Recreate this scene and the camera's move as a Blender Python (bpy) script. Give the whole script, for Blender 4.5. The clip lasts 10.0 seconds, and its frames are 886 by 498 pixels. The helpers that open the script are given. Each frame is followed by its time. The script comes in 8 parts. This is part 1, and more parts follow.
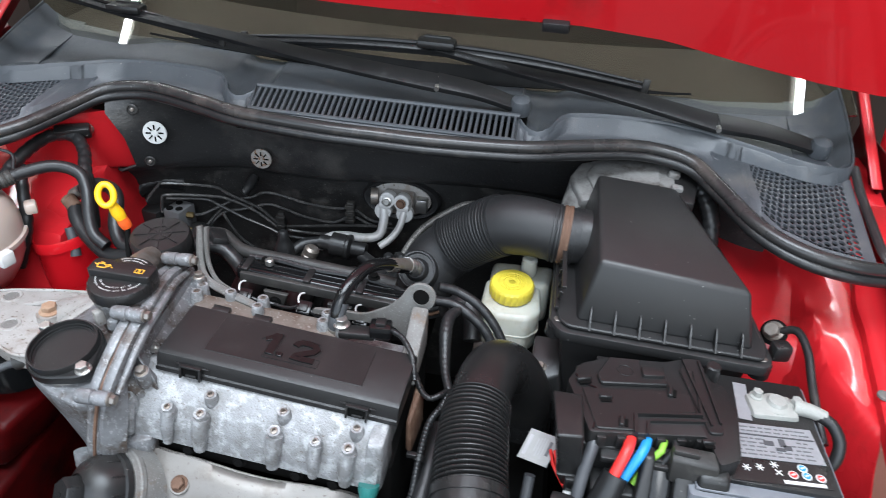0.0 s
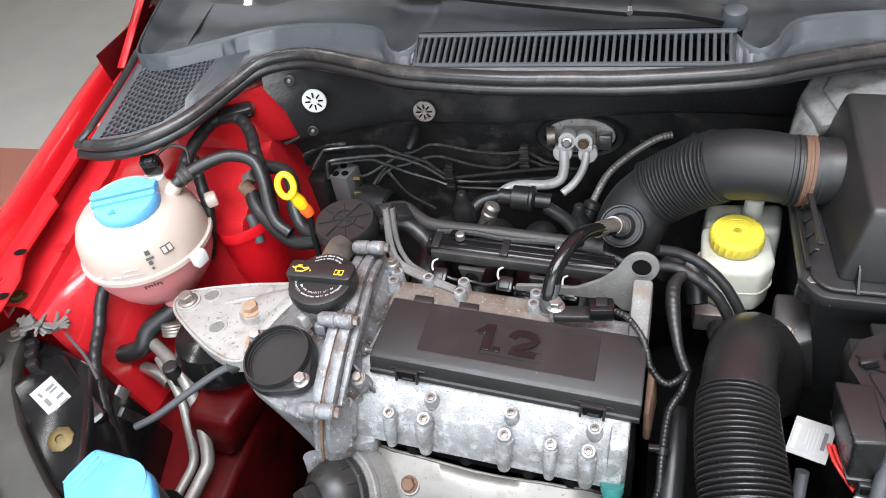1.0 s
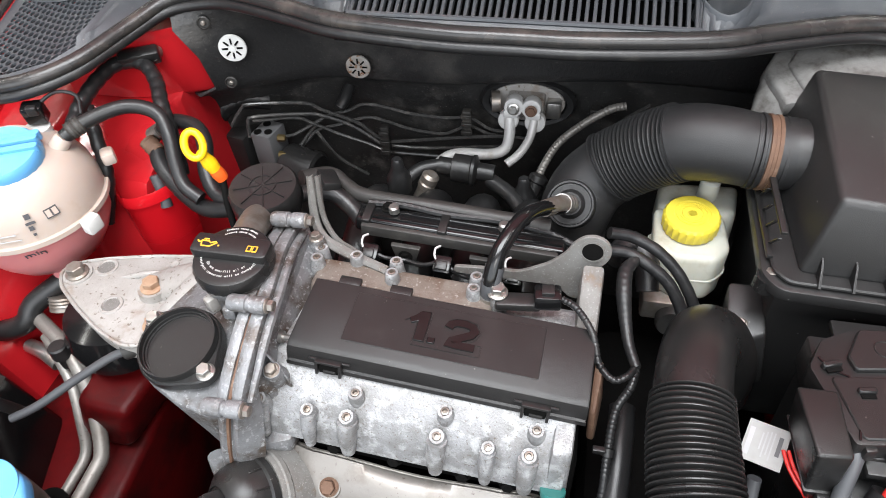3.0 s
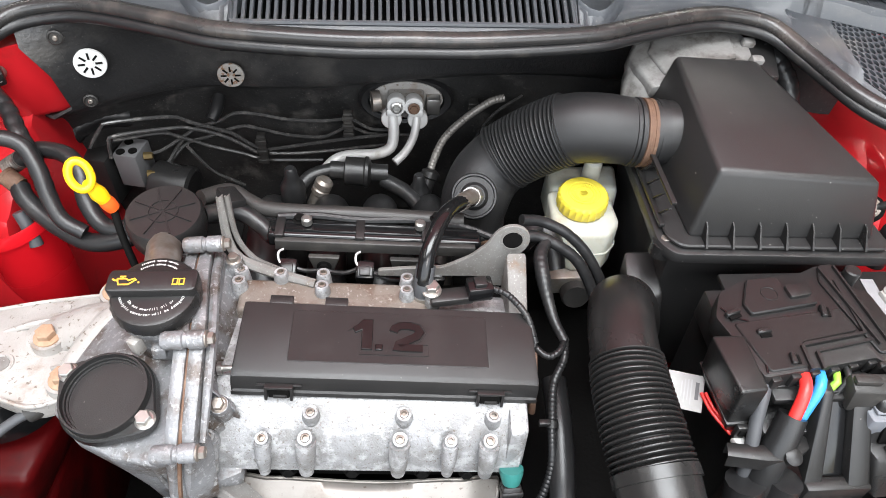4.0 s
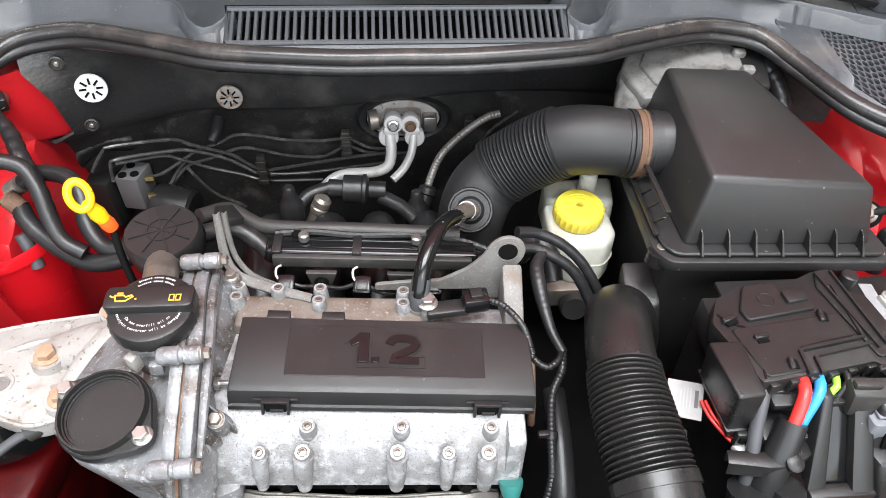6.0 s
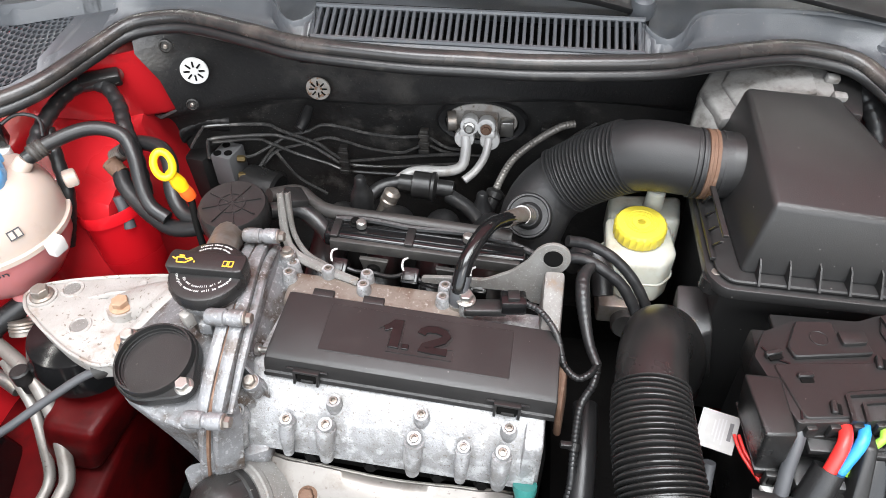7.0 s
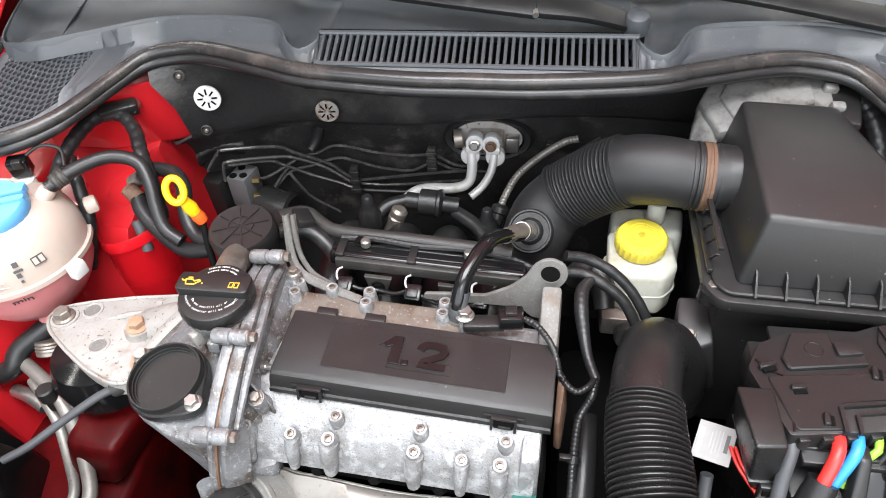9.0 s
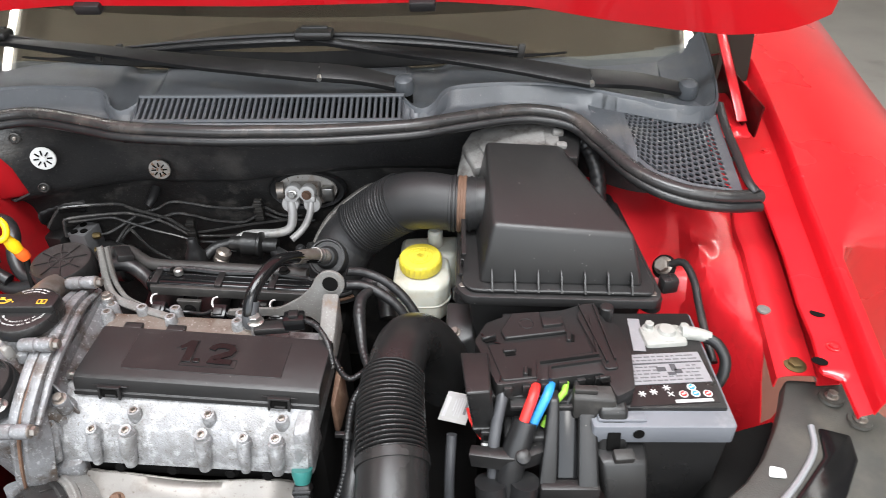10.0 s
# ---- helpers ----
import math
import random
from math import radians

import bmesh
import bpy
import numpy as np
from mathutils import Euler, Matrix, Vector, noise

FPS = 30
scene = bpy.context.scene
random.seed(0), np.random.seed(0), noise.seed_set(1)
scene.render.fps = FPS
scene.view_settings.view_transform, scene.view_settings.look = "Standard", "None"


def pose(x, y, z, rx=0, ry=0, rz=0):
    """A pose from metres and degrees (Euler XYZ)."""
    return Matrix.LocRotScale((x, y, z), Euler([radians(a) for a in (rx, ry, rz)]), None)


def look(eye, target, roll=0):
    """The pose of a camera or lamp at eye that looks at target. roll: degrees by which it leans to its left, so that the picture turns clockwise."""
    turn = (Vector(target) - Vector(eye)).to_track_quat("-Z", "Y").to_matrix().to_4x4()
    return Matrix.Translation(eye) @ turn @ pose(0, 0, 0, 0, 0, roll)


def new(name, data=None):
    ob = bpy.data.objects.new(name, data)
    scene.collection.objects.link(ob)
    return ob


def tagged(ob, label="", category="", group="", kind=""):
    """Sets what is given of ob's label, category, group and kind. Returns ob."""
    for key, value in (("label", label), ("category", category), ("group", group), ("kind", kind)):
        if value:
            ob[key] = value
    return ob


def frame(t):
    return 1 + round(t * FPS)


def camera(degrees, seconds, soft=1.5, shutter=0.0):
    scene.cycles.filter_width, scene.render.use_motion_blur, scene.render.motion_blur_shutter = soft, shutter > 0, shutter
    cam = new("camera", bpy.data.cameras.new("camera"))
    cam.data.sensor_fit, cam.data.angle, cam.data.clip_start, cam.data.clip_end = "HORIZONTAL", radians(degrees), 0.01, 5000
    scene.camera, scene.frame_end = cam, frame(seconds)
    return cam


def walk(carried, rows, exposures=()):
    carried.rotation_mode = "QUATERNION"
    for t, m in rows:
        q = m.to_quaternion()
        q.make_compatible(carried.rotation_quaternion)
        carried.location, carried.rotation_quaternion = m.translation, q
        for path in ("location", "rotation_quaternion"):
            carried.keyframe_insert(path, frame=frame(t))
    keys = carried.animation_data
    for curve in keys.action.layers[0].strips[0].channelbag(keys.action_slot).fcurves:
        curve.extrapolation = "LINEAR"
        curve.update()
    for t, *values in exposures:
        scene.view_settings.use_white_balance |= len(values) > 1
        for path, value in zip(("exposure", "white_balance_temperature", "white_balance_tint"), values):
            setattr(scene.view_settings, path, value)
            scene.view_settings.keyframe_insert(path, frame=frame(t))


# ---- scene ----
cam = camera(66.5, 10.0, soft=0.8, shutter=0.15)
PATH = [
    (0, (0.21, 0.204, 1.357), (-0.003, 1.868, 0.267), 4.1),
    (0.5, (0.11, 0.281, 1.388), (-0.25, 1.834, 0.18), -2.3),
    (1, (0.094, 0.311, 1.379), (-0.447, 1.707, 0.054), -10.3),
    (1.5, (0.092, 0.31, 1.378), (-0.513, 1.605, -0.021), -12.5),
    (2, (0.104, 0.322, 1.355), (-0.406, 1.587, -0.107), -12.1),
    (2.5, (0.133, 0.366, 1.339), (-0.335, 1.671, -0.103), -6.6),
    (3, (0.074, 0.38, 1.334), (-0.27, 1.742, -0.09), -3.8),
    (3.2, (0.037, 0.375, 1.322), (-0.111, 1.74, -0.132), -0.4),
    (4.3, (-0.026, 0.374, 1.362), (0.14, 1.754, -0.076), 4.1),
    (4.5, (-0.027, 0.376, 1.364), (0.131, 1.777, -0.055), 3.6),
    (5, (-0.019, 0.376, 1.362), (0.127, 1.803, -0.031), 3.0),
    (6.3, (-0.003, 0.360, 1.345), (0.114, 1.781, -0.058), 1.3),
    (6.5, (0.012, 0.359, 1.354), (0.024, 1.774, -0.059), 1.0),
    (7, (0.054, 0.345, 1.349), (-0.13, 1.78, -0.032), -0.5),
    (7.5, (0.058, 0.347, 1.34), (-0.229, 1.79, -0.015), -1.6),
    (8, (0.038, 0.351, 1.343), (-0.283, 1.759, -0.04), -2.7),
    (8.5, (0.051, 0.351, 1.349), (-0.262, 1.76, -0.035), -3.1),
    (9, (0.09, 0.341, 1.366), (-0.19, 1.785, 0.011), -4.1),
    (9.3, (0.123, 0.309, 1.388), (-0.08, 1.829, 0.104), -2.7),
    (9.5, (0.174, 0.27, 1.387), (-0.016, 1.854, 0.181), -2.6),
    (9.7, (0.207, 0.235, 1.396), (0.087, 1.834, 0.200), -2.1),
    (10, (0.265, 0.185, 1.381), (0.222, 1.821, 0.231), -1.0),
]
walk(cam, [(t, look(eye, target, roll)) for t, eye, target, roll in PATH],
     exposures=[(0, -0.45, 5900, 7), (0.5, -0.15, 5950, 7), (1.0, -0.08, 6250, 9), (1.5, -0.1, 6500, 10), (2.0, -0.2, 6500, 10), (3.2, -0.15, 6500, 10), (4.3, 0.13, 6500, 10), (5.2, 0.13, 6500, 10), (8.5, 0.08, 6500, 10), (9.5, 0.0, 6500, 10), (10.0, -0.1, 6500, 10)])
# ---------------------------------------------------------------- world, sun, large lights
world = bpy.data.worlds.new("world")
scene.world = world
world.use_nodes = True
_bg = world.node_tree.nodes["Background"]
_sky = world.node_tree.nodes.new("ShaderNodeTexSky")
_sky.sky_type, _sky.sun_disc = "NISHITA", False
_sky.sun_elevation, _sky.sun_rotation = radians(42), radians(160)
world.node_tree.links.new(_sky.outputs[0], _bg.inputs[0])
_bg.inputs[1].default_value = 0.12


def area_lamp(name, eye, target, sx, sy, watts, colour=(1, 1, 1)):
    d = bpy.data.lights.new(name, "AREA")
    d.shape, d.size, d.size_y, d.energy, d.color = "RECTANGLE", sx, sy, watts, colour
    ob = new(name, d)
    ob.matrix_world = look(eye, target)
    return ob


sun = bpy.data.lights.new("sun", "SUN")
sun.energy, sun.angle, sun.color = 0.6, radians(14), (1.0, 0.97, 0.93)
new("sun", sun).matrix_world = look((0.8, -3.0, 4.0), (0, 0.8, 0.8))
# daylight through a rooflight added unseen over the car's nose, and in the open workshop door
area_lamp("unseen_rooflight_daylight", (0.05, 0.05, 3.58), (0.05, 0.50, 0.8), 2.4, 1.3, 212, (0.95, 0.98, 1.0))
area_lamp("door_daylight", (0.0, -1.2, 1.8), (0.0, 0.9, 0.9), 4.4, 1.8, 90, (0.93, 0.97, 1.0))

# ---------------------------------------------------------------- materials


def material(name, base, rough=0.5, metal=0.0, second=None, scale=40.0, mix=0.5, bump=0.0, bump_scale=300.0,
             dirt=None, dirt_scale=12.0, dirt_cut=(0.55, 0.7), coat=0.0, ior=1.45, transmission=0.0, subsurface=0.0, rough2=None,
             speck=None, speck_scale=120.0, speck_cut=(0.6, 0.68), random_tint=0.0):
    """A painted, moulded or cast surface: base colour with a second tone, patches of dirt, fine specks and relief."""
    m = bpy.data.materials.new(name)
    m.use_nodes = True
    nt = m.node_tree
    b = nt.nodes["Principled BSDF"]
    tc = nt.nodes.new("ShaderNodeTexCoord").outputs["Object"]

    def noise_at(s, detail=4.0, rough_=0.6):
        n = nt.nodes.new("ShaderNodeTexNoise")
        n.inputs["Scale"].default_value, n.inputs["Detail"].default_value, n.inputs["Roughness"].default_value = s, detail, rough_
        nt.links.new(tc, n.inputs["Vector"])
        return n.outputs["Fac"]

    def ramp(src, lo, hi, top=1.0):
        r = nt.nodes.new("ShaderNodeMapRange")
        r.inputs["From Min"].default_value, r.inputs["From Max"].default_value, r.inputs["To Max"].default_value = lo, hi, top
        nt.links.new(src, r.inputs["Value"])
        return r.outputs[0]

    def blend(fac, a, c):
        x = nt.nodes.new("ShaderNodeMix")
        x.data_type = "RGBA"
        nt.links.new(fac, x.inputs["Factor"])
        for slot, v in ((x.inputs[6], a), (x.inputs[7], c)):
            if isinstance(v, tuple):
                slot.default_value = (*v, 1)
            else:
                nt.links.new(v, slot)
        return x.outputs[2]

    second = second or tuple(v * 0.75 for v in base)
    colour = blend(ramp(noise_at(scale), 0.35, 0.7, mix), base, second)
    if dirt:
        colour = blend(ramp(noise_at(dirt_scale, 6.0, 0.65), *dirt_cut), colour, dirt)
    if speck:
        colour = blend(ramp(noise_at(speck_scale, 2.0), *speck_cut), colour, speck)
    nt.links.new(colour, b.inputs["Base Color"])
    b.inputs["Metallic"].default_value, b.inputs["IOR"].default_value = metal, ior
    b.inputs["Coat Weight"].default_value, b.inputs["Coat Roughness"].default_value = coat, 0.06
    b.inputs["Transmission Weight"].default_value, b.inputs["Subsurface Weight"].default_value = transmission, subsurface
    b.inputs["Subsurface Radius"].default_value = (0.02, 0.012, 0.008)
    r = nt.nodes.new("ShaderNodeMapRange")
    r.inputs["To Min"].default_value, r.inputs["To Max"].default_value = rough * 0.62, min(1.0, rough2 or rough * 1.45)
    nt.links.new(noise_at(scale * 0.6), r.inputs["Value"])
    nt.links.new(r.outputs[0], b.inputs["Roughness"])
    if bump:
        bp = nt.nodes.new("ShaderNodeBump")
        bp.inputs["Strength"].default_value, bp.inputs["Distance"].default_value = bump, 0.001
        nt.links.new(noise_at(bump_scale, 3.0), bp.inputs["Height"])
        nt.links.new(bp.outputs[0], b.inputs["Normal"])
    return m


M_RED = material("red_paint", (0.56, 0.008, 0.014), 0.28, coat=0.7, second=(0.50, 0.006, 0.012), scale=6, dirt=(0.33, 0.012, 0.014), dirt_scale=9, dirt_cut=(0.6, 0.85))
M_RED_BAY = material("red_bay_paint", (0.50, 0.014, 0.020), 0.30, coat=0.5, second=(0.44, 0.010, 0.014), scale=7, dirt=(0.24, 0.018, 0.017), dirt_scale=14, dirt_cut=(0.58, 0.82), bump=0.1, bump_scale=60)
# body red darkened for the shade low in the bay, plus dirt patches
M_RED_SHADED = material("dirty_red_darkened_for_shade", (0.085, 0.0026, 0.0034), 0.34, ior=1.22, second=(0.040, 0.0022, 0.0026), scale=14, mix=0.9, dirt=(0.020, 0.0035, 0.0034), dirt_scale=18, dirt_cut=(0.48, 0.70), bump=0.3, bump_scale=80)
M_COWL = material("grey_cowl_plastic", (0.058, 0.063, 0.070), 0.33, second=(0.045, 0.049, 0.054), scale=30, dirt=(0.105, 0.100, 0.094), dirt_scale=11, dirt_cut=(0.56, 0.82), bump=0.25, bump_scale=900, speck=(0.19, 0.18, 0.165), speck_scale=260, speck_cut=(0.70, 0.78))
M_BLACK = material("black_moulded_plastic", (0.0140, 0.0137, 0.0137), 0.30, second=(0.017, 0.0163, 0.016), scale=22, bump=0.22, bump_scale=1400, dirt=(0.034, 0.031, 0.029), dirt_scale=9, dirt_cut=(0.58, 0.9), speck=(0.14, 0.13, 0.12), speck_scale=260, speck_cut=(0.73, 0.78))
M_AIRBOX = material("dusty_black_box_plastic", (0.0215, 0.0211, 0.0211), 0.33, second=(0.022, 0.0213, 0.021), scale=18, bump=0.25, bump_scale=1300, dirt=(0.046, 0.042, 0.040), dirt_scale=8, dirt_cut=(0.57, 0.9), speck=(0.26, 0.25, 0.24), speck_scale=190, speck_cut=(0.735, 0.77))
M_BLACK_GLOSS = material("black_gloss_plastic", (0.006, 0.006, 0.0065), 0.17, second=(0.010, 0.010, 0.010), scale=30)
M_RUBBER = material("black_rubber", (0.0126, 0.0126, 0.0132), 0.34, second=(0.020, 0.0197, 0.0195), scale=35, dirt=(0.055, 0.051, 0.046), dirt_scale=26, dirt_cut=(0.58, 0.84), bump=0.2, bump_scale=700)
M_DUSTY = material("dusty_dark_plastic", (0.024, 0.0228, 0.0215), 0.48, second=(0.038, 0.0355, 0.033), scale=28, dirt=(0.085, 0.079, 0.070), dirt_scale=18, dirt_cut=(0.56, 0.85), bump=0.3, bump_scale=500)
M_MAT = material("black_bulkhead_mat", (0.0221, 0.0218, 0.0224), 0.38, second=(0.028, 0.0275, 0.0275), scale=18, mix=0.8, dirt=(0.085, 0.080, 0.074), dirt_scale=8, dirt_cut=(0.54, 0.80), bump=1.0, bump_scale=190, speck=(0.13, 0.12, 0.11), speck_scale=420, speck_cut=(0.66, 0.76))
M_GRIT = material("dusty_bulkhead_paint", (0.030, 0.0296, 0.0292), 0.42, second=(0.013, 0.0128, 0.0126), scale=16, mix=0.9, dirt=(0.10, 0.094, 0.087), dirt_scale=18, dirt_cut=(0.54, 0.76), bump=0.9, bump_scale=150, speck=(0.17, 0.16, 0.145), speck_scale=420, speck_cut=(0.66, 0.76))
M_COVER = material("satin_black_cover_plastic", (0.0135, 0.0130, 0.0130), 0.34, second=(0.018, 0.0172, 0.017), scale=16, bump=0.22, bump_scale=1600, dirt=(0.034, 0.031, 0.03), dirt_scale=9, dirt_cut=(0.58, 0.9), speck=(0.10, 0.095, 0.09), speck_scale=240, speck_cut=(0.74, 0.78))
M_FIGURE = material("dark_glossy_figure", (0.006, 0.0058, 0.006), 0.2, second=(0.012, 0.0115, 0.0115), scale=60, bump=0.3, bump_scale=800)
M_HOSE = material("satin_black_hose_plastic", (0.0138, 0.0136, 0.0136), 0.27, second=(0.017, 0.0165, 0.0162), scale=20, bump=0.15, bump_scale=900, dirt=(0.032, 0.028, 0.025), dirt_scale=12, dirt_cut=(0.56, 0.85))
M_DUCT = material("matt_black_duct_plastic", (0.0165, 0.0165, 0.0172), 0.42, second=(0.018, 0.0178, 0.0178), scale=25, bump=0.3, bump_scale=1500, dirt=(0.032, 0.031, 0.03), dirt_scale=10, dirt_cut=(0.6, 0.9))
M_PRINT_BLACK = material("matt_black_glass_print", (0.006, 0.006, 0.0062), 0.7, second=(0.008, 0.008, 0.008), scale=40, ior=1.2)
M_WIPER = material("satin_black_wiper_paint", (0.009, 0.009, 0.0095), 0.36, second=(0.014, 0.0138, 0.0138), scale=50, dirt=(0.04, 0.038, 0.036), dirt_scale=30, dirt_cut=(0.62, 0.85))
M_CASTDIRT = material("dirty_cast_casing", (0.205, 0.20, 0.192), 0.6, metal=0.1, second=(0.145, 0.138, 0.130), scale=45, mix=0.9, bump=0.5, bump_scale=300, dirt=(0.075, 0.067, 0.060), dirt_scale=50, dirt_cut=(0.48, 0.70))
# near-black: the deep shade of gaps and holes put into the colour
M_DARK = material("near_black_parts_and_shade", (0.0028, 0.0027, 0.0026), 0.9, second=(0.005, 0.0045, 0.004), scale=20, bump=0.4, bump_scale=200, ior=1.2)
M_ALU = material("cast_aluminium", (0.285, 0.288, 0.295), 0.46, metal=0.3, second=(0.190, 0.186, 0.180), scale=48, mix=0.95, dirt=(0.40, 0.402, 0.408), dirt_scale=72, dirt_cut=(0.49, 0.62), bump=0.9, bump_scale=480, speck=(0.150, 0.132, 0.115), speck_scale=360, speck_cut=(0.60, 0.72))
M_ALU_GREY = material("grey_aluminium_casing", (0.215, 0.219, 0.228), 0.42, metal=0.3, second=(0.135, 0.133, 0.132), scale=30, mix=0.95, dirt=(0.080, 0.060, 0.047), dirt_scale=30, dirt_cut=(0.50, 0.66), bump=0.8, bump_scale=300, speck=(0.33, 0.332, 0.337), speck_scale=220, speck_cut=(0.57, 0.70))
M_ALU_STAIN = material("stained_aluminium", (0.335, 0.323, 0.308), 0.5, metal=0.15, second=(0.255, 0.238, 0.220), scale=30, mix=0.85, dirt=(0.17, 0.115, 0.078), dirt_scale=26, dirt_cut=(0.54, 0.74), bump=0.7, bump_scale=320, speck=(0.14, 0.115, 0.095), speck_scale=170, speck_cut=(0.62, 0.70))
M_RUSTALU = material("rust_tinged_aluminium", (0.175, 0.150, 0.130), 0.55, metal=0.3, second=(0.115, 0.088, 0.070), scale=32, mix=0.95, dirt=(0.085, 0.048, 0.030), dirt_scale=44, dirt_cut=(0.50, 0.74), bump=0.5, bump_scale=260, speck=(0.27, 0.25, 0.23), speck_scale=240, speck_cut=(0.60, 0.72))
M_BRACKET = material("dull_bracket_steel", (0.18, 0.176, 0.168), 0.6, metal=0.2, second=(0.12, 0.11, 0.10), scale=40, mix=0.9, dirt=(0.13, 0.09, 0.06), dirt_scale=50, dirt_cut=(0.58, 0.74), bump=0.3, speck=(0.27, 0.265, 0.255), speck_scale=500, speck_cut=(0.6, 0.72))
M_STEEL = material("zinc_steel", (0.48, 0.47, 0.45), 0.33, metal=0.9, second=(0.33, 0.31, 0.28), scale=60, dirt=(0.28, 0.21, 0.15), dirt_scale=60, dirt_cut=(0.58, 0.8))
M_RUST = material("rusted_steel", (0.125, 0.068, 0.042), 0.75, second=(0.065, 0.037, 0.025), scale=80, bump=0.5, dirt=(0.19, 0.125, 0.085), dirt_scale=70)
M_RUSTBOLT = material("rust_stained_bolt", (0.36, 0.25, 0.17), 0.6, metal=0.2, second=(0.26, 0.14, 0.08), scale=90, mix=0.8, bump=0.3)
M_BOLT = material("dull_bolt_steel", (0.27, 0.25, 0.23), 0.42, metal=0.7, second=(0.19, 0.145, 0.11), scale=90, mix=0.8)
M_PIPE = material("plain_aluminium_pipe", (0.55, 0.545, 0.535), 0.42, metal=0.15, second=(0.44, 0.43, 0.42), scale=40, dirt=(0.26, 0.21, 0.17), dirt_scale=22, dirt_cut=(0.6, 0.8), bump=0.2, bump_scale=300)
M_SEAL = material("dusty_rubber_seal", (0.024, 0.0235, 0.0235), 0.26, second=(0.036, 0.0335, 0.032), scale=30, dirt=(0.095, 0.080, 0.070), dirt_scale=12, dirt_cut=(0.50, 0.80), bump=0.15, bump_scale=600)
M_SHIELD = material("heat_shield_steel", (0.235, 0.222, 0.206), 0.42, metal=0.4, second=(0.175, 0.158, 0.142), scale=9, mix=0.9, dirt=(0.11, 0.082, 0.064), dirt_scale=15, dirt_cut=(0.56, 0.78), bump=0.35, bump_scale=90, speck=(0.12, 0.10, 0.088), speck_scale=200, speck_cut=(0.64, 0.74))
M_TANK = material("cream_tank_plastic", (0.47, 0.392, 0.340), 0.35, second=(0.42, 0.344, 0.295), scale=9, subsurface=0.25, dirt=(0.36, 0.27, 0.21), dirt_scale=11, dirt_cut=(0.62, 0.9))
M_GRUBBY = material("grubby_pale_plastic", (0.20, 0.185, 0.16), 0.5, second=(0.09, 0.08, 0.07), scale=18, mix=0.9, dirt=(0.03, 0.027, 0.024), dirt_scale=14, dirt_cut=(0.45, 0.65))
M_FOAM = material("torn_grey_foam", (0.17, 0.16, 0.15), 0.9, second=(0.10, 0.095, 0.09), scale=90, bump=0.9, bump_scale=400)
M_LINE = material("coated_steel_line", (0.050, 0.0495, 0.049), 0.2, second=(0.075, 0.073, 0.071), scale=90, dirt=(0.18, 0.17, 0.16), dirt_scale=60, dirt_cut=(0.52, 0.8))
M_TANK_LOW = material("pink_coolant_in_tank", (0.58, 0.22, 0.22), 0.3, second=(0.52, 0.18, 0.185), scale=8, subsurface=0.25)
M_BLUE = material("light_blue_cap_plastic", (0.12, 0.37, 0.68), 0.32, second=(0.10, 0.33, 0.63), scale=20, subsurface=0.05)
M_YELLOW = material("yellow_cap_plastic", (0.62, 0.50, 0.05), 0.4, second=(0.70, 0.58, 0.05), scale=40, dirt=(0.46, 0.37, 0.09), dirt_scale=60, dirt_cut=(0.6, 0.85))
M_YELLOW_D = material("yellow_dipstick_plastic", (0.90, 0.55, 0.01), 0.3, second=(0.85, 0.50, 0.01), scale=50)
M_ORANGE = material("orange_plastic", (0.85, 0.13, 0.02), 0.35)
M_WHITE = material("white_reservoir_plastic", (0.45, 0.45, 0.40), 0.35, second=(0.37, 0.355, 0.285), scale=22, mix=0.9, subsurface=0.2, dirt=(0.25, 0.21, 0.14), dirt_scale=24, dirt_cut=(0.52, 0.8))
M_SPOTTED = material("rust_spotted_disc", (0.36, 0.345, 0.325), 0.5, metal=0.3, second=(0.28, 0.25, 0.22), scale=120, mix=0.9, dirt=(0.20, 0.095, 0.045), dirt_scale=150, dirt_cut=(0.50, 0.60))
M_BRASS = material("dull_brass", (0.15, 0.108, 0.045), 0.5, metal=0.7, second=(0.10, 0.075, 0.035), scale=80, mix=0.9)
M_PAPER = material("white_label", (0.58, 0.58, 0.565), 0.6, scale=60)
M_LABEL_TAG = material("off_white_tag_paper", (0.37, 0.37, 0.36), 0.6, scale=60)
M_INK = material("label_print", (0.06, 0.06, 0.065), 0.6)
M_GREYDARK = material("dark_grey_print", (0.13, 0.13, 0.135), 0.6)
M_GREYPRINT = material("grey_print", (0.45, 0.45, 0.46), 0.6)
M_AMBERPRINT = material("amber_print", (0.80, 0.42, 0.04), 0.5)
M_LABEL_SILVER = material("silver_battery_label", (0.29, 0.297, 0.31), 0.4, metal=0.3, second=(0.24, 0.247, 0.26), scale=200)
M_BATGREY = material("grey_battery_rim", (0.145, 0.152, 0.168), 0.42, second=(0.12, 0.126, 0.14), scale=25, dirt=(0.3, 0.3, 0.3), dirt_scale=20, dirt_cut=(0.62, 0.9))
M_WIRE_RED = material("red_wire", (0.75, 0.035, 0.03), 0.35)
M_WIRE_BLUE = material("blue_wire", (0.03, 0.25, 0.62), 0.35)
M_WIRE_GREEN = material("green_wire", (0.25, 0.50, 0.05), 0.35)
M_WIRE_GREY = material("grey_cable", (0.06, 0.062, 0.066), 0.45, second=(0.04, 0.04, 0.045))
M_TEAL = material("teal_plug", (0.03, 0.16, 0.145), 0.4)
M_LEAD = material("corroded_lead", (0.33, 0.33, 0.305), 0.65, metal=0.2, second=(0.28, 0.28, 0.26), scale=90, bump=0.8, bump_scale=250)
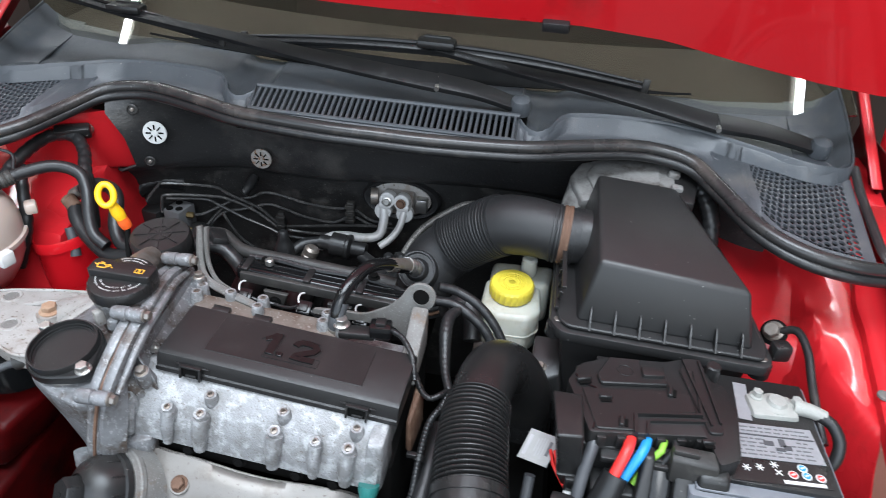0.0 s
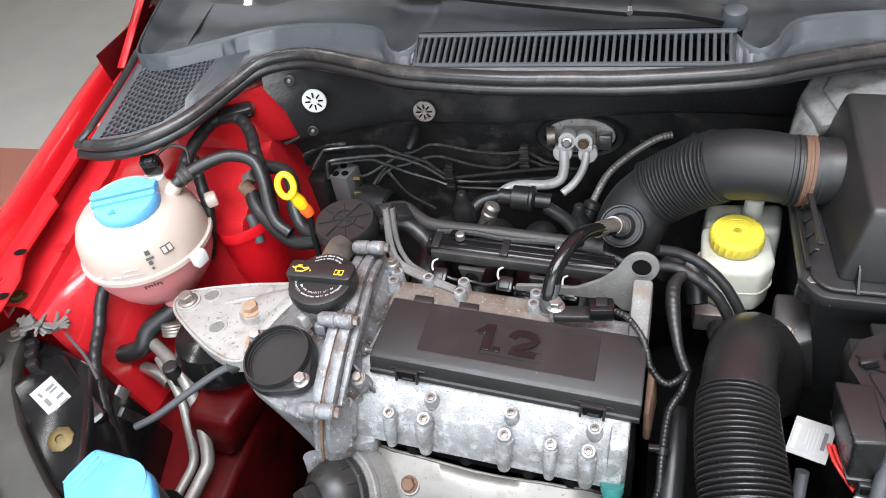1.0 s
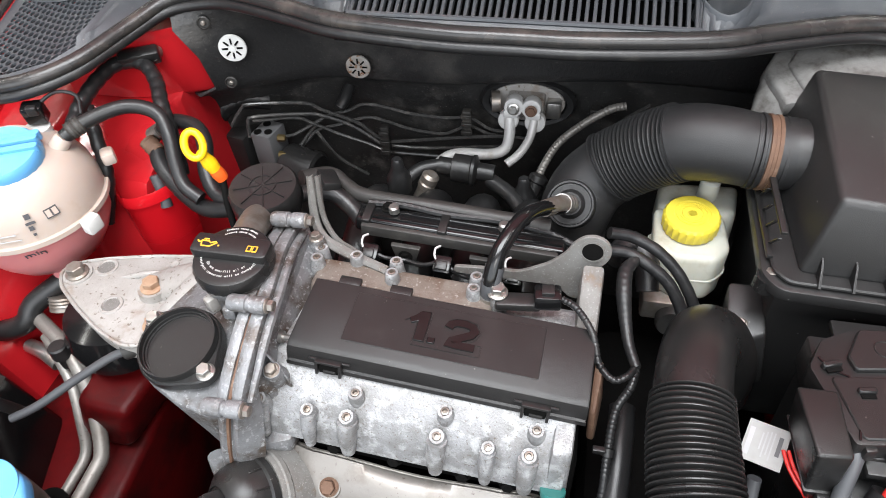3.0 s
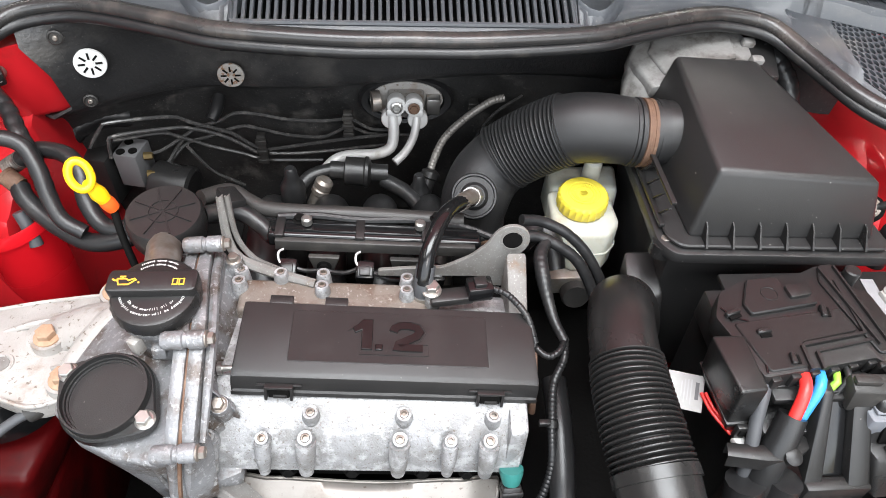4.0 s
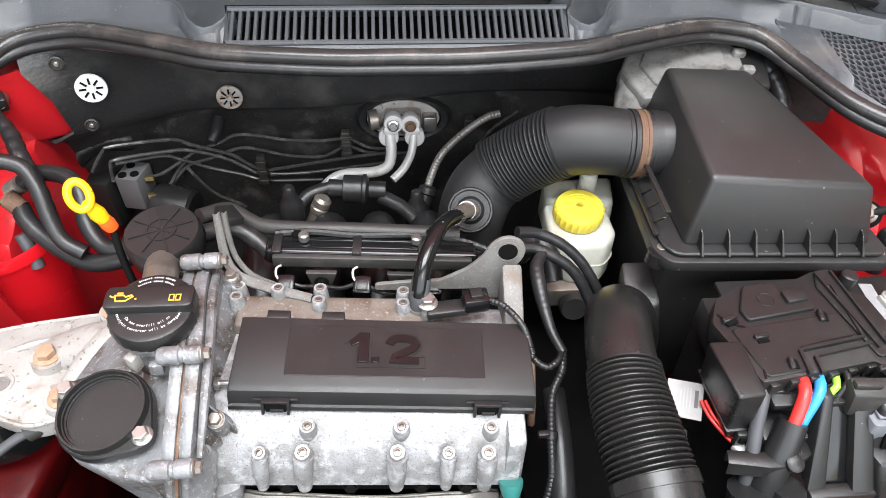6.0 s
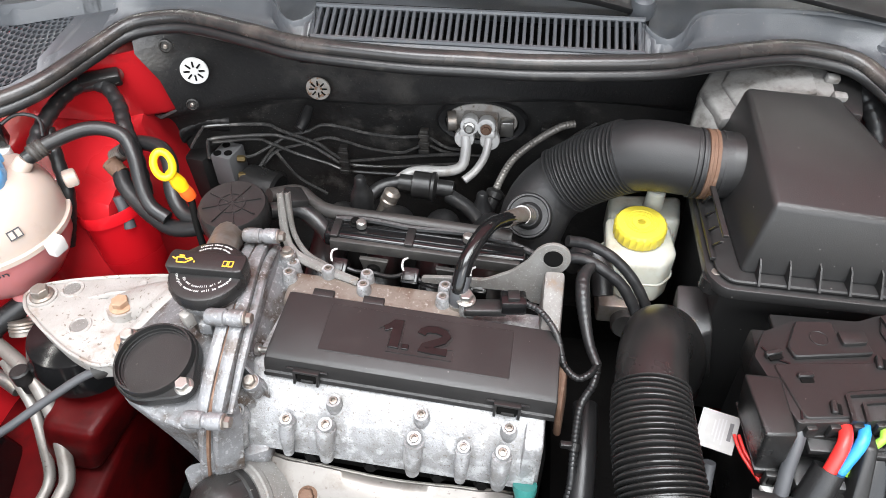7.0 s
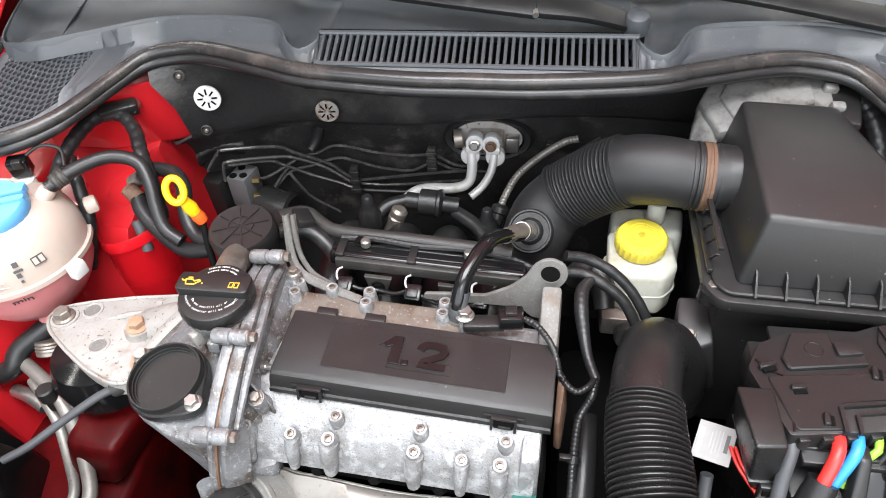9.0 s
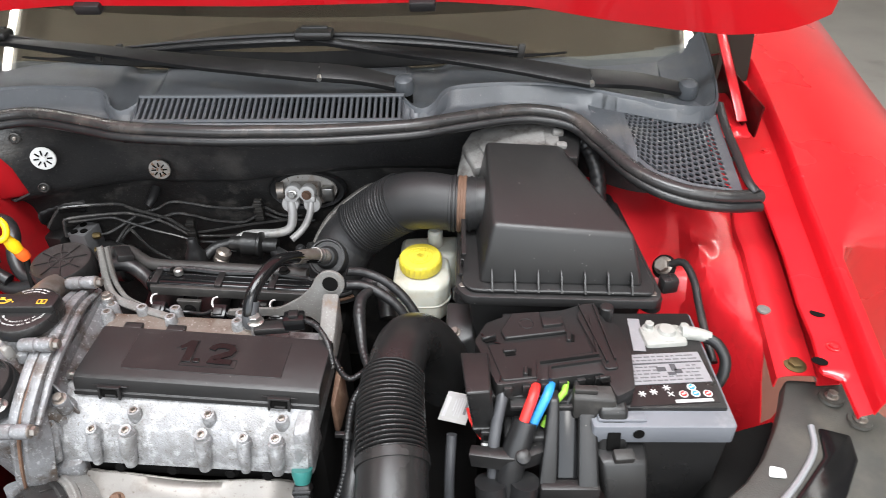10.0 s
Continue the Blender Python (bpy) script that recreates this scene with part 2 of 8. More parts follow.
M_FRONT = material("dark_grey_front_panel", (0.052, 0.051, 0.046), 0.42, second=(0.030, 0.029, 0.026), scale=10, mix=0.8, dirt=(0.10, 0.092, 0.075), dirt_scale=7, dirt_cut=(0.55, 0.8), bump=0.3, bump_scale=500)
M_SLAM = material("light_grey_plastic", (0.115, 0.115, 0.118), 0.45, second=(0.09, 0.09, 0.09), scale=18)
M_GLASS = material("windscreen_glass", (0.90, 0.89, 0.80), 0.012, transmission=1.0, ior=1.5, second=(0.90, 0.89, 0.80), rough2=0.015)
M_CABIN = material("brown_cabin_trim", (0.032, 0.026, 0.021), 0.8, second=(0.026, 0.021, 0.017), scale=6, ior=1.2)
M_CONCRETE = material("concrete_floor", (0.36, 0.345, 0.32), 0.75, second=(0.29, 0.275, 0.255), scale=2.5, dirt=(0.17, 0.16, 0.15), dirt_scale=1.2, dirt_cut=(0.6, 0.85), bump=0.3, bump_scale=60)
M_FLOORRED = material("red_brown_floor_paint", (0.30, 0.12, 0.085), 0.65, second=(0.25, 0.10, 0.075), scale=3, dirt=(0.2, 0.11, 0.09), dirt_scale=2, dirt_cut=(0.55, 0.8))
M_WALL = material("workshop_wall_paint", (0.33, 0.32, 0.30), 0.8, second=(0.27, 0.26, 0.245), scale=1.2)
M_WALL_WHITE = material("white_wall_paint", (0.66, 0.65, 0.62), 0.7, second=(0.58, 0.57, 0.54), scale=1.2)
M_CEIL = material("pale_olive_ceiling_paint", (0.48, 0.475, 0.395), 0.8, second=(0.42, 0.41, 0.34), scale=0.8)
M_CEIL_BROWN = material("brown_ceiling_boards", (0.13, 0.105, 0.085), 0.8, second=(0.10, 0.08, 0.065), scale=1.5)
M_TUBE = bpy.data.materials.new("lit_tube")
M_TUBE.use_nodes = True
M_TUBE.node_tree.nodes["Principled BSDF"].inputs["Emission Color"].default_value = (1.0, 0.98, 0.93, 1)
M_TUBE.node_tree.nodes["Principled BSDF"].inputs["Emission Strength"].default_value = 26.0

# ---------------------------------------------------------------- mesh helpers
V = Vector


def link(name, bm, mat, angle=38):
    me = bpy.data.meshes.new(name)
    bmesh.ops.recalc_face_normals(bm, faces=bm.faces[:])
    bm.to_mesh(me)
    bm.free()
    for p in me.polygons:
        p.use_smooth = True
    me.set_sharp_from_angle(angle=radians(angle))
    me.materials.append(mat)
    return new(name, me)


def part(name, bm, mat, parent, label="", angle=38):
    """Links a bmesh as one mesh object under a thing or a part."""
    ob = link(name, bm, mat, angle)
    ob.parent = parent
    if parent.type == "EMPTY":
        ob.matrix_parent_inverse = Matrix.Translation(-parent.location)
    if label:
        ob["label"] = label
    return ob


def shared(name, mesh, m, parent, label=""):
    """One more piece on a mesh that is there already, at the pose m."""
    ob = new(name, mesh)
    ob.parent = parent
    if parent.type == "EMPTY":
        ob.matrix_parent_inverse = Matrix.Translation(-parent.location)
    ob.matrix_basis = m
    if label:
        ob["label"] = label
    return ob


def thing(name, base, label, category, group="", kind=""):
    ob = new(name)
    ob.location = base
    ob.empty_display_size = 0.02
    return tagged(ob, label, category, group, kind)


def join(bm, other):
    me = bpy.data.meshes.new("tmp")
    other.to_mesh(me)
    other.free()
    bm.from_mesh(me)
    bpy.data.meshes.remove(me)
    return bm


def bevel_all(bm, width, segments=2, sharp=30):
    es = [e for e in bm.edges if len(e.link_faces) == 2 and e.calc_face_angle(0) > radians(sharp)]
    if es:
        bmesh.ops.bevel(bm, geom=es, offset=width, segments=segments, affect="EDGES", profile=0.5, clamp_overlap=True)
    return bm


def box(size, m=None, bevel=0.0, segments=2):
    bm = bmesh.new()
    bmesh.ops.create_cube(bm, size=1.0)
    bmesh.ops.scale(bm, vec=size, verts=bm.verts[:])
    if bevel:
        bevel_all(bm, bevel, segments)
    if m is not None:
        bmesh.ops.transform(bm, matrix=m if isinstance(m, Matrix) else Matrix.Translation(m), verts=bm.verts[:])
    return bm


def slab(lo, hi, bevel=0.0, segments=2):
    """A box between two corners."""
    lo, hi = V(lo), V(hi)
    return box(hi - lo, Matrix.Translation((lo + hi) / 2), bevel, segments)


def hexa(bottom, top, bevel=0.0, segments=2):
    """A block between a bottom ring and a top ring with as many corners."""
    bm = bmesh.new()
    a = [bm.verts.new(p) for p in bottom]
    b = [bm.verts.new(p) for p in top]
    n = len(a)
    bm.faces.new(a[::-1])
    bm.faces.new(b)
    for i in range(n):
        bm.faces.new((a[i], a[(i + 1) % n], b[(i + 1) % n], b[i]))
    bmesh.ops.recalc_face_normals(bm, faces=bm.faces[:])
    if bevel:
        bevel_all(bm, bevel, segments)
    return bm


def prism(outline, z0, z1, bevel=0.0, segments=2, m=None):
    bm = hexa([(x, y, z0) for x, y in outline], [(x, y, z1) for x, y in outline], bevel, segments)
    if m is not None:
        bmesh.ops.transform(bm, matrix=m, verts=bm.verts[:])
    return bm


def round_outline(pts, r, n=5):
    """Rounds the corners of an outline in the plane."""
    out = []
    k = len(pts)
    for i in range(k):
        p, a, b = V(pts[i]), V(pts[i - 1]), V(pts[(i + 1) % k])
        u, w = (a - p), (b - p)
        d = min(r, u.length * 0.45, w.length * 0.45)
        s, e = p + u.normalized() * d, p + w.normalized() * d
        for j in range(n + 1):
            t = j / n
            out.append(tuple((1 - t) ** 2 * s + 2 * t * (1 - t) * p + t * t * e))
    return out


def axis_pose(at, way, spin=0.0):
    """A pose whose z axis runs along way."""
    return Matrix.Translation(at) @ V(way).to_track_quat("Z", "Y").to_matrix().to_4x4() @ Matrix.Rotation(spin, 4, "Z")


def flat_pose(at, normal, turn=0.0):
    """A pose whose z axis is the normal and whose x axis runs across the car, turned by some degrees."""
    n = V(normal).normalized()
    x = (V((1, 0, 0)) - n * n.x).normalized()
    return Matrix.Translation(at) @ Matrix((x, n.cross(x), n)).transposed().to_4x4() @ Matrix.Rotation(radians(turn), 4, "Z")


def lathe(profile, m=None, n=32, ripple=None):
    """A turned form from (radius, height) pairs; ripple(angle, i) scales the radius."""
    bm = bmesh.new()
    rings = []
    for i, (r, z) in enumerate(profile):
        if r < 1e-6:
            rings.append([bm.verts.new((0, 0, z))])
        else:
            rings.append([bm.verts.new((r * (ripple(2 * math.pi * k / n, i) if ripple else 1) * math.cos(2 * math.pi * k / n),
                                        r * (ripple(2 * math.pi * k / n, i) if ripple else 1) * math.sin(2 * math.pi * k / n), z)) for k in range(n)])
    for a, b in zip(rings, rings[1:]):
        for k in range(n):
            q = [a[k % len(a)], a[(k + 1) % len(a)], b[(k + 1) % len(b)], b[k % len(b)]]
            q = list(dict.fromkeys(q))
            if len(q) > 2:
                bm.faces.new(q)
    for ring in (rings[0], rings[-1]):
        if len(ring) > 2:
            bm.faces.new(ring)
    if m is not None:
        bmesh.ops.transform(bm, matrix=m if isinstance(m, Matrix) else Matrix.Translation(m), verts=bm.verts[:])
    return bm


def smooth_path(pts, step=0.004):
    """Points on a Catmull-Rom curve through pts."""
    p = [V(q) for q in pts]
    p = [2 * p[0] - p[1]] + p + [2 * p[-1] - p[-2]]
    out = []
    for i in range(1, len(p) - 2):
        n = max(2, int((p[i + 1] - p[i]).length / step))
        for j in range(n):
            t = j / n
            a, b, c, d = p[i - 1], p[i], p[i + 1], p[i + 2]
            out.append(0.5 * ((2 * b) + (c - a) * t + (2 * a - 5 * b + 4 * c - d) * t * t + (3 * b - a - 3 * c + d) * t ** 3))
    out.append(p[-2])
    return out


def tube(pts, r, n=12, step=0.006, wave=None, flat=1.0, up=None, cap=True, smooth=True):
    """A hose along pts. r: a radius or one for each point; wave(s) scales it along its length in metres; flat squeezes it along up."""
    path = smooth_path(pts, step) if smooth else [V(q) for q in pts]
    rs = [r] * len(path) if not isinstance(r, (list, tuple)) else list(np.interp(np.linspace(0, len(r) - 1, len(path)), range(len(r)), r))
    bm = bmesh.new()
    rings = []
    t0 = (path[1] - path[0]).normalized()
    side = t0.orthogonal().normalized() if up is None else t0.cross(V(up)).normalized()
    s = 0.0
    for i, p in enumerate(path):
        t = (path[min(i + 1, len(path) - 1)] - path[max(i - 1, 0)]).normalized()
        side = (side - t * side.dot(t)).normalized() if up is None else t.cross(V(up)).normalized()
        other = t.cross(side)
        if i:
            s += (p - path[i - 1]).length
        rr = float(rs[i]) * (wave(s) if wave else 1.0)
        rings.append([bm.verts.new(p + rr * (math.cos(2 * math.pi * k / n) * side + flat * math.sin(2 * math.pi * k / n) * other)) for k in range(n)])
    for a, b in zip(rings, rings[1:]):
        for k in range(n):
            bm.faces.new((a[k], a[(k + 1) % n], b[(k + 1) % n], b[k]))
    if cap:
        bm.faces.new(rings[0][::-1])
        bm.faces.new(rings[-1])
    return bm


def ribs(pitch, depth):
    """The wave of a corrugated hose: rounded crests and narrow grooves."""
    return lambda s: 1.0 - depth * (0.5 - 0.5 * math.cos(2 * math.pi * s / pitch)) ** 2


def sheet(rows):
    """A skin over rows of points."""
    bm = bmesh.new()
    grid = [[bm.verts.new(p) for p in row] for row in rows]
    for a, b in zip(grid, grid[1:]):
        for k in range(len(a) - 1):
            bm.faces.new((a[k], a[k + 1], b[k + 1], b[k]))
    return bm


def thicken(bm, d):
    bmesh.ops.recalc_face_normals(bm, faces=bm.faces[:])
    bmesh.ops.solidify(bm, geom=bm.faces[:], thickness=d)
    return bm


def bolt_mesh(name, r, h, mat, flange=1.35, recess=True):
    """A hexagon bolt head on a flange, standing on its origin along z."""
    bm = lathe([(r * flange, 0), (r * flange, h * 0.16), (r * 1.1, h * 0.3)], n=20)
    head = lathe([(r, h * 0.2), (r, h * 0.92), (r * 0.88, h)], n=6)
    join(bm, head)
    if recess:
        join(bm, lathe([(r * 0.5, h * 0.99), (r * 0.5, h * 1.03), (r * 0.42, h * 1.03), (r * 0.36, h * 0.7)], n=12))
    me = bpy.data.meshes.new(name)
    bmesh.ops.recalc_face_normals(bm, faces=bm.faces[:])
    bm.to_mesh(me)
    bm.free()
    me.materials.append(mat)
    for p in me.polygons:
        p.use_smooth = True
    me.set_sharp_from_angle(angle=radians(30))
    return me


def text_mesh(body, size, depth, mat, name, m, parent, label="", bevel=0.0, offset=0.0):
    c = bpy.data.curves.new(name, "FONT")
    c.body, c.size, c.extrude, c.align_x, c.align_y, c.bevel_depth, c.offset = body, size, depth, "CENTER", "CENTER", bevel, offset
    tmp = new("tmp_text", c)
    me = bpy.data.meshes.new_from_object(tmp.evaluated_get(bpy.context.evaluated_depsgraph_get()))
    bpy.data.objects.remove(tmp)
    bpy.data.curves.remove(c)
    me.name = name
    me.materials.clear()
    me.materials.append(mat)
    return shared(name, me, m, parent, label)


def flat_plate(name, w, h, mat, m, parent, label="", t=0.0006):
    return part(name, box((w, h, t), m), mat, parent, label)


def smoothstep(a, b, x):
    t = min(1.0, max(0.0, (x - a) / (b - a)))
    return t * t * (3 - 2 * t)


BOLT_M6 = bolt_mesh("bolt", 0.0055, 0.007, M_BOLT)
BOLT_M8 = bolt_mesh("bolt", 0.0075, 0.010, M_STEEL, recess=False)
BOLT_M10 = bolt_mesh("bolt", 0.0095, 0.012, M_BOLT, recess=False)
BOLT_DARK = bolt_mesh("bolt", 0.006, 0.005, M_DARK)


def bored(outline, r, z0, z1, m=None):
    """A plate with a round bore: outline runs evenly round the bore's centre."""
    bm = bmesh.new()
    n = len(outline)
    rings = []
    for z, pts in ((z0, outline), (z1 - 0.002, outline), (z1, [(x * 0.965, y * 0.965) for x, y in outline]), (z1, None), (z0, None)):
        rings.append([bm.verts.new((*(q if pts else (r * math.cos(2 * math.pi * k / n), r * math.sin(2 * math.pi * k / n))), z)) for k, q in enumerate(pts or outline)])
    for a, b in zip(rings, rings[1:] + rings[:1]):
        for k in range(n):
            bm.faces.new((a[k], a[(k + 1) % n], b[(k + 1) % n], b[k]))
    bmesh.ops.recalc_face_normals(bm, faces=bm.faces[:])
    if m is not None:
        bmesh.ops.transform(bm, matrix=m, verts=bm.verts[:])
    return bm


def ribbon(path, width, z0, z1, m=None):
    """A flat strip of even width along points in the plane, raised from z0 to z1."""
    p = [V((a, b)) for a, b in path]
    left, right = [], []
    for i, q in enumerate(p):
        t = (p[min(i + 1, len(p) - 1)] - p[max(i - 1, 0)]).normalized()
        n = V((-t.y, t.x)) * width / 2
        left.append(tuple(q + n))
        right.append(tuple(q - n))
    bm = bmesh.new()
    lo = [[bm.verts.new((x, y, z)) for x, y in side] for side in (left, right) for z in (z0, z1)]
    l0, l1, r0, r1 = lo
    for i in range(len(p) - 1):
        bm.faces.new((l1[i], l1[i + 1], r1[i + 1], r1[i]))
        bm.faces.new((l0[i], l0[i + 1], l1[i + 1], l1[i]))
        bm.faces.new((r0[i], r0[i + 1], r1[i + 1], r1[i]))
    bm.faces.new((l0[0], l1[0], r1[0], r0[0]))
    bm.faces.new((l0[-1], l1[-1], r1[-1], r0[-1]))
    if m is not None:
        bmesh.ops.transform(bm, matrix=m, verts=bm.verts[:])
    return bm

# ---------------------------------------------------------------- the workshop
tagged(link("floor", slab((-7, -9, -0.2), (7, 7, 0.0)), M_CONCRETE), "pale worn concrete workshop floor", "floor", kind="structure")
tagged(link("floor_strip", slab((-2.86, -3.0, 0.0), (-1.0, 2.20, 0.004)), M_FLOORRED), "red-brown painted strip on the concrete floor", "floor marking", kind="structure")
tagged(link("floor_strip", slab((1.0, -3.0, 0.0), (2.86, 2.17, 0.004)), M_FLOORRED), "red-brown painted strip on the concrete floor", "floor marking", kind="structure")
tagged(link("wall_west", slab((-5.2, -0.9, 0), (-5.0, 6.0, 3.6)), M_WALL), "plain painted workshop wall", "wall", kind="structure")
tagged(link("wall_east", slab((5.0, -0.9, 0), (5.2, 6.0, 3.6)), M_WALL_WHITE), "white painted workshop wall", "wall", kind="structure")
tagged(link("wall_north", slab((-5.0, 6.0, 0), (5.0, 6.2, 3.6)), M_WALL_WHITE), "white painted workshop wall", "wall", kind="structure")
_bm = slab((-5.0, -0.9, 0), (-2.4, -0.8, 3.6))
join(_bm, slab((2.4, -0.9, 0), (5.0, -0.8, 3.6)))
join(_bm, slab((-2.4, -0.9, 3.0), (2.4, -0.8, 3.6)))
tagged(link("wall_south", _bm, M_WALL), "workshop wall with a wide open doorway", "wall", kind="structure")
# ceiling with an opening added for the overhead lamp: brown boards over the bonnet, pale boards further back
_bm = slab((-5.2, -0.9, 3.6), (-1.2, 1.72, 3.75))
join(_bm, slab((1.3, -0.9, 3.6), (5.2, 1.72, 3.75)))
join(_bm, slab((-1.2, 0.75, 3.6), (1.3, 1.72, 3.75)))
join(_bm, slab((-1.2, -0.9, 3.6), (1.3, -0.65, 3.75)))
tagged(link("ceiling", _bm, M_CEIL_BROWN), "brown boarded workshop ceiling with an unseen rooflight opening added", "ceiling", kind="structure")
tagged(link("ceiling", slab((-5.2, 1.72, 3.6), (5.2, 6.2, 3.75)), M_CEIL), "pale olive painted workshop ceiling", "ceiling", kind="structure")


def tube_light(x, y, z, length, turn):
    m = pose(x, y, z, 0, 0, turn)
    t = thing("tube_light", (x, y, z), "lit white fluorescent batten on the ceiling", "ceiling light", "tube lights")
    part("batten", box((0.09, length, 0.05), m @ Matrix.Translation((0, 0, 0.05)), 0.006), M_WALL, t)
    for e in (-0.4, 0.4):
        part("hanger", lathe([(0, 0), (0.006, 0), (0.006, 0.11), (0, 0.11)], m @ Matrix.Translation((0, e * length, 0.072)), n=8), M_BOLT, t)
    part("lamp_tube", lathe([(0.0, -length / 2), (0.018, -length / 2), (0.018, length / 2), (0, length / 2)], m @ pose(0, 0, 0, 90, 0, 0), n=12), M_TUBE, t, "glowing white tube")
    d = bpy.data.lights.new("tube_glow", "AREA")
    d.shape, d.size, d.size_y, d.energy, d.color = "RECTANGLE", 0.06, length, TUBE_WATTS, (1.0, 0.98, 0.94)
    new("tube_glow", d).matrix_world = m @ Matrix.Translation((0, 0, -0.03))


TUBE_WATTS = 15
for tx in (-2.65, 2.05):
    for ty in (0.35, 1.95, 3.55):
        tube_light(tx, ty, 3.42, 1.45, 0)

# ---------------------------------------------------------------- car body
car = thing("car_body", (0, 0.9, 0.25), "red hatchback front body with the engine bay open", "car")


def crest(y):
    """Half width and height of the wing's upper edge."""
    ys = [0.45, 0.70, 0.85, 0.97, 1.10, 1.30, 1.7]
    x = float(np.interp(y, ys, [0.69, 0.705, 0.725, 0.738, 0.754, 0.778, 0.80]))
    z = float(np.interp(y, ys, [0.82, 0.870, 0.891, 0.912, 0.934, 0.960, 1.02]))
    return x, z


# outer and inner edge of the rail, inwards from the crest
RAIL = {-1: (0.006, 0.050), 1: (0.034, 0.078)}
for s in (-1, 1):
    rows = []
    for y in np.linspace(0.66, 1.9, 50):
        cx, cz = crest(y)
        if s > 0:
            cut = smoothstep(0.86, 1.08, y)
            sec = [(0.002 + 0.006 * cut, -0.001)] + [(0.010 + (u - 0.010) * cut, -0.003 + (v + 0.003) * cut) for u, v in ((0.04, -0.004), (0.09, -0.012), (0.14, -0.026), (0.19, -0.046), (0.24, -0.075), (0.28, -0.12), (0.30, -0.20), (0.30, -0.45))]
        else:
            sec = [(0.006, -0.001), (0.02, -0.006), (0.04, -0.018), (0.06, -0.036), (0.075, -0.06), (0.085, -0.10), (0.09, -0.2), (0.09, -0.45)]
        sec = [(-0.012, -0.024), (-0.0095, -0.012), (-0.006, -0.003), (-0.002, 0.0)] + sec
        rows.append([(s * (cx + u), y, cz + v) for u, v in sec])
    wing = part("front_wing", thicken(sheet(rows), 0.0012), M_RED, car, "glossy red front wing")
    # bolted flange along the foot of the wing's inner lip: its inner edge steps in and out
    if s > 0:
        f_y, f_d = [0.660, 0.706, 0.716, 0.765, 0.816, 0.897, 1.007, 1.044, 1.18, 1.32], [0.024, 0.026, 0.046, 0.044, 0.048, 0.046, 0.051, 0.057, 0.066, 0.070]
    else:
        f_y, f_d = [0.660, 0.70, 0.76, 0.80, 0.86, 0.888, 0.900, 0.965, 1.042, 1.056, 1.14, 1.32], [0.030, 0.050, 0.050, 0.034, 0.036, 0.038, 0.022, 0.024, 0.026, 0.046, 0.050, 0.054]
    rows = []
    for y in np.linspace(0.662, 1.32, 150):
        cx, cz = crest(y)
        d = float(np.interp(y, f_y, f_d))
        rows.append([(s * (cx - 0.0118), y, cz - 0.0235), (s * (cx - 0.015), y, cz - 0.0255), (s * (cx - d + 0.003), y, cz - 0.0275), (s * (cx - d), y, cz - 0.029), (s * (cx - d - 0.001), y, cz - 0.033)])
    fl = part("wing_flange", thicken(sheet(rows), 0.0014), M_RED, car, "red bolted wing flange")
    for y in (0.748, 1.11):
        cx, cz = crest(y)
        shared("flange_bolt", bpy.data.meshes.get("flange_bolt") or bolt_mesh("flange_bolt", 0.0060, 0.004, M_RED), Matrix.Translation((s * (cx - 0.026), y, cz - 0.0265)), fl)
    for y, d, r in ((0.797, 0.031, 0.0075), (0.728, 0.046, 0.0075)):
        cx, cz = crest(y)
        part("flange_hole", lathe([(0, 0), (r, 0), (r, 0.0006), (0, 0.0006)], Matrix.Translation((s * (cx - d), y, cz - 0.0268)) @ Matrix.Rotation(radians(-20 * s), 4, "Z") @ Matrix.Diagonal((1.15, 0.8, 1, 1)), n=18), M_DARK, fl)
    # inner rail beside it, with the gutter or shaded gap between the two
    ro, ri = RAIL[s]
    rows = []
    for y in np.linspace(0.742, 1.32, 60):
        cx, cz = crest(y)
        w = 0.003 * math.sin(y * 46) * smoothstep(0.9, 1.0, y)
        rows.append([(s * (cx - 0.002), y, cz - 0.024), (s * (cx - 0.003), y, cz - 0.080), (s * (cx - ro + 0.004), y, cz - 0.082), (s * (cx - ro + 0.001), y, cz - 0.070), (s * (cx - ro - 0.002), y, cz - 0.0665), (s * (cx - (ro + ri) / 2), y, cz - 0.0655), (s * (cx - ri + 0.006 - w), y, cz - 0.067), (s * (cx - ri + 0.001 - w), y, cz - 0.070), (s * (cx - ri - w), y, cz - 0.084)])
    rl = part("inner_rail", thicken(sheet(rows), 0.0016), M_RED_BAY, car, "dusty pale red inner rail")
    for y, dd in ((0.843, ri - 0.004), (1.15, ri - 0.02)):
        cx, cz = crest(y)
        part("rail_plug", lathe([(0, 0), (0.0085, 0), (0.008, 0.0025), (0.005, 0.0035), (0, 0.0035)], Matrix.Translation((s * (cx - dd), y, cz - 0.067)), n=16), M_BRACKET if s > 0 else M_RED_BAY, rl)
    cx, cz = crest(0.76)
    shared("rail_bolt", bpy.data.meshes.get("rail_bolt") or bolt_mesh("rail_bolt", 0.0085, 0.006, M_BRASS, flange=1.5), Matrix.Translation((s * (cx - (ro + ri) / 2), 0.757, cz - 0.0655)), rl, "dull yellow plated bolt")


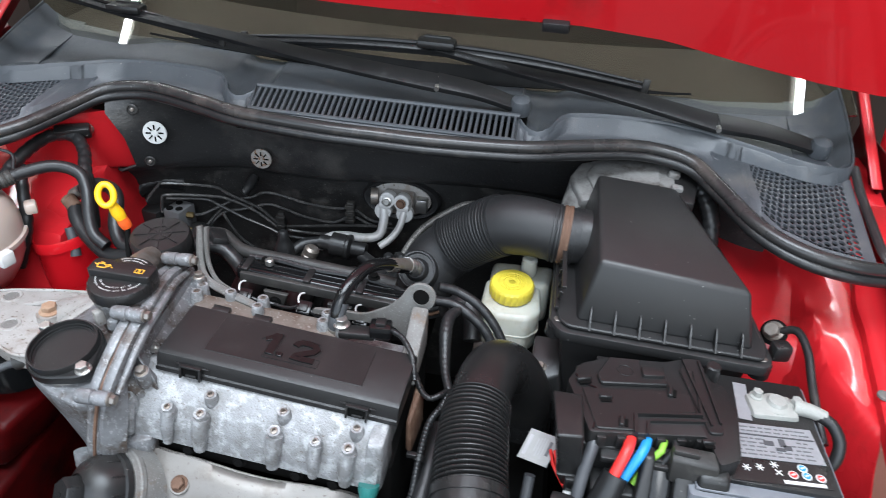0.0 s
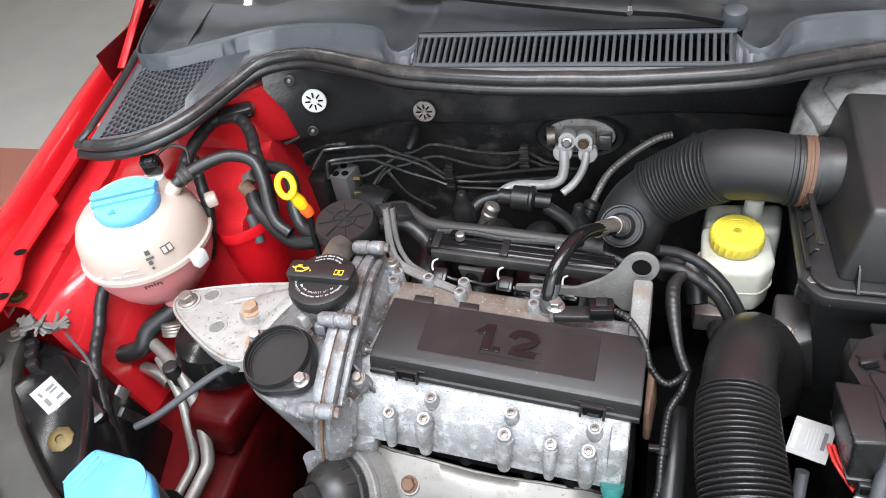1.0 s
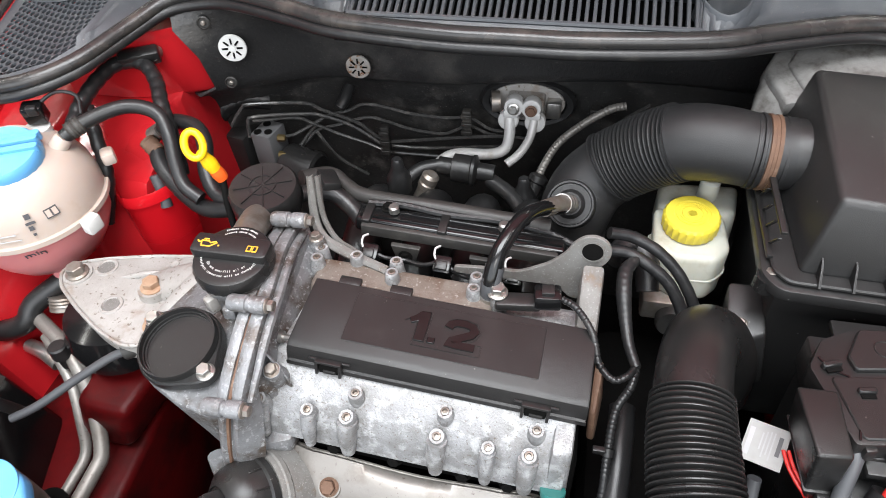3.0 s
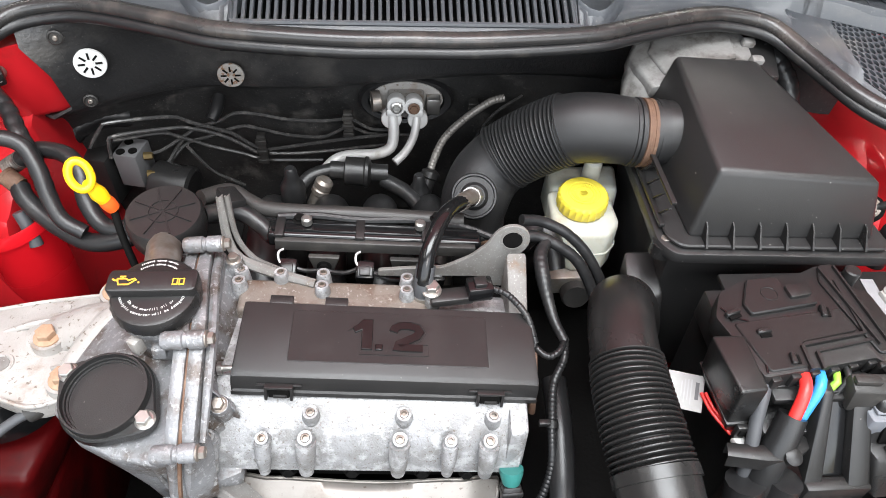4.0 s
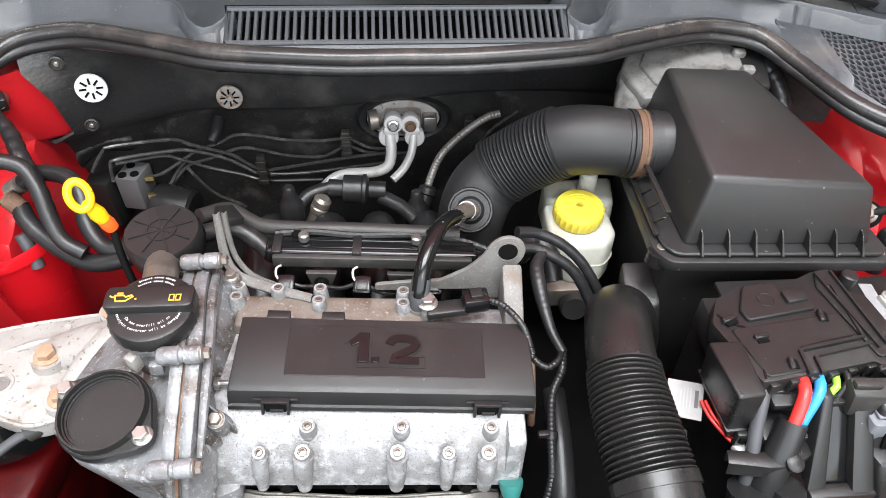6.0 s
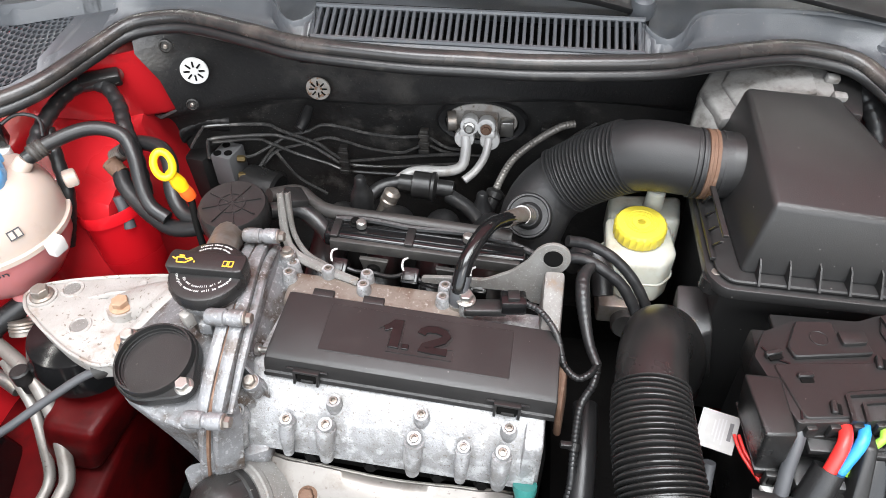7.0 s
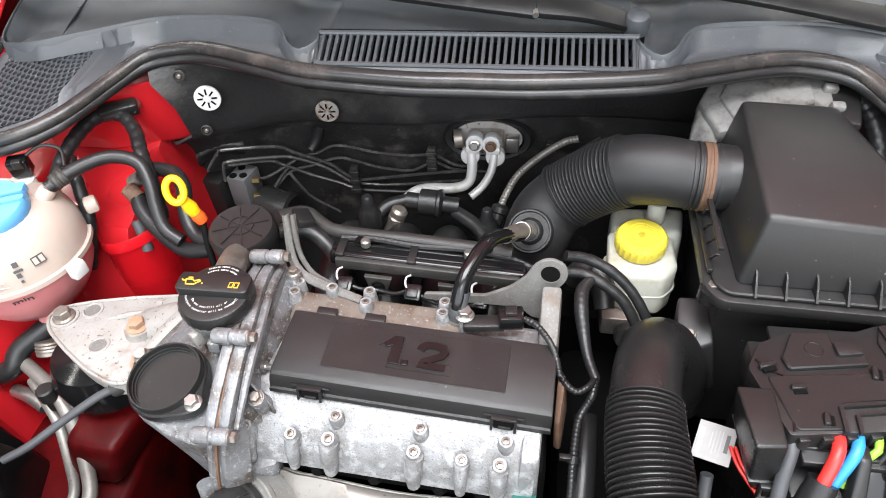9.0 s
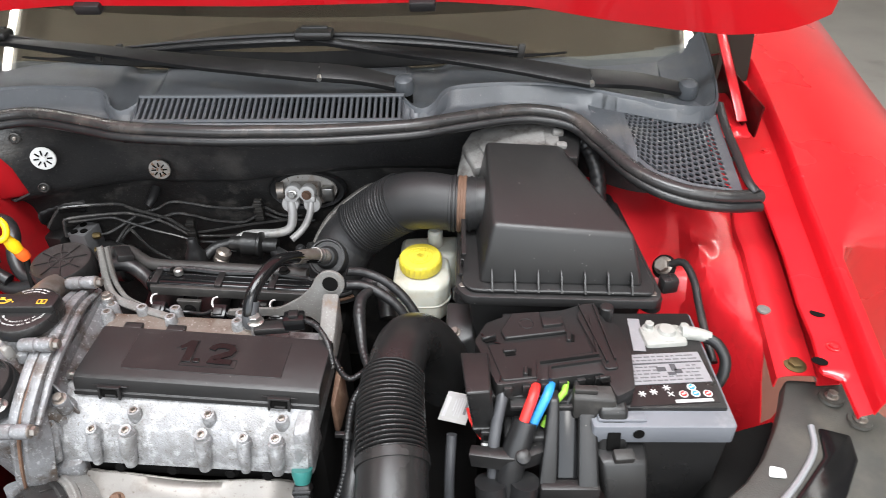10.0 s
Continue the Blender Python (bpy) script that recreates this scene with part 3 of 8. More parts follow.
def bay(x, y, s):
    """Height of the inner wing at half width x."""
    cx, cz = crest(y)
    rail = cz - 0.080 - (0.012 if s > 0 else 0.09) * (1 - smoothstep(0.735, 0.741, y))
    inner_edge = float(np.interp(y, [0.45, 0.78, 0.88, 1.2], [0.640, 0.630, 0.590, 0.56]))
    z = 0.36 + (rail - 0.36) * smoothstep(inner_edge - (0.06 if s > 0 else 0.15), inner_edge + 0.02, x)
    tower = smoothstep(0.86, 0.95, y) * smoothstep(0.405, 0.455, x)
    top = 0.80 + 0.07 * smoothstep(0.95, 1.1, y)
    z = max(z, 0.36 + (top - 0.36) * tower)
    swage = 0.006 * math.exp(-((y - 0.965) / 0.012) ** 2) - 0.005 * math.exp(-((y - 0.90) / 0.02) ** 2)
    return min(z, rail) + swage * smoothstep(0.46, 0.50, x) * (1 - smoothstep(0.60, 0.63, x))


for s in (-1, 1):
    rows = []
    for y in np.linspace(0.50, 1.24, 90):
        cx, cz = crest(y)
        rows.append([(s * x, y, bay(x, y, s)) for x in np.linspace(float(np.interp(y, [0.84, 0.88], [0.53, 0.39])), cx - (RAIL[s][1] + 0.001 if y > 0.741 else 0.03 if s > 0 else 0.10), 48)])
    part("inner_wing", thicken(sheet(rows), 0.002), M_RED_BAY, car, "dusty red inner wing panel")
# chassis legs, their red darkened for shade, and the dark tray under the engine
for s in (-1, 1):
    part("chassis_leg", hexa([(s * 0.395, 0.55, 0.36), (s * 0.585, 0.55, 0.36), (s * 0.585, 0.92, 0.36), (s * 0.410, 0.92, 0.36)][::s], [(s * 0.392, 0.55, 0.585), (s * 0.585, 0.55, 0.585), (s * 0.585, 0.92, 0.60), (s * 0.408, 0.92, 0.60)][::s], 0.010, 3), M_RED_SHADED, car, "dirty red box-section chassis leg, painted darker for shade")
# near-black sheet added so the deep gaps read as shade
part("undertray", slab((-0.66, 0.30, 0.36), (0.66, 1.25, 0.38)), M_DARK, car, "black undertray, added for the shaded gaps")
# unseen radiator pack, near-black, closes the bay's front against light
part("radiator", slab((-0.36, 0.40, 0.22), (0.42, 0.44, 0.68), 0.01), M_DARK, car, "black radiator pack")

# red strut-tower pocket with a rolled rim
_p = []
for a in np.linspace(200, 355, 18):
    _p.append((radians(a)))
rows = []
for z, g in ((0.56, 0.8), (0.66, 0.92), (0.74, 0.97), (0.785, 1.0), (0.797, 1.04), (0.802, 1.08), (0.797, 1.11), (0.785, 1.11)):
    rows.append([(-0.452 + 0.046 * g * math.cos(a), 0.965 + 0.046 * g * math.sin(a), z + 0.012 * math.cos(a)) for a in _p])
part("strut_pocket", thicken(sheet(rows), 0.002), M_RED, car, "bright red rolled-edge pocket of the strut tower")

# bulkhead: red corner panel, black mat in front of it, recess below

SEAL_HALF = [(0.0, 1.027, 0.986), (0.08, 1.028, 0.986), (0.199, 1.043, 0.986), (0.262, 1.066, 0.986), (0.34, 1.094, 0.985), (0.385, 1.10, 0.982), (0.43, 1.088, 0.976),
             (0.462, 1.045, 0.964), (0.50, 0.978, 0.951), (0.545, 0.94, 0.944), (0.60, 0.930, 0.938), (0.655, 0.942, 0.931)]
SEAL = [(-x, y, z) for x, y, z in SEAL_HALF[:0:-1]] + SEAL_HALF


def firewall(x, back=0.0):
    bend = 0.14 * smoothstep(0.24, 0.52, abs(x)) if x < 0 else 0.10 * smoothstep(0.36, 0.56, x)
    wave = 0.012 * math.sin(x * 9)
    return [(x, y + back, z) for y, z in ((float(np.interp(abs(x), [p[0] for p in SEAL_HALF], [p[1] for p in SEAL_HALF])) + 0.004, float(np.interp(abs(x), [p[0] for p in SEAL_HALF], [p[2] for p in SEAL_HALF])) - 0.010), (1.175 - bend, 0.945), (1.185 - bend, 0.90), (1.19 - bend, 0.85), (1.195 - bend, 0.835 + wave),
                                          (1.212 - bend * 0.8, 0.822 + wave), (1.222 - bend * 0.7, 0.80), (1.225 - bend * 0.6, 0.70), (1.225 - bend * 0.5, 0.60), (1.23 - bend * 0.5, 0.24))]


part("corner_panel", thicken(sheet([firewall(x, 0.012)[1:] for x in np.linspace(-0.60, -0.34, 20)]), 0.002), M_RED_BAY, car, "red bulkhead corner")
rows = []
LEVELS = [p[2] for p in firewall(-0.40)]
for u in np.linspace(0, 1, 113):
    row = []
    for k, z in enumerate(LEVELS):
        edge = float(np.interp(z, [0.79, 0.82, 0.85, 0.90, 0.97], [-0.56, -0.475, -0.410, -0.415, -0.432]))
        row.append(firewall(edge + (0.56 - edge) * u)[k])
    rows.append(row)
bulk = part("bulkhead", thicken(sheet([r[:6] for r in rows]), 0.004), M_MAT, car, "black bulkhead insulation mat", 60)
part("bulkhead_lower", thicken(sheet([r[5:] for r in rows]), 0.004), M_GRIT, car, "dusty lower bulkhead", 60)


def push_clip(at, way, r, mat, label):
    m = axis_pose(at, way)
    c = part("fixing_disc", lathe([(0, 0.003), (r * 0.2, 0.003), (r * 0.22, 0.0015), (r * 0.8, 0.0025), (r * 0.97, 0.002), (r, 0)], m, n=28), mat, bulk, label)
    for k in range(8):
        a = math.pi * k / 4
        part("slot", box((r * 0.42, r * 0.12, 0.0012), m @ Matrix.Rotation(a, 4, "Z") @ Matrix.Translation((r * 0.52, 0, 0.0026))), M_DARK, c)


push_clip((-0.372, 1.106, 0.906), (0.25, -1, 0.08), 0.0185, M_PAPER, "white metal fixing disc")
push_clip((-0.229, 1.171, 0.851), (0.1, -1, 0.05), 0.0175, M_SPOTTED, "rust-spotted fixing disc")
for at in ((-0.392, 1.09, 0.948), (-0.385, 1.10, 0.858)):
    st = part("stud", lathe([(0.0085, 0), (0.0085, 0.002), (0.007, 0.003), (0.0058, 0.001), (0, 0.001)], axis_pose(at, (0.25, -1, 0.1)), n=18), M_DUSTY, bulk, "small dark clip")
    part("stud_tip", lathe([(0.0030, 0.0005), (0.0030, 0.0040), (0.002, 0.005), (0, 0.005)], axis_pose(at, (0.25, -1, 0.1)), n=12), M_BOLT, st)

# ---------------------------------------------------------------- cowl, seal, windscreen, wipers
RIDGE_HALF = [(0.0, 1.100, 1.006), (0.185, 1.100, 1.006), (0.198, 1.088, 0.996), (0.215, 1.078, 0.992), (0.232, 1.086, 0.998), (0.255, 1.118, 1.008), (0.33, 1.135, 1.008),
              (0.42, 1.138, 1.004), (0.50, 1.112, 0.998), (0.57, 1.083, 0.994), (0.612, 1.085, 0.990), (0.632, 1.105, 0.990)]
seal = tagged(link("bonnet_seal", tube(SEAL, 0.0100, n=14, step=0.008, flat=0.85, up=(0, 0, 1)), M_SEAL), "black rubber bonnet seal along the cowl edge", "seal")
lip = tube([(x, y - 0.0075, z - 0.0115) for x, y, z in SEAL], 0.0068, n=10, step=0.008)
part("seal_lip", lip, M_RUBBER, seal)

cowl = thing("cowl_panel", (0, 1.1, 0.95), "dark grey plastic windscreen cowl with a slotted grille", "cowl panel")


def along(half, x):
    pts = np.array(half)
    return float(np.interp(abs(x), pts[:, 0], pts[:, 1])), float(np.interp(abs(x), pts[:, 0], pts[:, 2]))


def glass_base(x):
    return 1.185 + 0.24 * x * x


def cowl_rows(x0, x1, n):
    rows = []
    for x in np.linspace(x0, x1, n):
        ys, zs = along(SEAL_HALF, x)
        yr, zr = along(RIDGE_HALF, x)
        yb = max(glass_base(x), yr + 0.04)
        wall = 0.020 if abs(x) > 0.2 else 0.004
        rows.append([(x, ys - 0.004, zs - 0.012), (x, ys + 0.010, zs - 0.004), (x, min(ys + 0.03, yr - 0.02), max(zr - 0.03, zs - 0.004)), (x, yr - 0.010, zr - wall), (x, yr - 0.003, zr - 0.002), (x, yr, zr),
                     (x, yr + 0.004, zr - 0.002), (x, yr + 0.012, zr - 0.012), (x, (yr + yb) / 2 + 0.01, zr - 0.010), (x, yb - 0.01, max(zr, 1.0) - 0.004), (x, yb + 0.02, max(zr, 1.0) + 0.004)])
    return rows


for x0, x1, n in ((-0.505, -0.186, 54), (0.186, 0.505, 54)):
    part("cowl_skin", thicken(sheet(cowl_rows(x0, x1, n)), 0.0025), M_COWL, cowl, angle=50)
# behind the grille and out to the ends
rows = [r[5:] for r in cowl_rows(-0.186, 0.186, 30)]
part("cowl_skin", thicken(sheet(rows), 0.0025), M_COWL, cowl, angle=50)
for s in (-1, 1):
    rows = [r[3:] for r in cowl_rows(s * 0.475, s * 0.632, 24)]
    part("cowl_end", thicken(sheet(rows), 0.0025), M_COWL, cowl, angle=50)
    rows = []
    for y, xr, zr in ((1.088, 0.600, 0.990), (1.094, 0.622, 0.990), (1.112, 0.637, 0.992), (1.15, 0.645, 1.002), (1.20, 0.652, 1.012), (1.25, 0.658, 1.022), (1.30, 0.664, 1.032)):
        rows.append([(s * (xr + 0.006), y, zr - 0.05), (s * (xr + 0.004), y, zr - 0.004), (s * xr, y, zr), (s * (xr - 0.004), y + 0.002, zr - 0.002), (s * (xr - 0.012), y + 0.006, zr - 0.014), (s * (xr - 0.03), y + 0.008, min(zr - 0.02, 0.984 + 0.1 * (y - 1.09))), (s * (xr - 0.07), y + 0.008, 0.980 + 0.1 * (y - 1.09))])
    part("cowl_end_wall", thicken(sheet(rows), 0.0025), M_COWL, cowl, "upturned cowl end", 60)
    # perforated corner panel: a wedge between the seal and the tray's lip
    bm = bmesh.new()
    U, W = 22, 13
    top_edge = [V((s * 0.488, 1.128, 0.984)), V((s * 0.555, 1.104, 0.978)), V((s * 0.622, 1.074, 0.972))]
    low_edge = [V((s * 0.482, 1.082, 0.968)), V((s * 0.493, 1.024, 0.962)), V((s * 0.525, 0.968, 0.953)), V((s * 0.565, 0.945, 0.948)), V((s * 0.616, 0.940, 0.942))]

    def on_edge(e, u):
        k = min(len(e) - 2, int(u * (len(e) - 1)))
        return e[k].lerp(e[k + 1], u * (len(e) - 1) - k)

    def patch(u, v):
        return on_edge(low_edge, u).lerp(on_edge(top_edge, u), v)

    for i in range(U):
        for j in range(W):
            sh = 0.5 * (i % 2)
            ring = [patch((i + du) / U, (j + dv + sh) / (W + 0.5)) for du, dv in ((0, 0), (0.5, 0), (1, 0), (1, 0.5), (1, 1), (0.5, 1), (0, 1), (0, 0.5))]
            mid = sum(ring, V()) / 8
            ex, ey = (ring[3] - ring[7]) / 2, (ring[5] - ring[1]) / 2
            hole = [mid + 0.88 * (ex * math.cos(a) + ey * math.sin(a)) for a in (radians(225 + 45 * q) for q in range(8))]
            o = [bm.verts.new(p) for p in ring]
            k = [bm.verts.new(p) for p in hole]
            low = [bm.verts.new(p - V((0, 0, 0.003))) for p in hole]
            for q in range(8):
                bm.faces.new((o[q], o[(q + 1) % 8], k[(q + 1) % 8], k[q]))
                bm.faces.new((k[q], k[(q + 1) % 8], low[(q + 1) % 8], low[q]))
    part("mesh_panel", bm, M_COWL, cowl, "perforated grey plastic mesh")
    # near-black sheet below the holes, so they read as shaded
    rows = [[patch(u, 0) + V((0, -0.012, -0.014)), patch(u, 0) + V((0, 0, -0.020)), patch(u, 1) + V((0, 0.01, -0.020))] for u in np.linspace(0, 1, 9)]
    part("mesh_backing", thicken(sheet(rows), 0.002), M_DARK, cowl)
    # plain border round the holes
    for e, dy, dz in ((top_edge, 0.012, 0.002), (low_edge, -0.008, -0.004)):
        part("mesh_border", thicken(sheet([[on_edge(e, u), on_edge(e, u) + V((0, dy, dz))] for u in np.linspace(0, 1, 13)]), 0.002), M_COWL, cowl)
    part("mesh_border", thicken(sheet([[patch(1, v), patch(1, v) + V((s * 0.012, 0, 0.001))] for v in np.linspace(-0.06, 1.12, 6)]), 0.002), M_COWL, cowl)
    part("mesh_border", thicken(sheet([[patch(0, v), patch(0, v) + V((-s * 0.024, 0.004, 0.000))] for v in np.linspace(-0.1, 1.1, 6)]), 0.002), M_COWL, cowl)
    part("oval_plug", lathe([(0.013, 0), (0.013, 0.0016), (0.0115, 0.0022), (0.010, 0.0012), (0, 0.0012)], flat_pose(patch(0, 0.62) + V((-s * 0.017, 0.002, 0.0015)), (0, -0.35, 1)), n=24), M_COWL, cowl)
    part("edge_strip", tube([patch(1, 1.25) + V((s * 0.020, 0.004, 0.006)), patch(1, 0.9) + V((s * 0.018, 0, 0.004)), patch(1, 0.5) + V((s * 0.020, 0, 0.003)), patch(1, 0.1) + V((s * 0.022, 0, 0.003)), patch(1, -0.04) + V((s * 0.030, 0, 0.0))], 0.0065, n=10, flat=0.6, up=(0, 0, 1)), M_RUBBER, cowl, "black rubber edge strip")
    # thin upright lip of the tray, round the corner to the glass
    lip_path = smooth_path([(s * x, y, z) for x, y, z in RIDGE_HALF[1:-1]] + [(s * 0.628, 1.092, 0.990), (s * 0.640, 1.115, 0.993), (s * 0.648, 1.16, 1.003), (s * 0.657, 1.23, 1.018), (s * 0.664, 1.30, 1.032)], 0.008)
    rows = []
    for k, p in enumerate(lip_path):
        t = (lip_path[min(k + 1, len(lip_path) - 1)] - lip_path[max(k - 1, 0)]).normalized()
        n = V((t.y, -t.x, 0)).normalized() * s
        rows.append([p + n * 0.005 - V((0, 0, 0.024)), p + n * 0.002 + V((0, 0, 0.002)), p + n * 0.0006 + V((0, 0, 0.0036)), p - n * 0.0012 + V((0, 0, 0.003)), p - n * 0.003 - V((0, 0, 0.012))])
    part("tray_lip", thicken(sheet(rows), 0.0012), M_COWL, cowl, "upright lip of the tray", 50)
# grille: frame and slats
GY0, GZ0, GY1, GZ1 = 1.052, 0.990, 1.096, 1.008
part("grille_frame", tube([(-0.188, GY0, GZ0), (0.188, GY0, GZ0), (0.190, GY1, GZ1), (-0.190, GY1, GZ1), (-0.188, GY0, GZ0)], 0.0035, n=8, smooth=False), M_COWL, cowl)
part("grille_sill", thicken(sheet([[(x, 1.036, 0.976), (x, 1.042, 0.984), (x, GY0, GZ0)] for x in np.linspace(-0.19, 0.19, 12)]), 0.002), M_COWL, cowl)
# near-black sheet puts the shade under the slats into the colour
part("grille_well", thicken(sheet([[(x, 1.034, 0.966), (x, 1.12, 0.962), (x, 1.128, 0.998)] for x in (-0.20, 0.20)]), 0.002), M_DARK, cowl, "near-black sheet for the shade under the grille")
_len = math.hypot(GY1 - GY0, GZ1 - GZ0)
_slat = bpy.data.meshes.new("slat")
_bm = box((0.0040, _len, 0.008), None, 0.0008, 1)
_bm.to_mesh(_slat)
_bm.free()
_slat.materials.append(M_COWL)
for k in range(44):
    shared("slat", _slat, pose(-0.184 + 0.368 * k / 43, (GY0 + GY1) / 2, (GZ0 + GZ1) / 2 - 0.003, math.degrees(math.atan2(GZ1 - GZ0, GY1 - GY0)), 0, 0), cowl)

# windscreen and the dark cabin behind it
screen = thing("windscreen", (0, 1.3, 1.0), "raked windscreen glass with ceiling reflections", "windscreen", kind="structure")
rows = []
for x in np.linspace(-0.70, 0.70, 41):
    yb = glass_base(x) + 0.012
    rows.append([(x * (1 - 0.12 * t), yb + 0.80 * t, 0.998 + 0.02 * abs(x) + 0.50 * t - 0.05 * (x / 0.7) ** 2 * t) for t in np.linspace(-0.03, 1, 13)])
pane = part("pane", thicken(sheet(rows), 0.004), M_GLASS, screen)
pane.visible_shadow = False
rows = []
for x in np.linspace(-0.44, 0.44, 41):
    yb = glass_base(x) + 0.012
    top = 0.008 + 0.034 * (1 - smoothstep(0.18, 0.42, abs(x)))
    rows.append([(x * (1 - 0.12 * t), yb + 0.80 * t, 1.0045 + 0.02 * abs(x) + 0.50 * t - 0.05 * (x / 0.7) ** 2 * t) for t in (0.004, top * 0.55 + 0.002, top)])
part("black_border", thicken(sheet(rows), 0.001), M_PRINT_BLACK, screen, "black printed lower border of the glass")
rows = [[(x, glass_base(x) + 0.03, 0.975), (x, glass_base(x) + 0.35, 0.99), (x, glass_base(x) + 0.9, 0.80), (x, 2.6, 0.6)] for x in np.linspace(-0.70, 0.70, 15)]
part("dashboard", thicken(sheet(rows), 0.01), M_CABIN, screen, "dark dashboard top behind the glass")
_bm = slab((-0.80, 2.6, 0.4), (0.80, 2.65, 1.55))
join(_bm, slab((-0.72, 2.0, 1.50), (0.72, 2.65, 1.55)))
for s in (-1, 1):
    join(_bm, hexa([(s * 0.71, 1.32, 0.5), (s * 0.80, 1.32, 0.5), (s * 0.80, 2.6, 0.5), (s * 0.71, 2.6, 0.5)], [(s * 0.71, 1.32, 1.03), (s * 0.76, 1.32, 1.03), (s * 0.66, 2.6, 1.5), (s * 0.62, 2.6, 1.5)]))
part("cabin_shell", _bm, M_CABIN, screen, "dark cabin")

wiper_label = "black windscreen wiper parked on the glass"


def channel(pts, widths, depth=0.010, tilt=0.5):
    """Pressed channel: flat, slightly crowned top with two folded sides."""
    path = smooth_path([V(p) for p in pts], 0.008)
    rows = []
    for k, p in enumerate(path):
        t = (path[min(k + 1, len(path) - 1)] - path[max(k - 1, 0)]).normalized()
        side = V((0, 0, 1)).cross(t).normalized()
        side = (side * 0.86 + V((0, 0, tilt)) * (1 if side.y > 0 else -1)).normalized()
        up = t.cross(side).normalized()
        up = up if up.z > 0 else -up
        w = float(np.interp(k / (len(path) - 1), np.linspace(0, 1, len(widths)), widths))
        rows.append([p + side * a * w + up * b for a, b in ((-1.0, -depth), (-1.0, -0.0022), (-0.93, -0.0004), (-0.80, 0.0), (0, 0.0012), (0.80, 0.0), (0.93, -0.0004), (1.0, -0.0022), (1.0, -depth))])
    return thicken(sheet(rows), 0.0012)


def wiper(pivot, joint, clip, blade, s):
    w = thing("wiper", pivot, wiper_label, "wiper", "windscreen wipers")
    P, J, C = V(pivot), V(joint), V(clip)
    part("pivot_cap", lathe([(0.015, -0.010), (0.015, 0.004), (0.0125, 0.011), (0.006, 0.0145), (0, 0.015)], axis_pose(pivot, (0, -0.25, 1)), n=24), M_COWL, w, "grey round pivot cap")
    part("arm_head", channel([P + V((0.006, 0.002, 0.0)), P.lerp(J, 0.5) + V((0, 0, 0.006)), J + V((0, 0, 0.002))], [0.0115, 0.0135, 0.0145], 0.008), M_WIPER, w)
    part("arm", channel([J, J.lerp(C, 0.35) + V((0, 0.0, -0.002 if s < 0 else 0.004)), J.lerp(C, 0.7) + V((0, 0, 0.001)), C], [0.0150, 0.0125, 0.0085, 0.005], 0.007), M_WIPER, w)
    for k in (-1, 1):
        part("hinge_pin", lathe([(0, -0.004), (0.0035, -0.004), (0.0035, 0.004), (0, 0.004)], axis_pose(J + V((0, k * 0.010, -0.002 + k * 0.004)), (0, 1, 0.3)), n=12), M_STEEL, w, "bright hinge pin")
    c = part("blade_clip", box((0.056, 0.030, 0.012), Matrix.Translation(C + V((0, 0.004, 0.006))), 0.004), M_BLACK, w, "black blade clip")
    part("clip_ridge", box((0.040, 0.008, 0.006), Matrix.Translation(C + V((0, 0.012, 0.012))), 0.002), M_BLACK, c)
    part("blade", channel(blade, [0.004, 0.006, 0.007, 0.006, 0.004], 0.005), M_WIPER, w)
    part("blade_spoiler", tube([V(p) + V((0, 0.004, 0.004)) for p in blade], [0.002, 0.0035, 0.004, 0.0035, 0.002], n=8), M_BLACK, w)
    for e in (0, -1):
        part("end_cap", box((0.024, 0.011, 0.008), look(blade[e], blade[1 if e == 0 else -2]) @ pose(0, 0, 0, 90, 0, 90), 0.003), M_DUSTY, w)
    part("blade_rubber", tube([V(p) + V((0, 0.004, -0.010)) for p in blade], 0.0035, n=6), M_RUBBER, w)


wiper((0.188, 1.122, 1.013), (0.071, 1.108, 1.040), (-0.455, 1.216, 1.056), [(-0.285, 1.195, 1.038), (-0.38, 1.205, 1.051), (-0.46, 1.222, 1.056), (-0.55, 1.236, 1.066), (-0.66, 1.262, 1.072)], -1)
wiper((0.606, 1.146, 0.994), (0.458, 1.125, 1.022), (0.055, 1.172, 1.066), [(-0.25, 1.200, 1.040), (-0.10, 1.192, 1.055), (0.055, 1.186, 1.062), (0.20, 1.188, 1.056), (0.362, 1.196, 1.036)], 1)

# ---------------------------------------------------------------- bonnet, hinged open
bonnet = thing("bonnet", (0, 1.15, 1.1), "raised red bonnet with a red inner frame", "bonnet")
rows = []
for x in np.linspace(-0.76, 0.76, 61):
    e = (x / 0.69) ** 2
    y0, z0 = 1.095 + 0.02 * e, float(np.interp(abs(x), [0, 0.25, 0.36, 0.46, 0.56, 0.64, 0.70, 0.74, 0.76], [1.150, 1.153, 1.145, 1.126, 1.110, 1.101, 1.103, 1.114, 1.124]))
    row = []
    for t in np.linspace(0, 1, 12):
        d = 0.92 * t * (1 - 0.12 * e)
        row.append((x * (1 - 0.05 * t), y0 - d * 0.38 + 0.05 * t * t - 0.012 * math.sin(t * 3.1), z0 + d * 0.92))
    rows.append([(x, y0 + 0.030, z0 + 0.020)] + [(x, y0 + 0.010, z0 + 0.003)] + row)
part("skin", thicken(sheet(rows), 0.012), M_RED, bonnet, angle=60)
for x in (-0.22, 0.22):
    part("bump_stop", box((0.035, 0.02, 0.014), pose(x, 1.090, 1.137, 20, 0, 0), 0.003), M_RUBBER, bonnet)
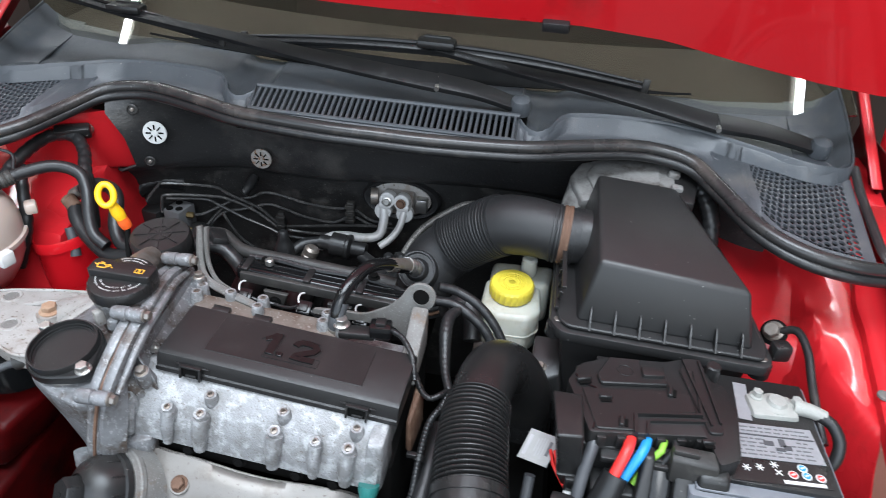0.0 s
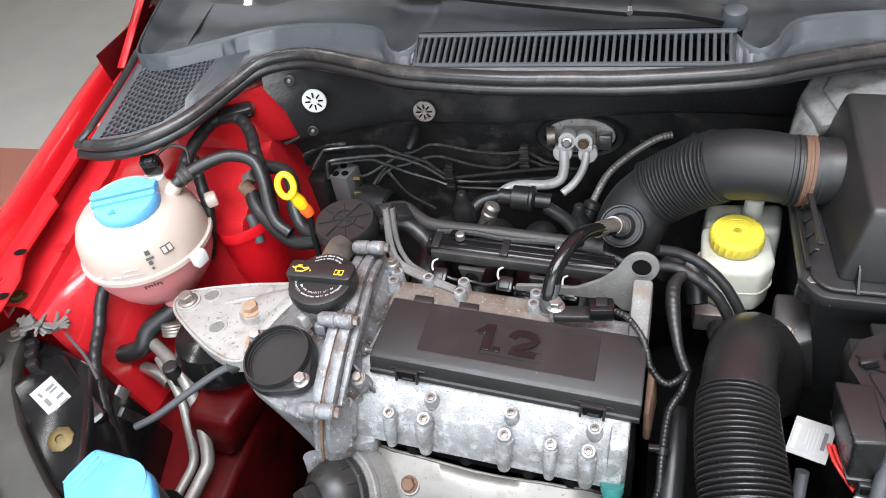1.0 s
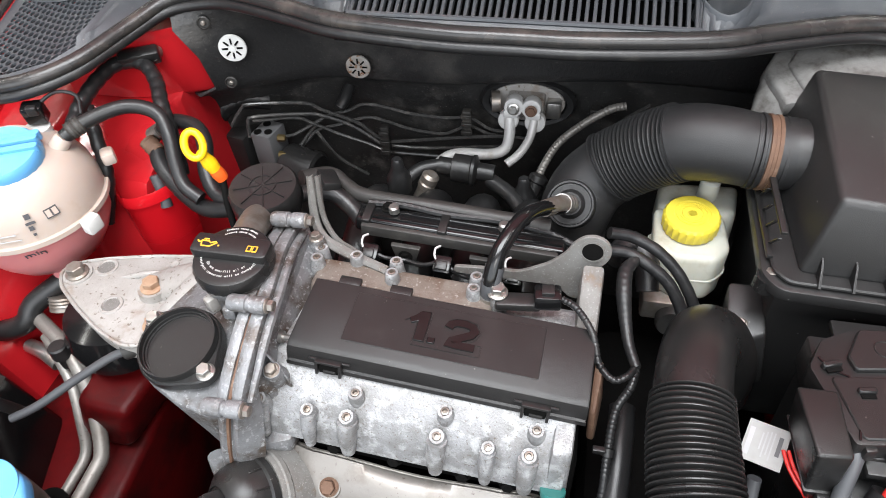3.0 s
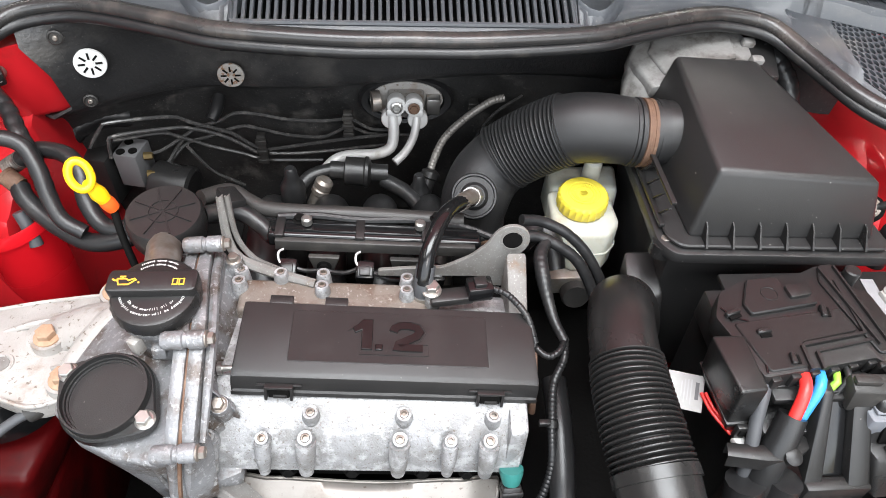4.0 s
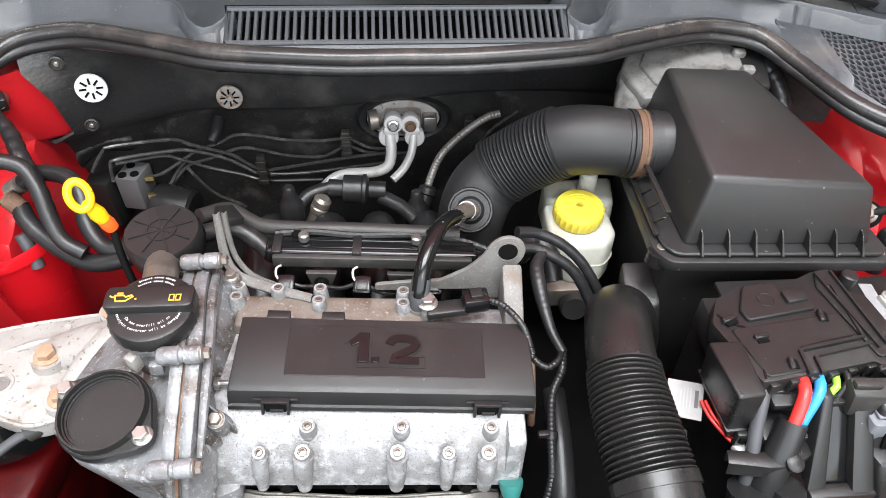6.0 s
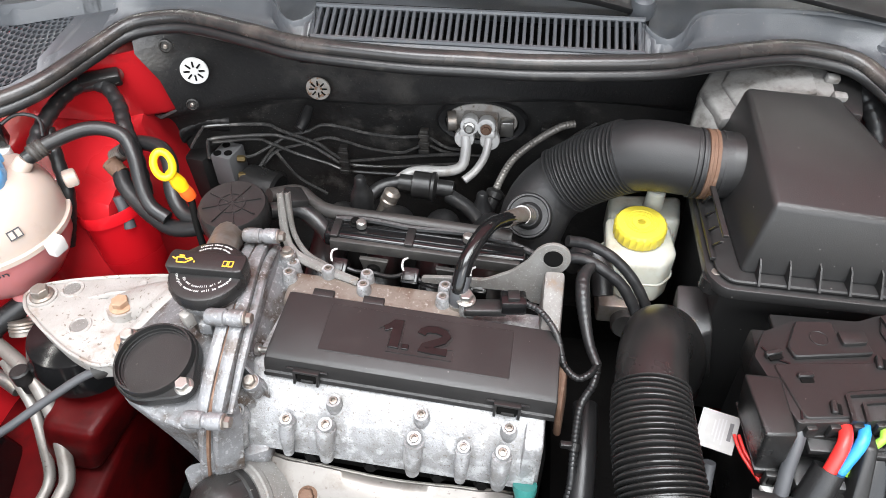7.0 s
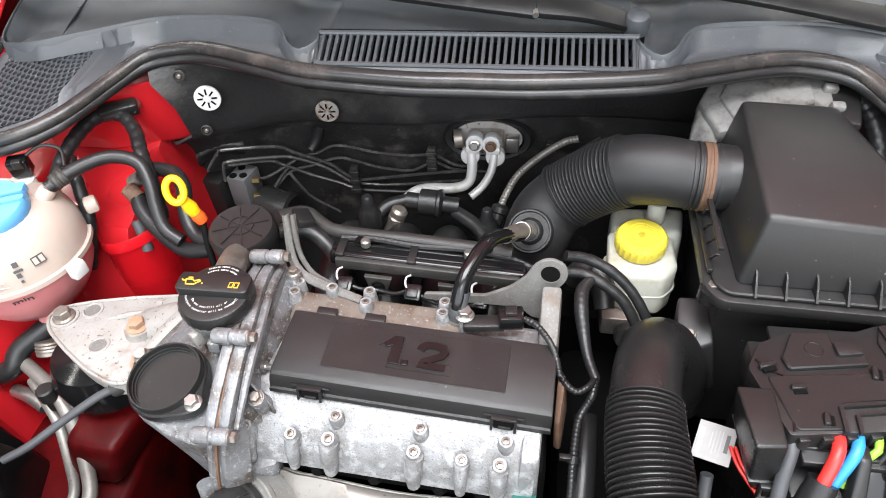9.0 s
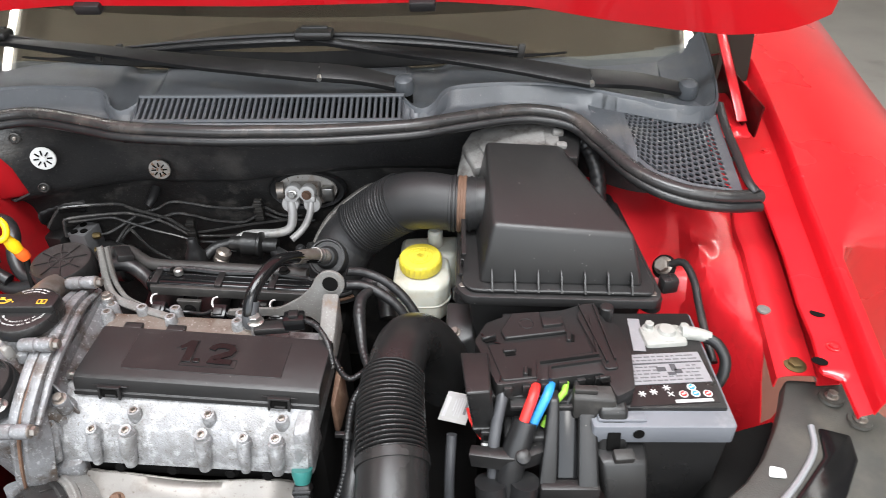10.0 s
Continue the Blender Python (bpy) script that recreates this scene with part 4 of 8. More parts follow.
for s in (-1, 1):
    hx = s * 0.676
    # arm and upright plate in shade-darkened red, the fold left brighter
    h = part("hinge", box((0.004, 0.20, 0.026), pose(hx, 1.185, 1.012, 35, 0, 4 * s), 0.0015), M_RED_SHADED, bonnet, "red hinge arm")
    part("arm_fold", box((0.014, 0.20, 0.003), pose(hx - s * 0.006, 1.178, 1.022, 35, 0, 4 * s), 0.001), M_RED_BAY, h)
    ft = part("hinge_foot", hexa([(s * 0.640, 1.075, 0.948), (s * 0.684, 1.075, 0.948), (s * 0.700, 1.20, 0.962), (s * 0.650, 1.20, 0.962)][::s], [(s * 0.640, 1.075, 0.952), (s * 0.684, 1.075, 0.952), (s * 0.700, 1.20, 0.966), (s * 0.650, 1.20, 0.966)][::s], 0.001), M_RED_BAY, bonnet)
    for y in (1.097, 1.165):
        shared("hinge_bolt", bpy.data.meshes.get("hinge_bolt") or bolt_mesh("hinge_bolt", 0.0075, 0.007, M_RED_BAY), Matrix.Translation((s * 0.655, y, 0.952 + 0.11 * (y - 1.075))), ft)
    part("hinge_wall", box((0.003, 0.15, 0.05), pose(s * 0.690, 1.16, 0.975, 6, 0, 5 * s), 0.001), M_RED_SHADED, ft, "red upright hinge plate")

# ---------------------------------------------------------------- engine
engine = thing("engine", (-0.03, 0.75, 0.25), "small aluminium three-cylinder petrol engine with a black plastic cover", "engine")
LEANING = pose(-0.025, 0.75, 0.82, 0, 2.2, -2.0) @ pose(0.025, -0.75, -0.82)


def eng(*p):
    """A place on the engine, which leans a little in the bay."""
    return LEANING @ V(p)


def leant(bm):
    bmesh.ops.transform(bm, matrix=LEANING, verts=bm.verts[:])
    return bm


# near-black colour carries the shade below the head
part("block", slab((-0.20, 0.69, 0.28), (0.11, 0.90, 0.74), 0.01), M_DARK, engine, "near-black engine block in painted shade")
# cylinder head casting: a lengthwise section
sec = [(0.828, 0.775), (0.828, 0.806), (0.820, 0.812), (0.80, 0.814), (0.795, 0.81), (0.715, 0.812), (0.700, 0.806), (0.684, 0.793), (0.672, 0.776), (0.666, 0.755), (0.664, 0.742), (0.70, 0.735), (0.82, 0.735)]
bm = bmesh.new()
a = [bm.verts.new((-0.195, y, z)) for y, z in sec]
b = [bm.verts.new((0.103, y, z)) for y, z in sec]
bm.faces.new(a)
bm.faces.new(b[::-1])
for i in range(len(sec)):
    bm.faces.new((a[i], a[(i + 1) % len(sec)], b[(i + 1) % len(sec)], b[i]))
bevel_all(bm, 0.003, 2, 25)
head = part("cylinder_head", leant(bm), M_ALU, engine, "whitish oxidised cast aluminium cylinder head", 30)


def boss(x, y, z, way, r, length, hole=True, name="bolt_boss"):
    """A cast boss with a socket screw sunk in it."""
    m = axis_pose(eng(x, y, z), way)
    bm = lathe([(r * 1.25, -length), (r * 1.12, -length * 0.4), (r, -0.002), (r * 0.93, 0), (r * 0.60, 0), (r * 0.55, -0.004), (0, -0.005)], m, n=20)
    p = part(name, bm, M_ALU, head)
    if hole:
        part("screw", lathe([(r * 0.54, -0.004), (r * 0.54, 0.0005), (r * 0.34, 0.0008), (r * 0.30, -0.003), (0, -0.003)], m, n=12), M_BOLT, p)
    return p


for x in (-0.181, -0.096, -0.012, 0.070):
    boss(x + 0.003, 0.688, 0.806, (0, -0.15, 1), 0.0072, 0.02)
    boss(x, 0.668, 0.796, (0, -0.30, 1), 0.0072, 0.03)
for x in (-0.134, 0.034):
    boss(x, 0.668, 0.795, (0, -0.35, 1), 0.0062, 0.03)
# ribs that run down from the bosses
for x, w in ((-0.181, 0.0085), (-0.096, 0.0095), (-0.012, 0.0095), (0.070, 0.0095), (-0.134, 0.0075), (0.034, 0.0075)):
    part("cast_rib", leant(tube([(x, 0.668, 0.788), (x, 0.662, 0.770), (x, 0.660, 0.748)], [w, w * 0.95, w * 0.7], n=12)), M_ALU, head)
# near-black to stand for the shaded gap above the heat shield
part("gasket_flange", leant(slab((-0.165, 0.672, 0.715), (0.094, 0.72, 0.740), 0.003)), M_DARK, head)
for x in (-0.115, -0.055, 0.012, 0.055):
    shared("manifold_nut", BOLT_DARK, axis_pose(eng(x, 0.668, 0.733), (0, -1, 0.2)), head)
part("head_end", leant(hexa([(0.088, 0.662, 0.735), (0.108, 0.668, 0.735), (0.108, 0.72, 0.735), (0.088, 0.72, 0.735)], [(0.088, 0.672, 0.80), (0.106, 0.675, 0.80), (0.106, 0.71, 0.808), (0.088, 0.71, 0.808)], 0.004)), M_ALU, head)
# rear cam rail with rusty tinge
rail = part("rear_rail", leant(hexa([(-0.176, 0.786, 0.80), (0.014, 0.786, 0.80), (0.014, 0.829, 0.80), (-0.176, 0.829, 0.80)], [(-0.174, 0.788, 0.823), (0.012, 0.788, 0.823), (0.012, 0.826, 0.826), (-0.174, 0.826, 0.826)], 0.005, 3)), M_RUSTALU, engine, "rust-tinged rear edge of the head")
for x, y in ((-0.174, 0.829), (-0.174, 0.815), (-0.135, 0.827), (-0.093, 0.828), (-0.093, 0.812), (-0.009, 0.826), (-0.009, 0.810), (0.016, 0.806)):
    p = boss(x, y, 0.836, (0, 0.05, 1), 0.0068, 0.02, name="rail_boss")
# timing case: stepped casting to the left
def loft(levels):
    """A closed casting between rings with as many corners, from the lowest to the highest."""
    bm = bmesh.new()
    rings = [[bm.verts.new(p) for p in ring] for ring in levels]
    for a, b in zip(rings, rings[1:]):
        for k in range(len(a)):
            bm.faces.new((a[k], a[(k + 1) % len(a)], b[(k + 1) % len(b)], b[k]))
    bm.faces.new(rings[0][::-1])
    bm.faces.new(rings[-1])
    bmesh.ops.recalc_face_normals(bm, faces=bm.faces[:])
    return bm


TOPR = [(-0.192, 0.652, 0.816), (-0.222, 0.646, 0.806), (-0.256, 0.652, 0.810), (-0.290, 0.668, 0.814), (-0.315, 0.694, 0.816), (-0.322, 0.728, 0.812), (-0.305, 0.768, 0.812), (-0.280, 0.815, 0.826), (-0.250, 0.848, 0.840), (-0.215, 0.862, 0.848), (-0.186, 0.852, 0.848), (-0.184, 0.735, 0.846)]


def case_ring(z, grow):
    """The case's outline at the height z, drawn in towards its foot by grow."""
    return [(-0.215 + (x + 0.215) * (1 - grow), 0.70 + (y - 0.70) * (1 - grow * 0.55), min(z, t)) for x, y, t in TOPR]


case = part("timing_case", bevel_all(loft([case_ring(0.66, 0.55), case_ring(0.71, 0.42), case_ring(0.75, 0.26), case_ring(0.785, 0.09), case_ring(0.800, 0.02), TOPR]), 0.0035, 2, 24), M_ALU_GREY, engine, "grey aluminium timing case", 32)
part("case_web", hexa([(-0.190, 0.668, 0.745), (-0.150, 0.678, 0.745), (-0.150, 0.83, 0.745), (-0.190, 0.85, 0.745)], [(-0.192, 0.668, 0.826), (-0.178, 0.692, 0.812), (-0.168, 0.83, 0.816), (-0.188, 0.848, 0.846)], 0.004), M_ALU_GREY, case, "blue-grey web beside the cover")
part("case_fin", hexa([(-0.190, 0.703, 0.80), (-0.158, 0.690, 0.80), (-0.158, 0.693, 0.80), (-0.190, 0.707, 0.80)], [(-0.190, 0.703, 0.852), (-0.160, 0.690, 0.817), (-0.160, 0.693, 0.817), (-0.190, 0.707, 0.852)], 0.001, 1), M_ALU_GREY, case, "thin triangular fin")
part("stained_hollow", slab((-0.178, 0.716, 0.79), (-0.155, 0.80, 0.812), 0.003), M_RUSTALU, case, "oil-stained hollow beside the cover")
for a_, b_, w_ in (((-0.262, 0.662, 0.806), (-0.236, 0.668, 0.72), 0.003), ((-0.226, 0.650, 0.802), (-0.214, 0.662, 0.70), 0.0035), ((-0.300, 0.682, 0.806), (-0.262, 0.684, 0.735), 0.003)):
    part("case_rib", tube([a_, V(a_).lerp(V(b_), 0.5) + V((-0.003, -0.003, 0.004)), b_], [w_ * 0.8, w_, w_ * 0.7], n=8), M_ALU_GREY, case)
part("cast_lug", box((0.012, 0.014, 0.014), pose(-0.226, 0.735, 0.848, 0, 6, 8), 0.002), M_ALU_GREY, case)
# split flange with paired seams
FL = [(-0.212, 0.852, 0.852), (-0.205, 0.80, 0.868), (-0.198, 0.745, 0.868), (-0.196, 0.70, 0.858), (-0.199, 0.655, 0.828), (-0.206, 0.640, 0.785), (-0.214, 0.634, 0.735)]
part("flange", channel([(x - 0.0058, y, z + 0.001) for x, y, z in FL], [0.0054, 0.0058, 0.0058, 0.0056, 0.0054, 0.005, 0.004], 0.022, 0.0), M_ALU_GREY, case, "cast split flange")
part("flange", channel([(x + 0.0078, y + 0.002, z + 0.0025) for x, y, z in FL], [0.0056, 0.0062, 0.0062, 0.0060, 0.0056, 0.005, 0.004], 0.026, 0.0), M_ALU_GREY, case, "cast split flange")
part("flange_seam", tube([(x + 0.0010, y, z - 0.003) for x, y, z in FL], 0.0022, n=6), M_RUST, case, "dirty joint between the castings")
part("flange_step", tube([(x + 0.0185, y + 0.002, z - 0.006) for x, y, z in FL[:5]], [0.004, 0.0046, 0.0046, 0.0044, 0.003], n=8), M_ALU_GREY, case)
for i, p in enumerate(((-0.20, 0.725, 0.873), (-0.204, 0.647, 0.822), (-0.205, 0.842, 0.868))):
    m = axis_pose(V(p) + V((-0.016, 0, 0)), (1, 0, 0.05))
    lug = part("flange_lug", lathe([(0.0, 0.0), (0.007, 0.0), (0.0082, 0.003), (0.0082, 0.018), (0.0068, 0.019), (0.0068, 0.022), (0.0082, 0.023), (0.0082, 0.036), (0.006, 0.038), (0, 0.038)], m, n=20), M_ALU_GREY, case)
    shared("bolt", BOLT_M6, axis_pose(V(p) + V((0.021, 0, 0.002)), (1, 0, 0.05)), lug)
for p, way in (((-0.236, 0.822, 0.850), (0, 0.1, 1)), ((-0.172, 0.690, 0.826), (0, -0.3, 1)), ((-0.178, 0.842, 0.846), (0, 0, 1))):
    lug = part("case_boss", lathe([(0.0105, -0.02), (0.0088, -0.001), (0.008, 0.001), (0, 0.001)], axis_pose(p, way), n=18), M_ALU_GREY, case)
    shared("bolt", BOLT_M6, axis_pose(p, way), lug)
part("lower_bracket", tube([(-0.228, 0.640, 0.742), (-0.226, 0.632, 0.722), (-0.224, 0.630, 0.705)], [0.010, 0.008, 0.008], n=12), M_ALU_GREY, case)
part("lower_bracket", hexa([(-0.20, 0.65, 0.70), (-0.165, 0.66, 0.70), (-0.165, 0.70, 0.70), (-0.20, 0.70, 0.70)], [(-0.205, 0.648, 0.745), (-0.16, 0.664, 0.75), (-0.16, 0.70, 0.75), (-0.205, 0.70, 0.75)], 0.006), M_ALU_GREY, case)
# mount bracket
MOUNT = round_outline([(-0.478, 0.798), (-0.466, 0.778), (-0.430, 0.752), (-0.390, 0.728), (-0.350, 0.712), (-0.30, 0.73), (-0.255, 0.80), (-0.265, 0.848), (-0.33, 0.844), (-0.385, 0.836), (-0.436, 0.824), (-0.466, 0.813)], 0.014)
mount = part("mount_bracket", prism(MOUNT, 0.768, 0.792, 0.004, 3), M_ALU_STAIN, engine, "pale stained aluminium engine mount bracket", 45)
for x, y in ((-0.428, 0.811), (-0.393, 0.761)):
    part("bracket_hole", lathe([(0.0135, 0.0), (0.0125, 0.0018), (0.0100, 0.0020), (0.0085, 0.0), (0, 0.0)], (x, y, 0.7915), n=24), M_ALU_STAIN, mount)
    part("hole_depth", lathe([(0.0088, 0.0), (0.0088, 0.0010), (0, 0.0010)], (x, y, 0.7915), n=24), M_BRACKET, mount, "shallow grey bore")
for x, y, r in ((-0.352, 0.828, 0.0055), (-0.322, 0.836, 0.005), (-0.300, 0.838, 0.006)):
    part("cast_dimple", lathe([(r, 0), (r * 0.8, 0.0016), (r * 0.4, 0.0012), (0, 0.0010)], (x, y, 0.7915), n=16), M_ALU_STAIN, mount)
part("bracket_edge", tube([(x, y, 0.7915) for x, y in MOUNT] + [(MOUNT[0][0], MOUNT[0][1], 0.7915)], 0.0022, n=8, smooth=False), M_ALU_STAIN, mount)
part("bracket_wall", tube([(-0.335, 0.735, 0.790), (-0.318, 0.765, 0.800), (-0.300, 0.790, 0.808), (-0.270, 0.812, 0.818)], [0.006, 0.012, 0.016, 0.018], n=14, flat=0.8, up=(0, 0, 1)), M_ALU_STAIN, mount)
for a_, c_ in (((-0.405, 0.800, 0.790), (-0.345, 0.812, 0.794)), ((-0.345, 0.757, 0.790), (-0.318, 0.742, 0.800))):
    part("bracket_fin", tube([a_, V(a_).lerp(V(c_), 0.5) + V((0, 0, 0.003)), c_], [0.002, 0.0042, 0.005], n=8), M_ALU_STAIN, mount)
part("bracket_hump", tube([(-0.375, 0.795, 0.782), (-0.32, 0.80, 0.796), (-0.27, 0.795, 0.806)], [0.020, 0.026, 0.030], n=16, flat=0.7, up=(0, 0, 1)), M_ALU_STAIN, mount)
for x, y, z, big in ((-0.455, 0.796, 0.794, False), (-0.354, 0.786, 0.801, True), (-0.301, 0.836, 0.808, True), (-0.325, 0.738, 0.800, True)):
    part("boss", lathe([(0.018, -0.012), (0.016, 0), (0, 0)], (x, y, z), n=20), M_ALU_STAIN, mount)
    shared("bolt", (bpy.data.meshes.get("rust_bolt") or bolt_mesh("rust_bolt", 0.0092, 0.010, M_RUSTBOLT, flange=1.4, recess=False)) if big else BOLT_M10, Matrix.Translation((x, y, z)), mount, "rusty mount bolt" if big else "")
# round black thermostat cover
TM = flat_pose((-0.2665, 0.698, 0.835), (-0.06, -0.16, 1), -4) @ Matrix.Scale(0.88, 4)
ol = [(0.046 * math.cos(a), 0.046 * math.sin(a)) for a in np.linspace(0, 2 * math.pi, 40, endpoint=False)]
ears = []
for k, (x, y) in enumerate(ol):
    a = math.atan2(y, x)
    e = max(0, math.cos(a - radians(152))) ** 14 + max(0, math.cos(a - radians(-30))) ** 14
    ears.append((x * (1 + 0.26 * e), y * (1 + 0.26 * e)))
thermo = part("thermostat_cover", bored(ears, 0.0355, -0.016, -0.003, TM), M_BLACK, engine, "round black plastic cover")
part("cover_rim", lathe([(0.043, -0.004), (0.043, 0.004), (0.042, 0.006), (0.040, 0.006), (0.0395, 0.0), (0.038, 0.0), (0.0375, -0.004), (0.036, -0.004), (0.0355, -0.009), (0, -0.009)], TM, n=40), M_BLACK, thermo)
part("cover_face", lathe([(0.0352, -0.0095), (0.0352, -0.0068), (0.0335, -0.0064), (0.0325, -0.0078), (0.0262, -0.0078), (0.0256, -0.0052), (0.0242, -0.0052), (0.0236, -0.0078), (0.0158, -0.0078), (0.0152, -0.0052), (0.0138, -0.0052), (0.0132, -0.0078), (0, -0.0078)], TM, n=40), M_DUSTY, thermo, "dusty recessed face with rings")
part("cover_hub", lathe([(0.0062, -0.009), (0.0062, -0.0045), (0.0045, -0.0040), (0.0035, -0.0062), (0, -0.0062)], TM, n=18), M_DUSTY, thermo)
part("neck", lathe([(0.044, -0.06), (0.043, -0.016), (0, -0.016)], TM, n=32), M_ALU_STAIN, thermo)
for a in (152, -28):
    shared("bolt", BOLT_M8, TM @ Matrix.Translation((0.050 * math.cos(radians(a)), 0.050 * math.sin(radians(a)), -0.004)), thermo)
for r_, n_, a0 in ((0.0285, 9, 200), (0.0235, 7, 20), (0.0185, 5, 300)):
    for k in range(n_):
        part("cast_letter", box((0.0026, 0.0036, 0.0006), TM @ Matrix.Rotation(radians(a0 + k * 9), 4, "Z") @ Matrix.Translation((r_, 0, -0.0077)), 0), M_BLACK, thermo)
# oil filler cap
OC = flat_pose((-0.2275, 0.7685, 0.8665), (0.0, -0.08, 1))
ocap = part("oil_filler_cap", lathe([(0.034, 0.008), (0.0380, 0.010), (0.0380, 0.019), (0.036, 0.023), (0.033, 0.024), (0, 0.024)], OC, n=60, ripple=lambda a, i: 1 + (0.012 * math.cos(30 * a) if i in (1, 2) else 0)), M_BLACK, engine, "black oil filler cap with amber symbols")
part("grip_bar", prism(round_outline([(-0.0380, -0.0085), (-0.034, -0.0110), (0.034, -0.0110), (0.0380, -0.0085), (0.0382, 0.007), (0.036, 0.0125), (-0.036, 0.0125), (-0.0382, 0.007)], 0.003), 0.016, 0.0330, 0.0022, 2, OC @ Matrix.Translation((0, 0.004, 0))), M_BLACK, ocap)
OB = OC @ Matrix.Translation((0, 0.003, -0.0030))
for q_, path_ in enumerate(([(-0.0290, 0.0030), (-0.0272, -0.0032), (-0.0190, -0.0032), (-0.0130, 0.0018), (-0.0145, 0.0030), (-0.0195, 0.0010), (-0.0215, 0.0030), (-0.0290, 0.0030)], [(-0.0330, 0.0028), (-0.0310, 0.0012), (-0.0290, 0.0012)], [(-0.0272, 0.0052), (-0.0222, 0.0052)], [(-0.0248, 0.0052), (-0.0248, 0.0030)], [(-0.0108, -0.0004), (-0.0104, -0.0020)])):
    part("oil_can_symbol", ribbon(path_, 0.0014, 0.0361, 0.0366, OB), M_AMBERPRINT, ocap, "amber oil can symbol" if not q_ else "")
for dx in (0.0, 0.0055):
    bm = box((0.0048, 0.0070, 0.0005), OB @ Matrix.Translation((0.020 + dx, -0.001, 0.0364)))
    sym = part("book_symbol", bm, M_AMBERPRINT, ocap, "amber handbook symbol")
    part("book_page", box((0.0028, 0.0046, 0.0005), OB @ Matrix.Translation((0.020 + dx, -0.001, 0.0367))), M_BLACK, sym)
for line, r, sgn in (("Do not overfill oil or", 0.0235, -1), ("catalytic converter will be damaged!", 0.0288, -1)):
    n = len(line)
    span = 0.00195 * n / r
    for k, ch in enumerate(line):
        if ch != " ":
            a = -math.pi / 2 + (k - (n - 1) / 2) * span / n
            text_mesh(ch, 0.0037, 0.0002, M_PAPER, "printed_letter", OB @ Matrix.Translation((r * math.cos(a), r * math.sin(a), 0.0273)) @ Matrix.Rotation(a + math.pi / 2, 4, "Z"), ocap)
for k in range(20):
    for r in (0.0292, 0.0250):
        a = math.pi / 2 - (k - 9.5) * 0.0017 / r
        if abs(a - math.pi / 2) < 0.72 and k not in (7, 13):
            part("print_bar", box((0.0010, 0.0012 + 0.0007 * (k * 7 % 3 == 0), 0.0003), OB @ Matrix.Translation((r * math.cos(a), r * math.sin(a), 0.0272)) @ Matrix.Rotation(a - math.pi / 2, 4, "Z")), M_PAPER, ocap)
part("filler_neck", lathe([(0.033, -0.05), (0.033, -0.004), (0.036, 0.0), (0.036, 0.008), (0, 0.008)], OC, n=32), M_ALU_GREY, engine)
for k in range(3):
    part("neck_lug", box((0.012, 0.010, 0.020), OC @ Matrix.Rotation(radians(-60 - k * 60), 4, "Z") @ Matrix.Translation((0.036, 0, -0.014)), 0.002), M_ALU_STAIN, ocap)
# round breather cap with spokes
VC = axis_pose((-0.250, 0.888, 0.848), (0.02, -0.10, 1))
vent = part("breather_cap", lathe([(0.036, -0.01), (0.0385, 0.0), (0.0385, 0.020), (0.036, 0.024), (0.0, 0.0255)], VC, n=60, ripple=lambda a, i: 1 + (0.012 * math.cos(40 * a) if i in (1, 2) else 0)), M_BLACK, engine, "round black ribbed breather cap")
for k in range(8):
    part("spoke", box((0.030, 0.0014, 0.0014), VC @ Matrix.Rotation(radians(k * 45 + 10), 4, "Z") @ Matrix.Translation((0.017, 0, 0.0255))), M_BLACK, vent)
part("spoke_ring", lathe([(0.0150, 0.0245), (0.0150, 0.0262), (0.0138, 0.0262), (0.0138, 0.0245)], VC, n=32), M_BLACK, vent)
part("breather_elbow", tube([(-0.250, 0.87, 0.845), (-0.243, 0.845, 0.858), (-0.235, 0.815, 0.872), (-0.231, 0.80, 0.874)], [0.016, 0.017, 0.016, 0.016], n=16), M_BOLT, engine, "dull grey elbow")
# black engine cover with a raised figure
CV = pose(-0.026, 0.752, 0.836, 1.5, 3.2, -2.0)
CSEC = [(0.036, -0.030), (0.035, -0.002), (0.033, 0.0), (-0.040, -0.0012), (-0.0455, -0.004), (-0.0475, -0.0085), (-0.0495, -0.0185), (-0.0515, -0.0200), (-0.0520, -0.0250)]
bm = bmesh.new()
ends = []
for x, sc in ((-0.1365, 0.0), (-0.1355, 0.8), (-0.1325, 1.0), (0.1365, 1.0), (0.1395, 0.8), (0.1405, 0.0)):
    ends.append([bm.verts.new((x, y, z - (1 - sc) * 0.004 * (1 if z > -0.02 else 0))) for y, z in CSEC])
for a, b in zip(ends, ends[1:]):
    for k in range(len(CSEC) - 1):
        bm.faces.new((a[k], a[k + 1], b[k + 1], b[k]))
bm.faces.new(ends[0][::-1])
bm.faces.new(ends[-1])
bm.faces.new([v for e in ends for v in (e[0],)][::-1] + [v for e in ends for v in (e[-1],)])
cover = part("engine_cover", bm, M_COVER, engine, "black plastic engine cover", 28)
cover.data.transform(CV)
pnl = part("panel", prism(round_outline([(-0.089, -0.0305), (0.094, -0.0305), (0.094, 0.0255), (-0.089, 0.0255)], 0.002, 3), -0.002, 0.0002, 0.0004, 1, CV @ pose(0, 0, 0, 0.9, 0, 0)), M_COVER, cover, "smooth inset panel")
FG = CV @ pose(0.0020, -0.0015, -0.0012, 0.9, 0, 0) @ Matrix.Diagonal((1.12, 1.0, 1, 1))
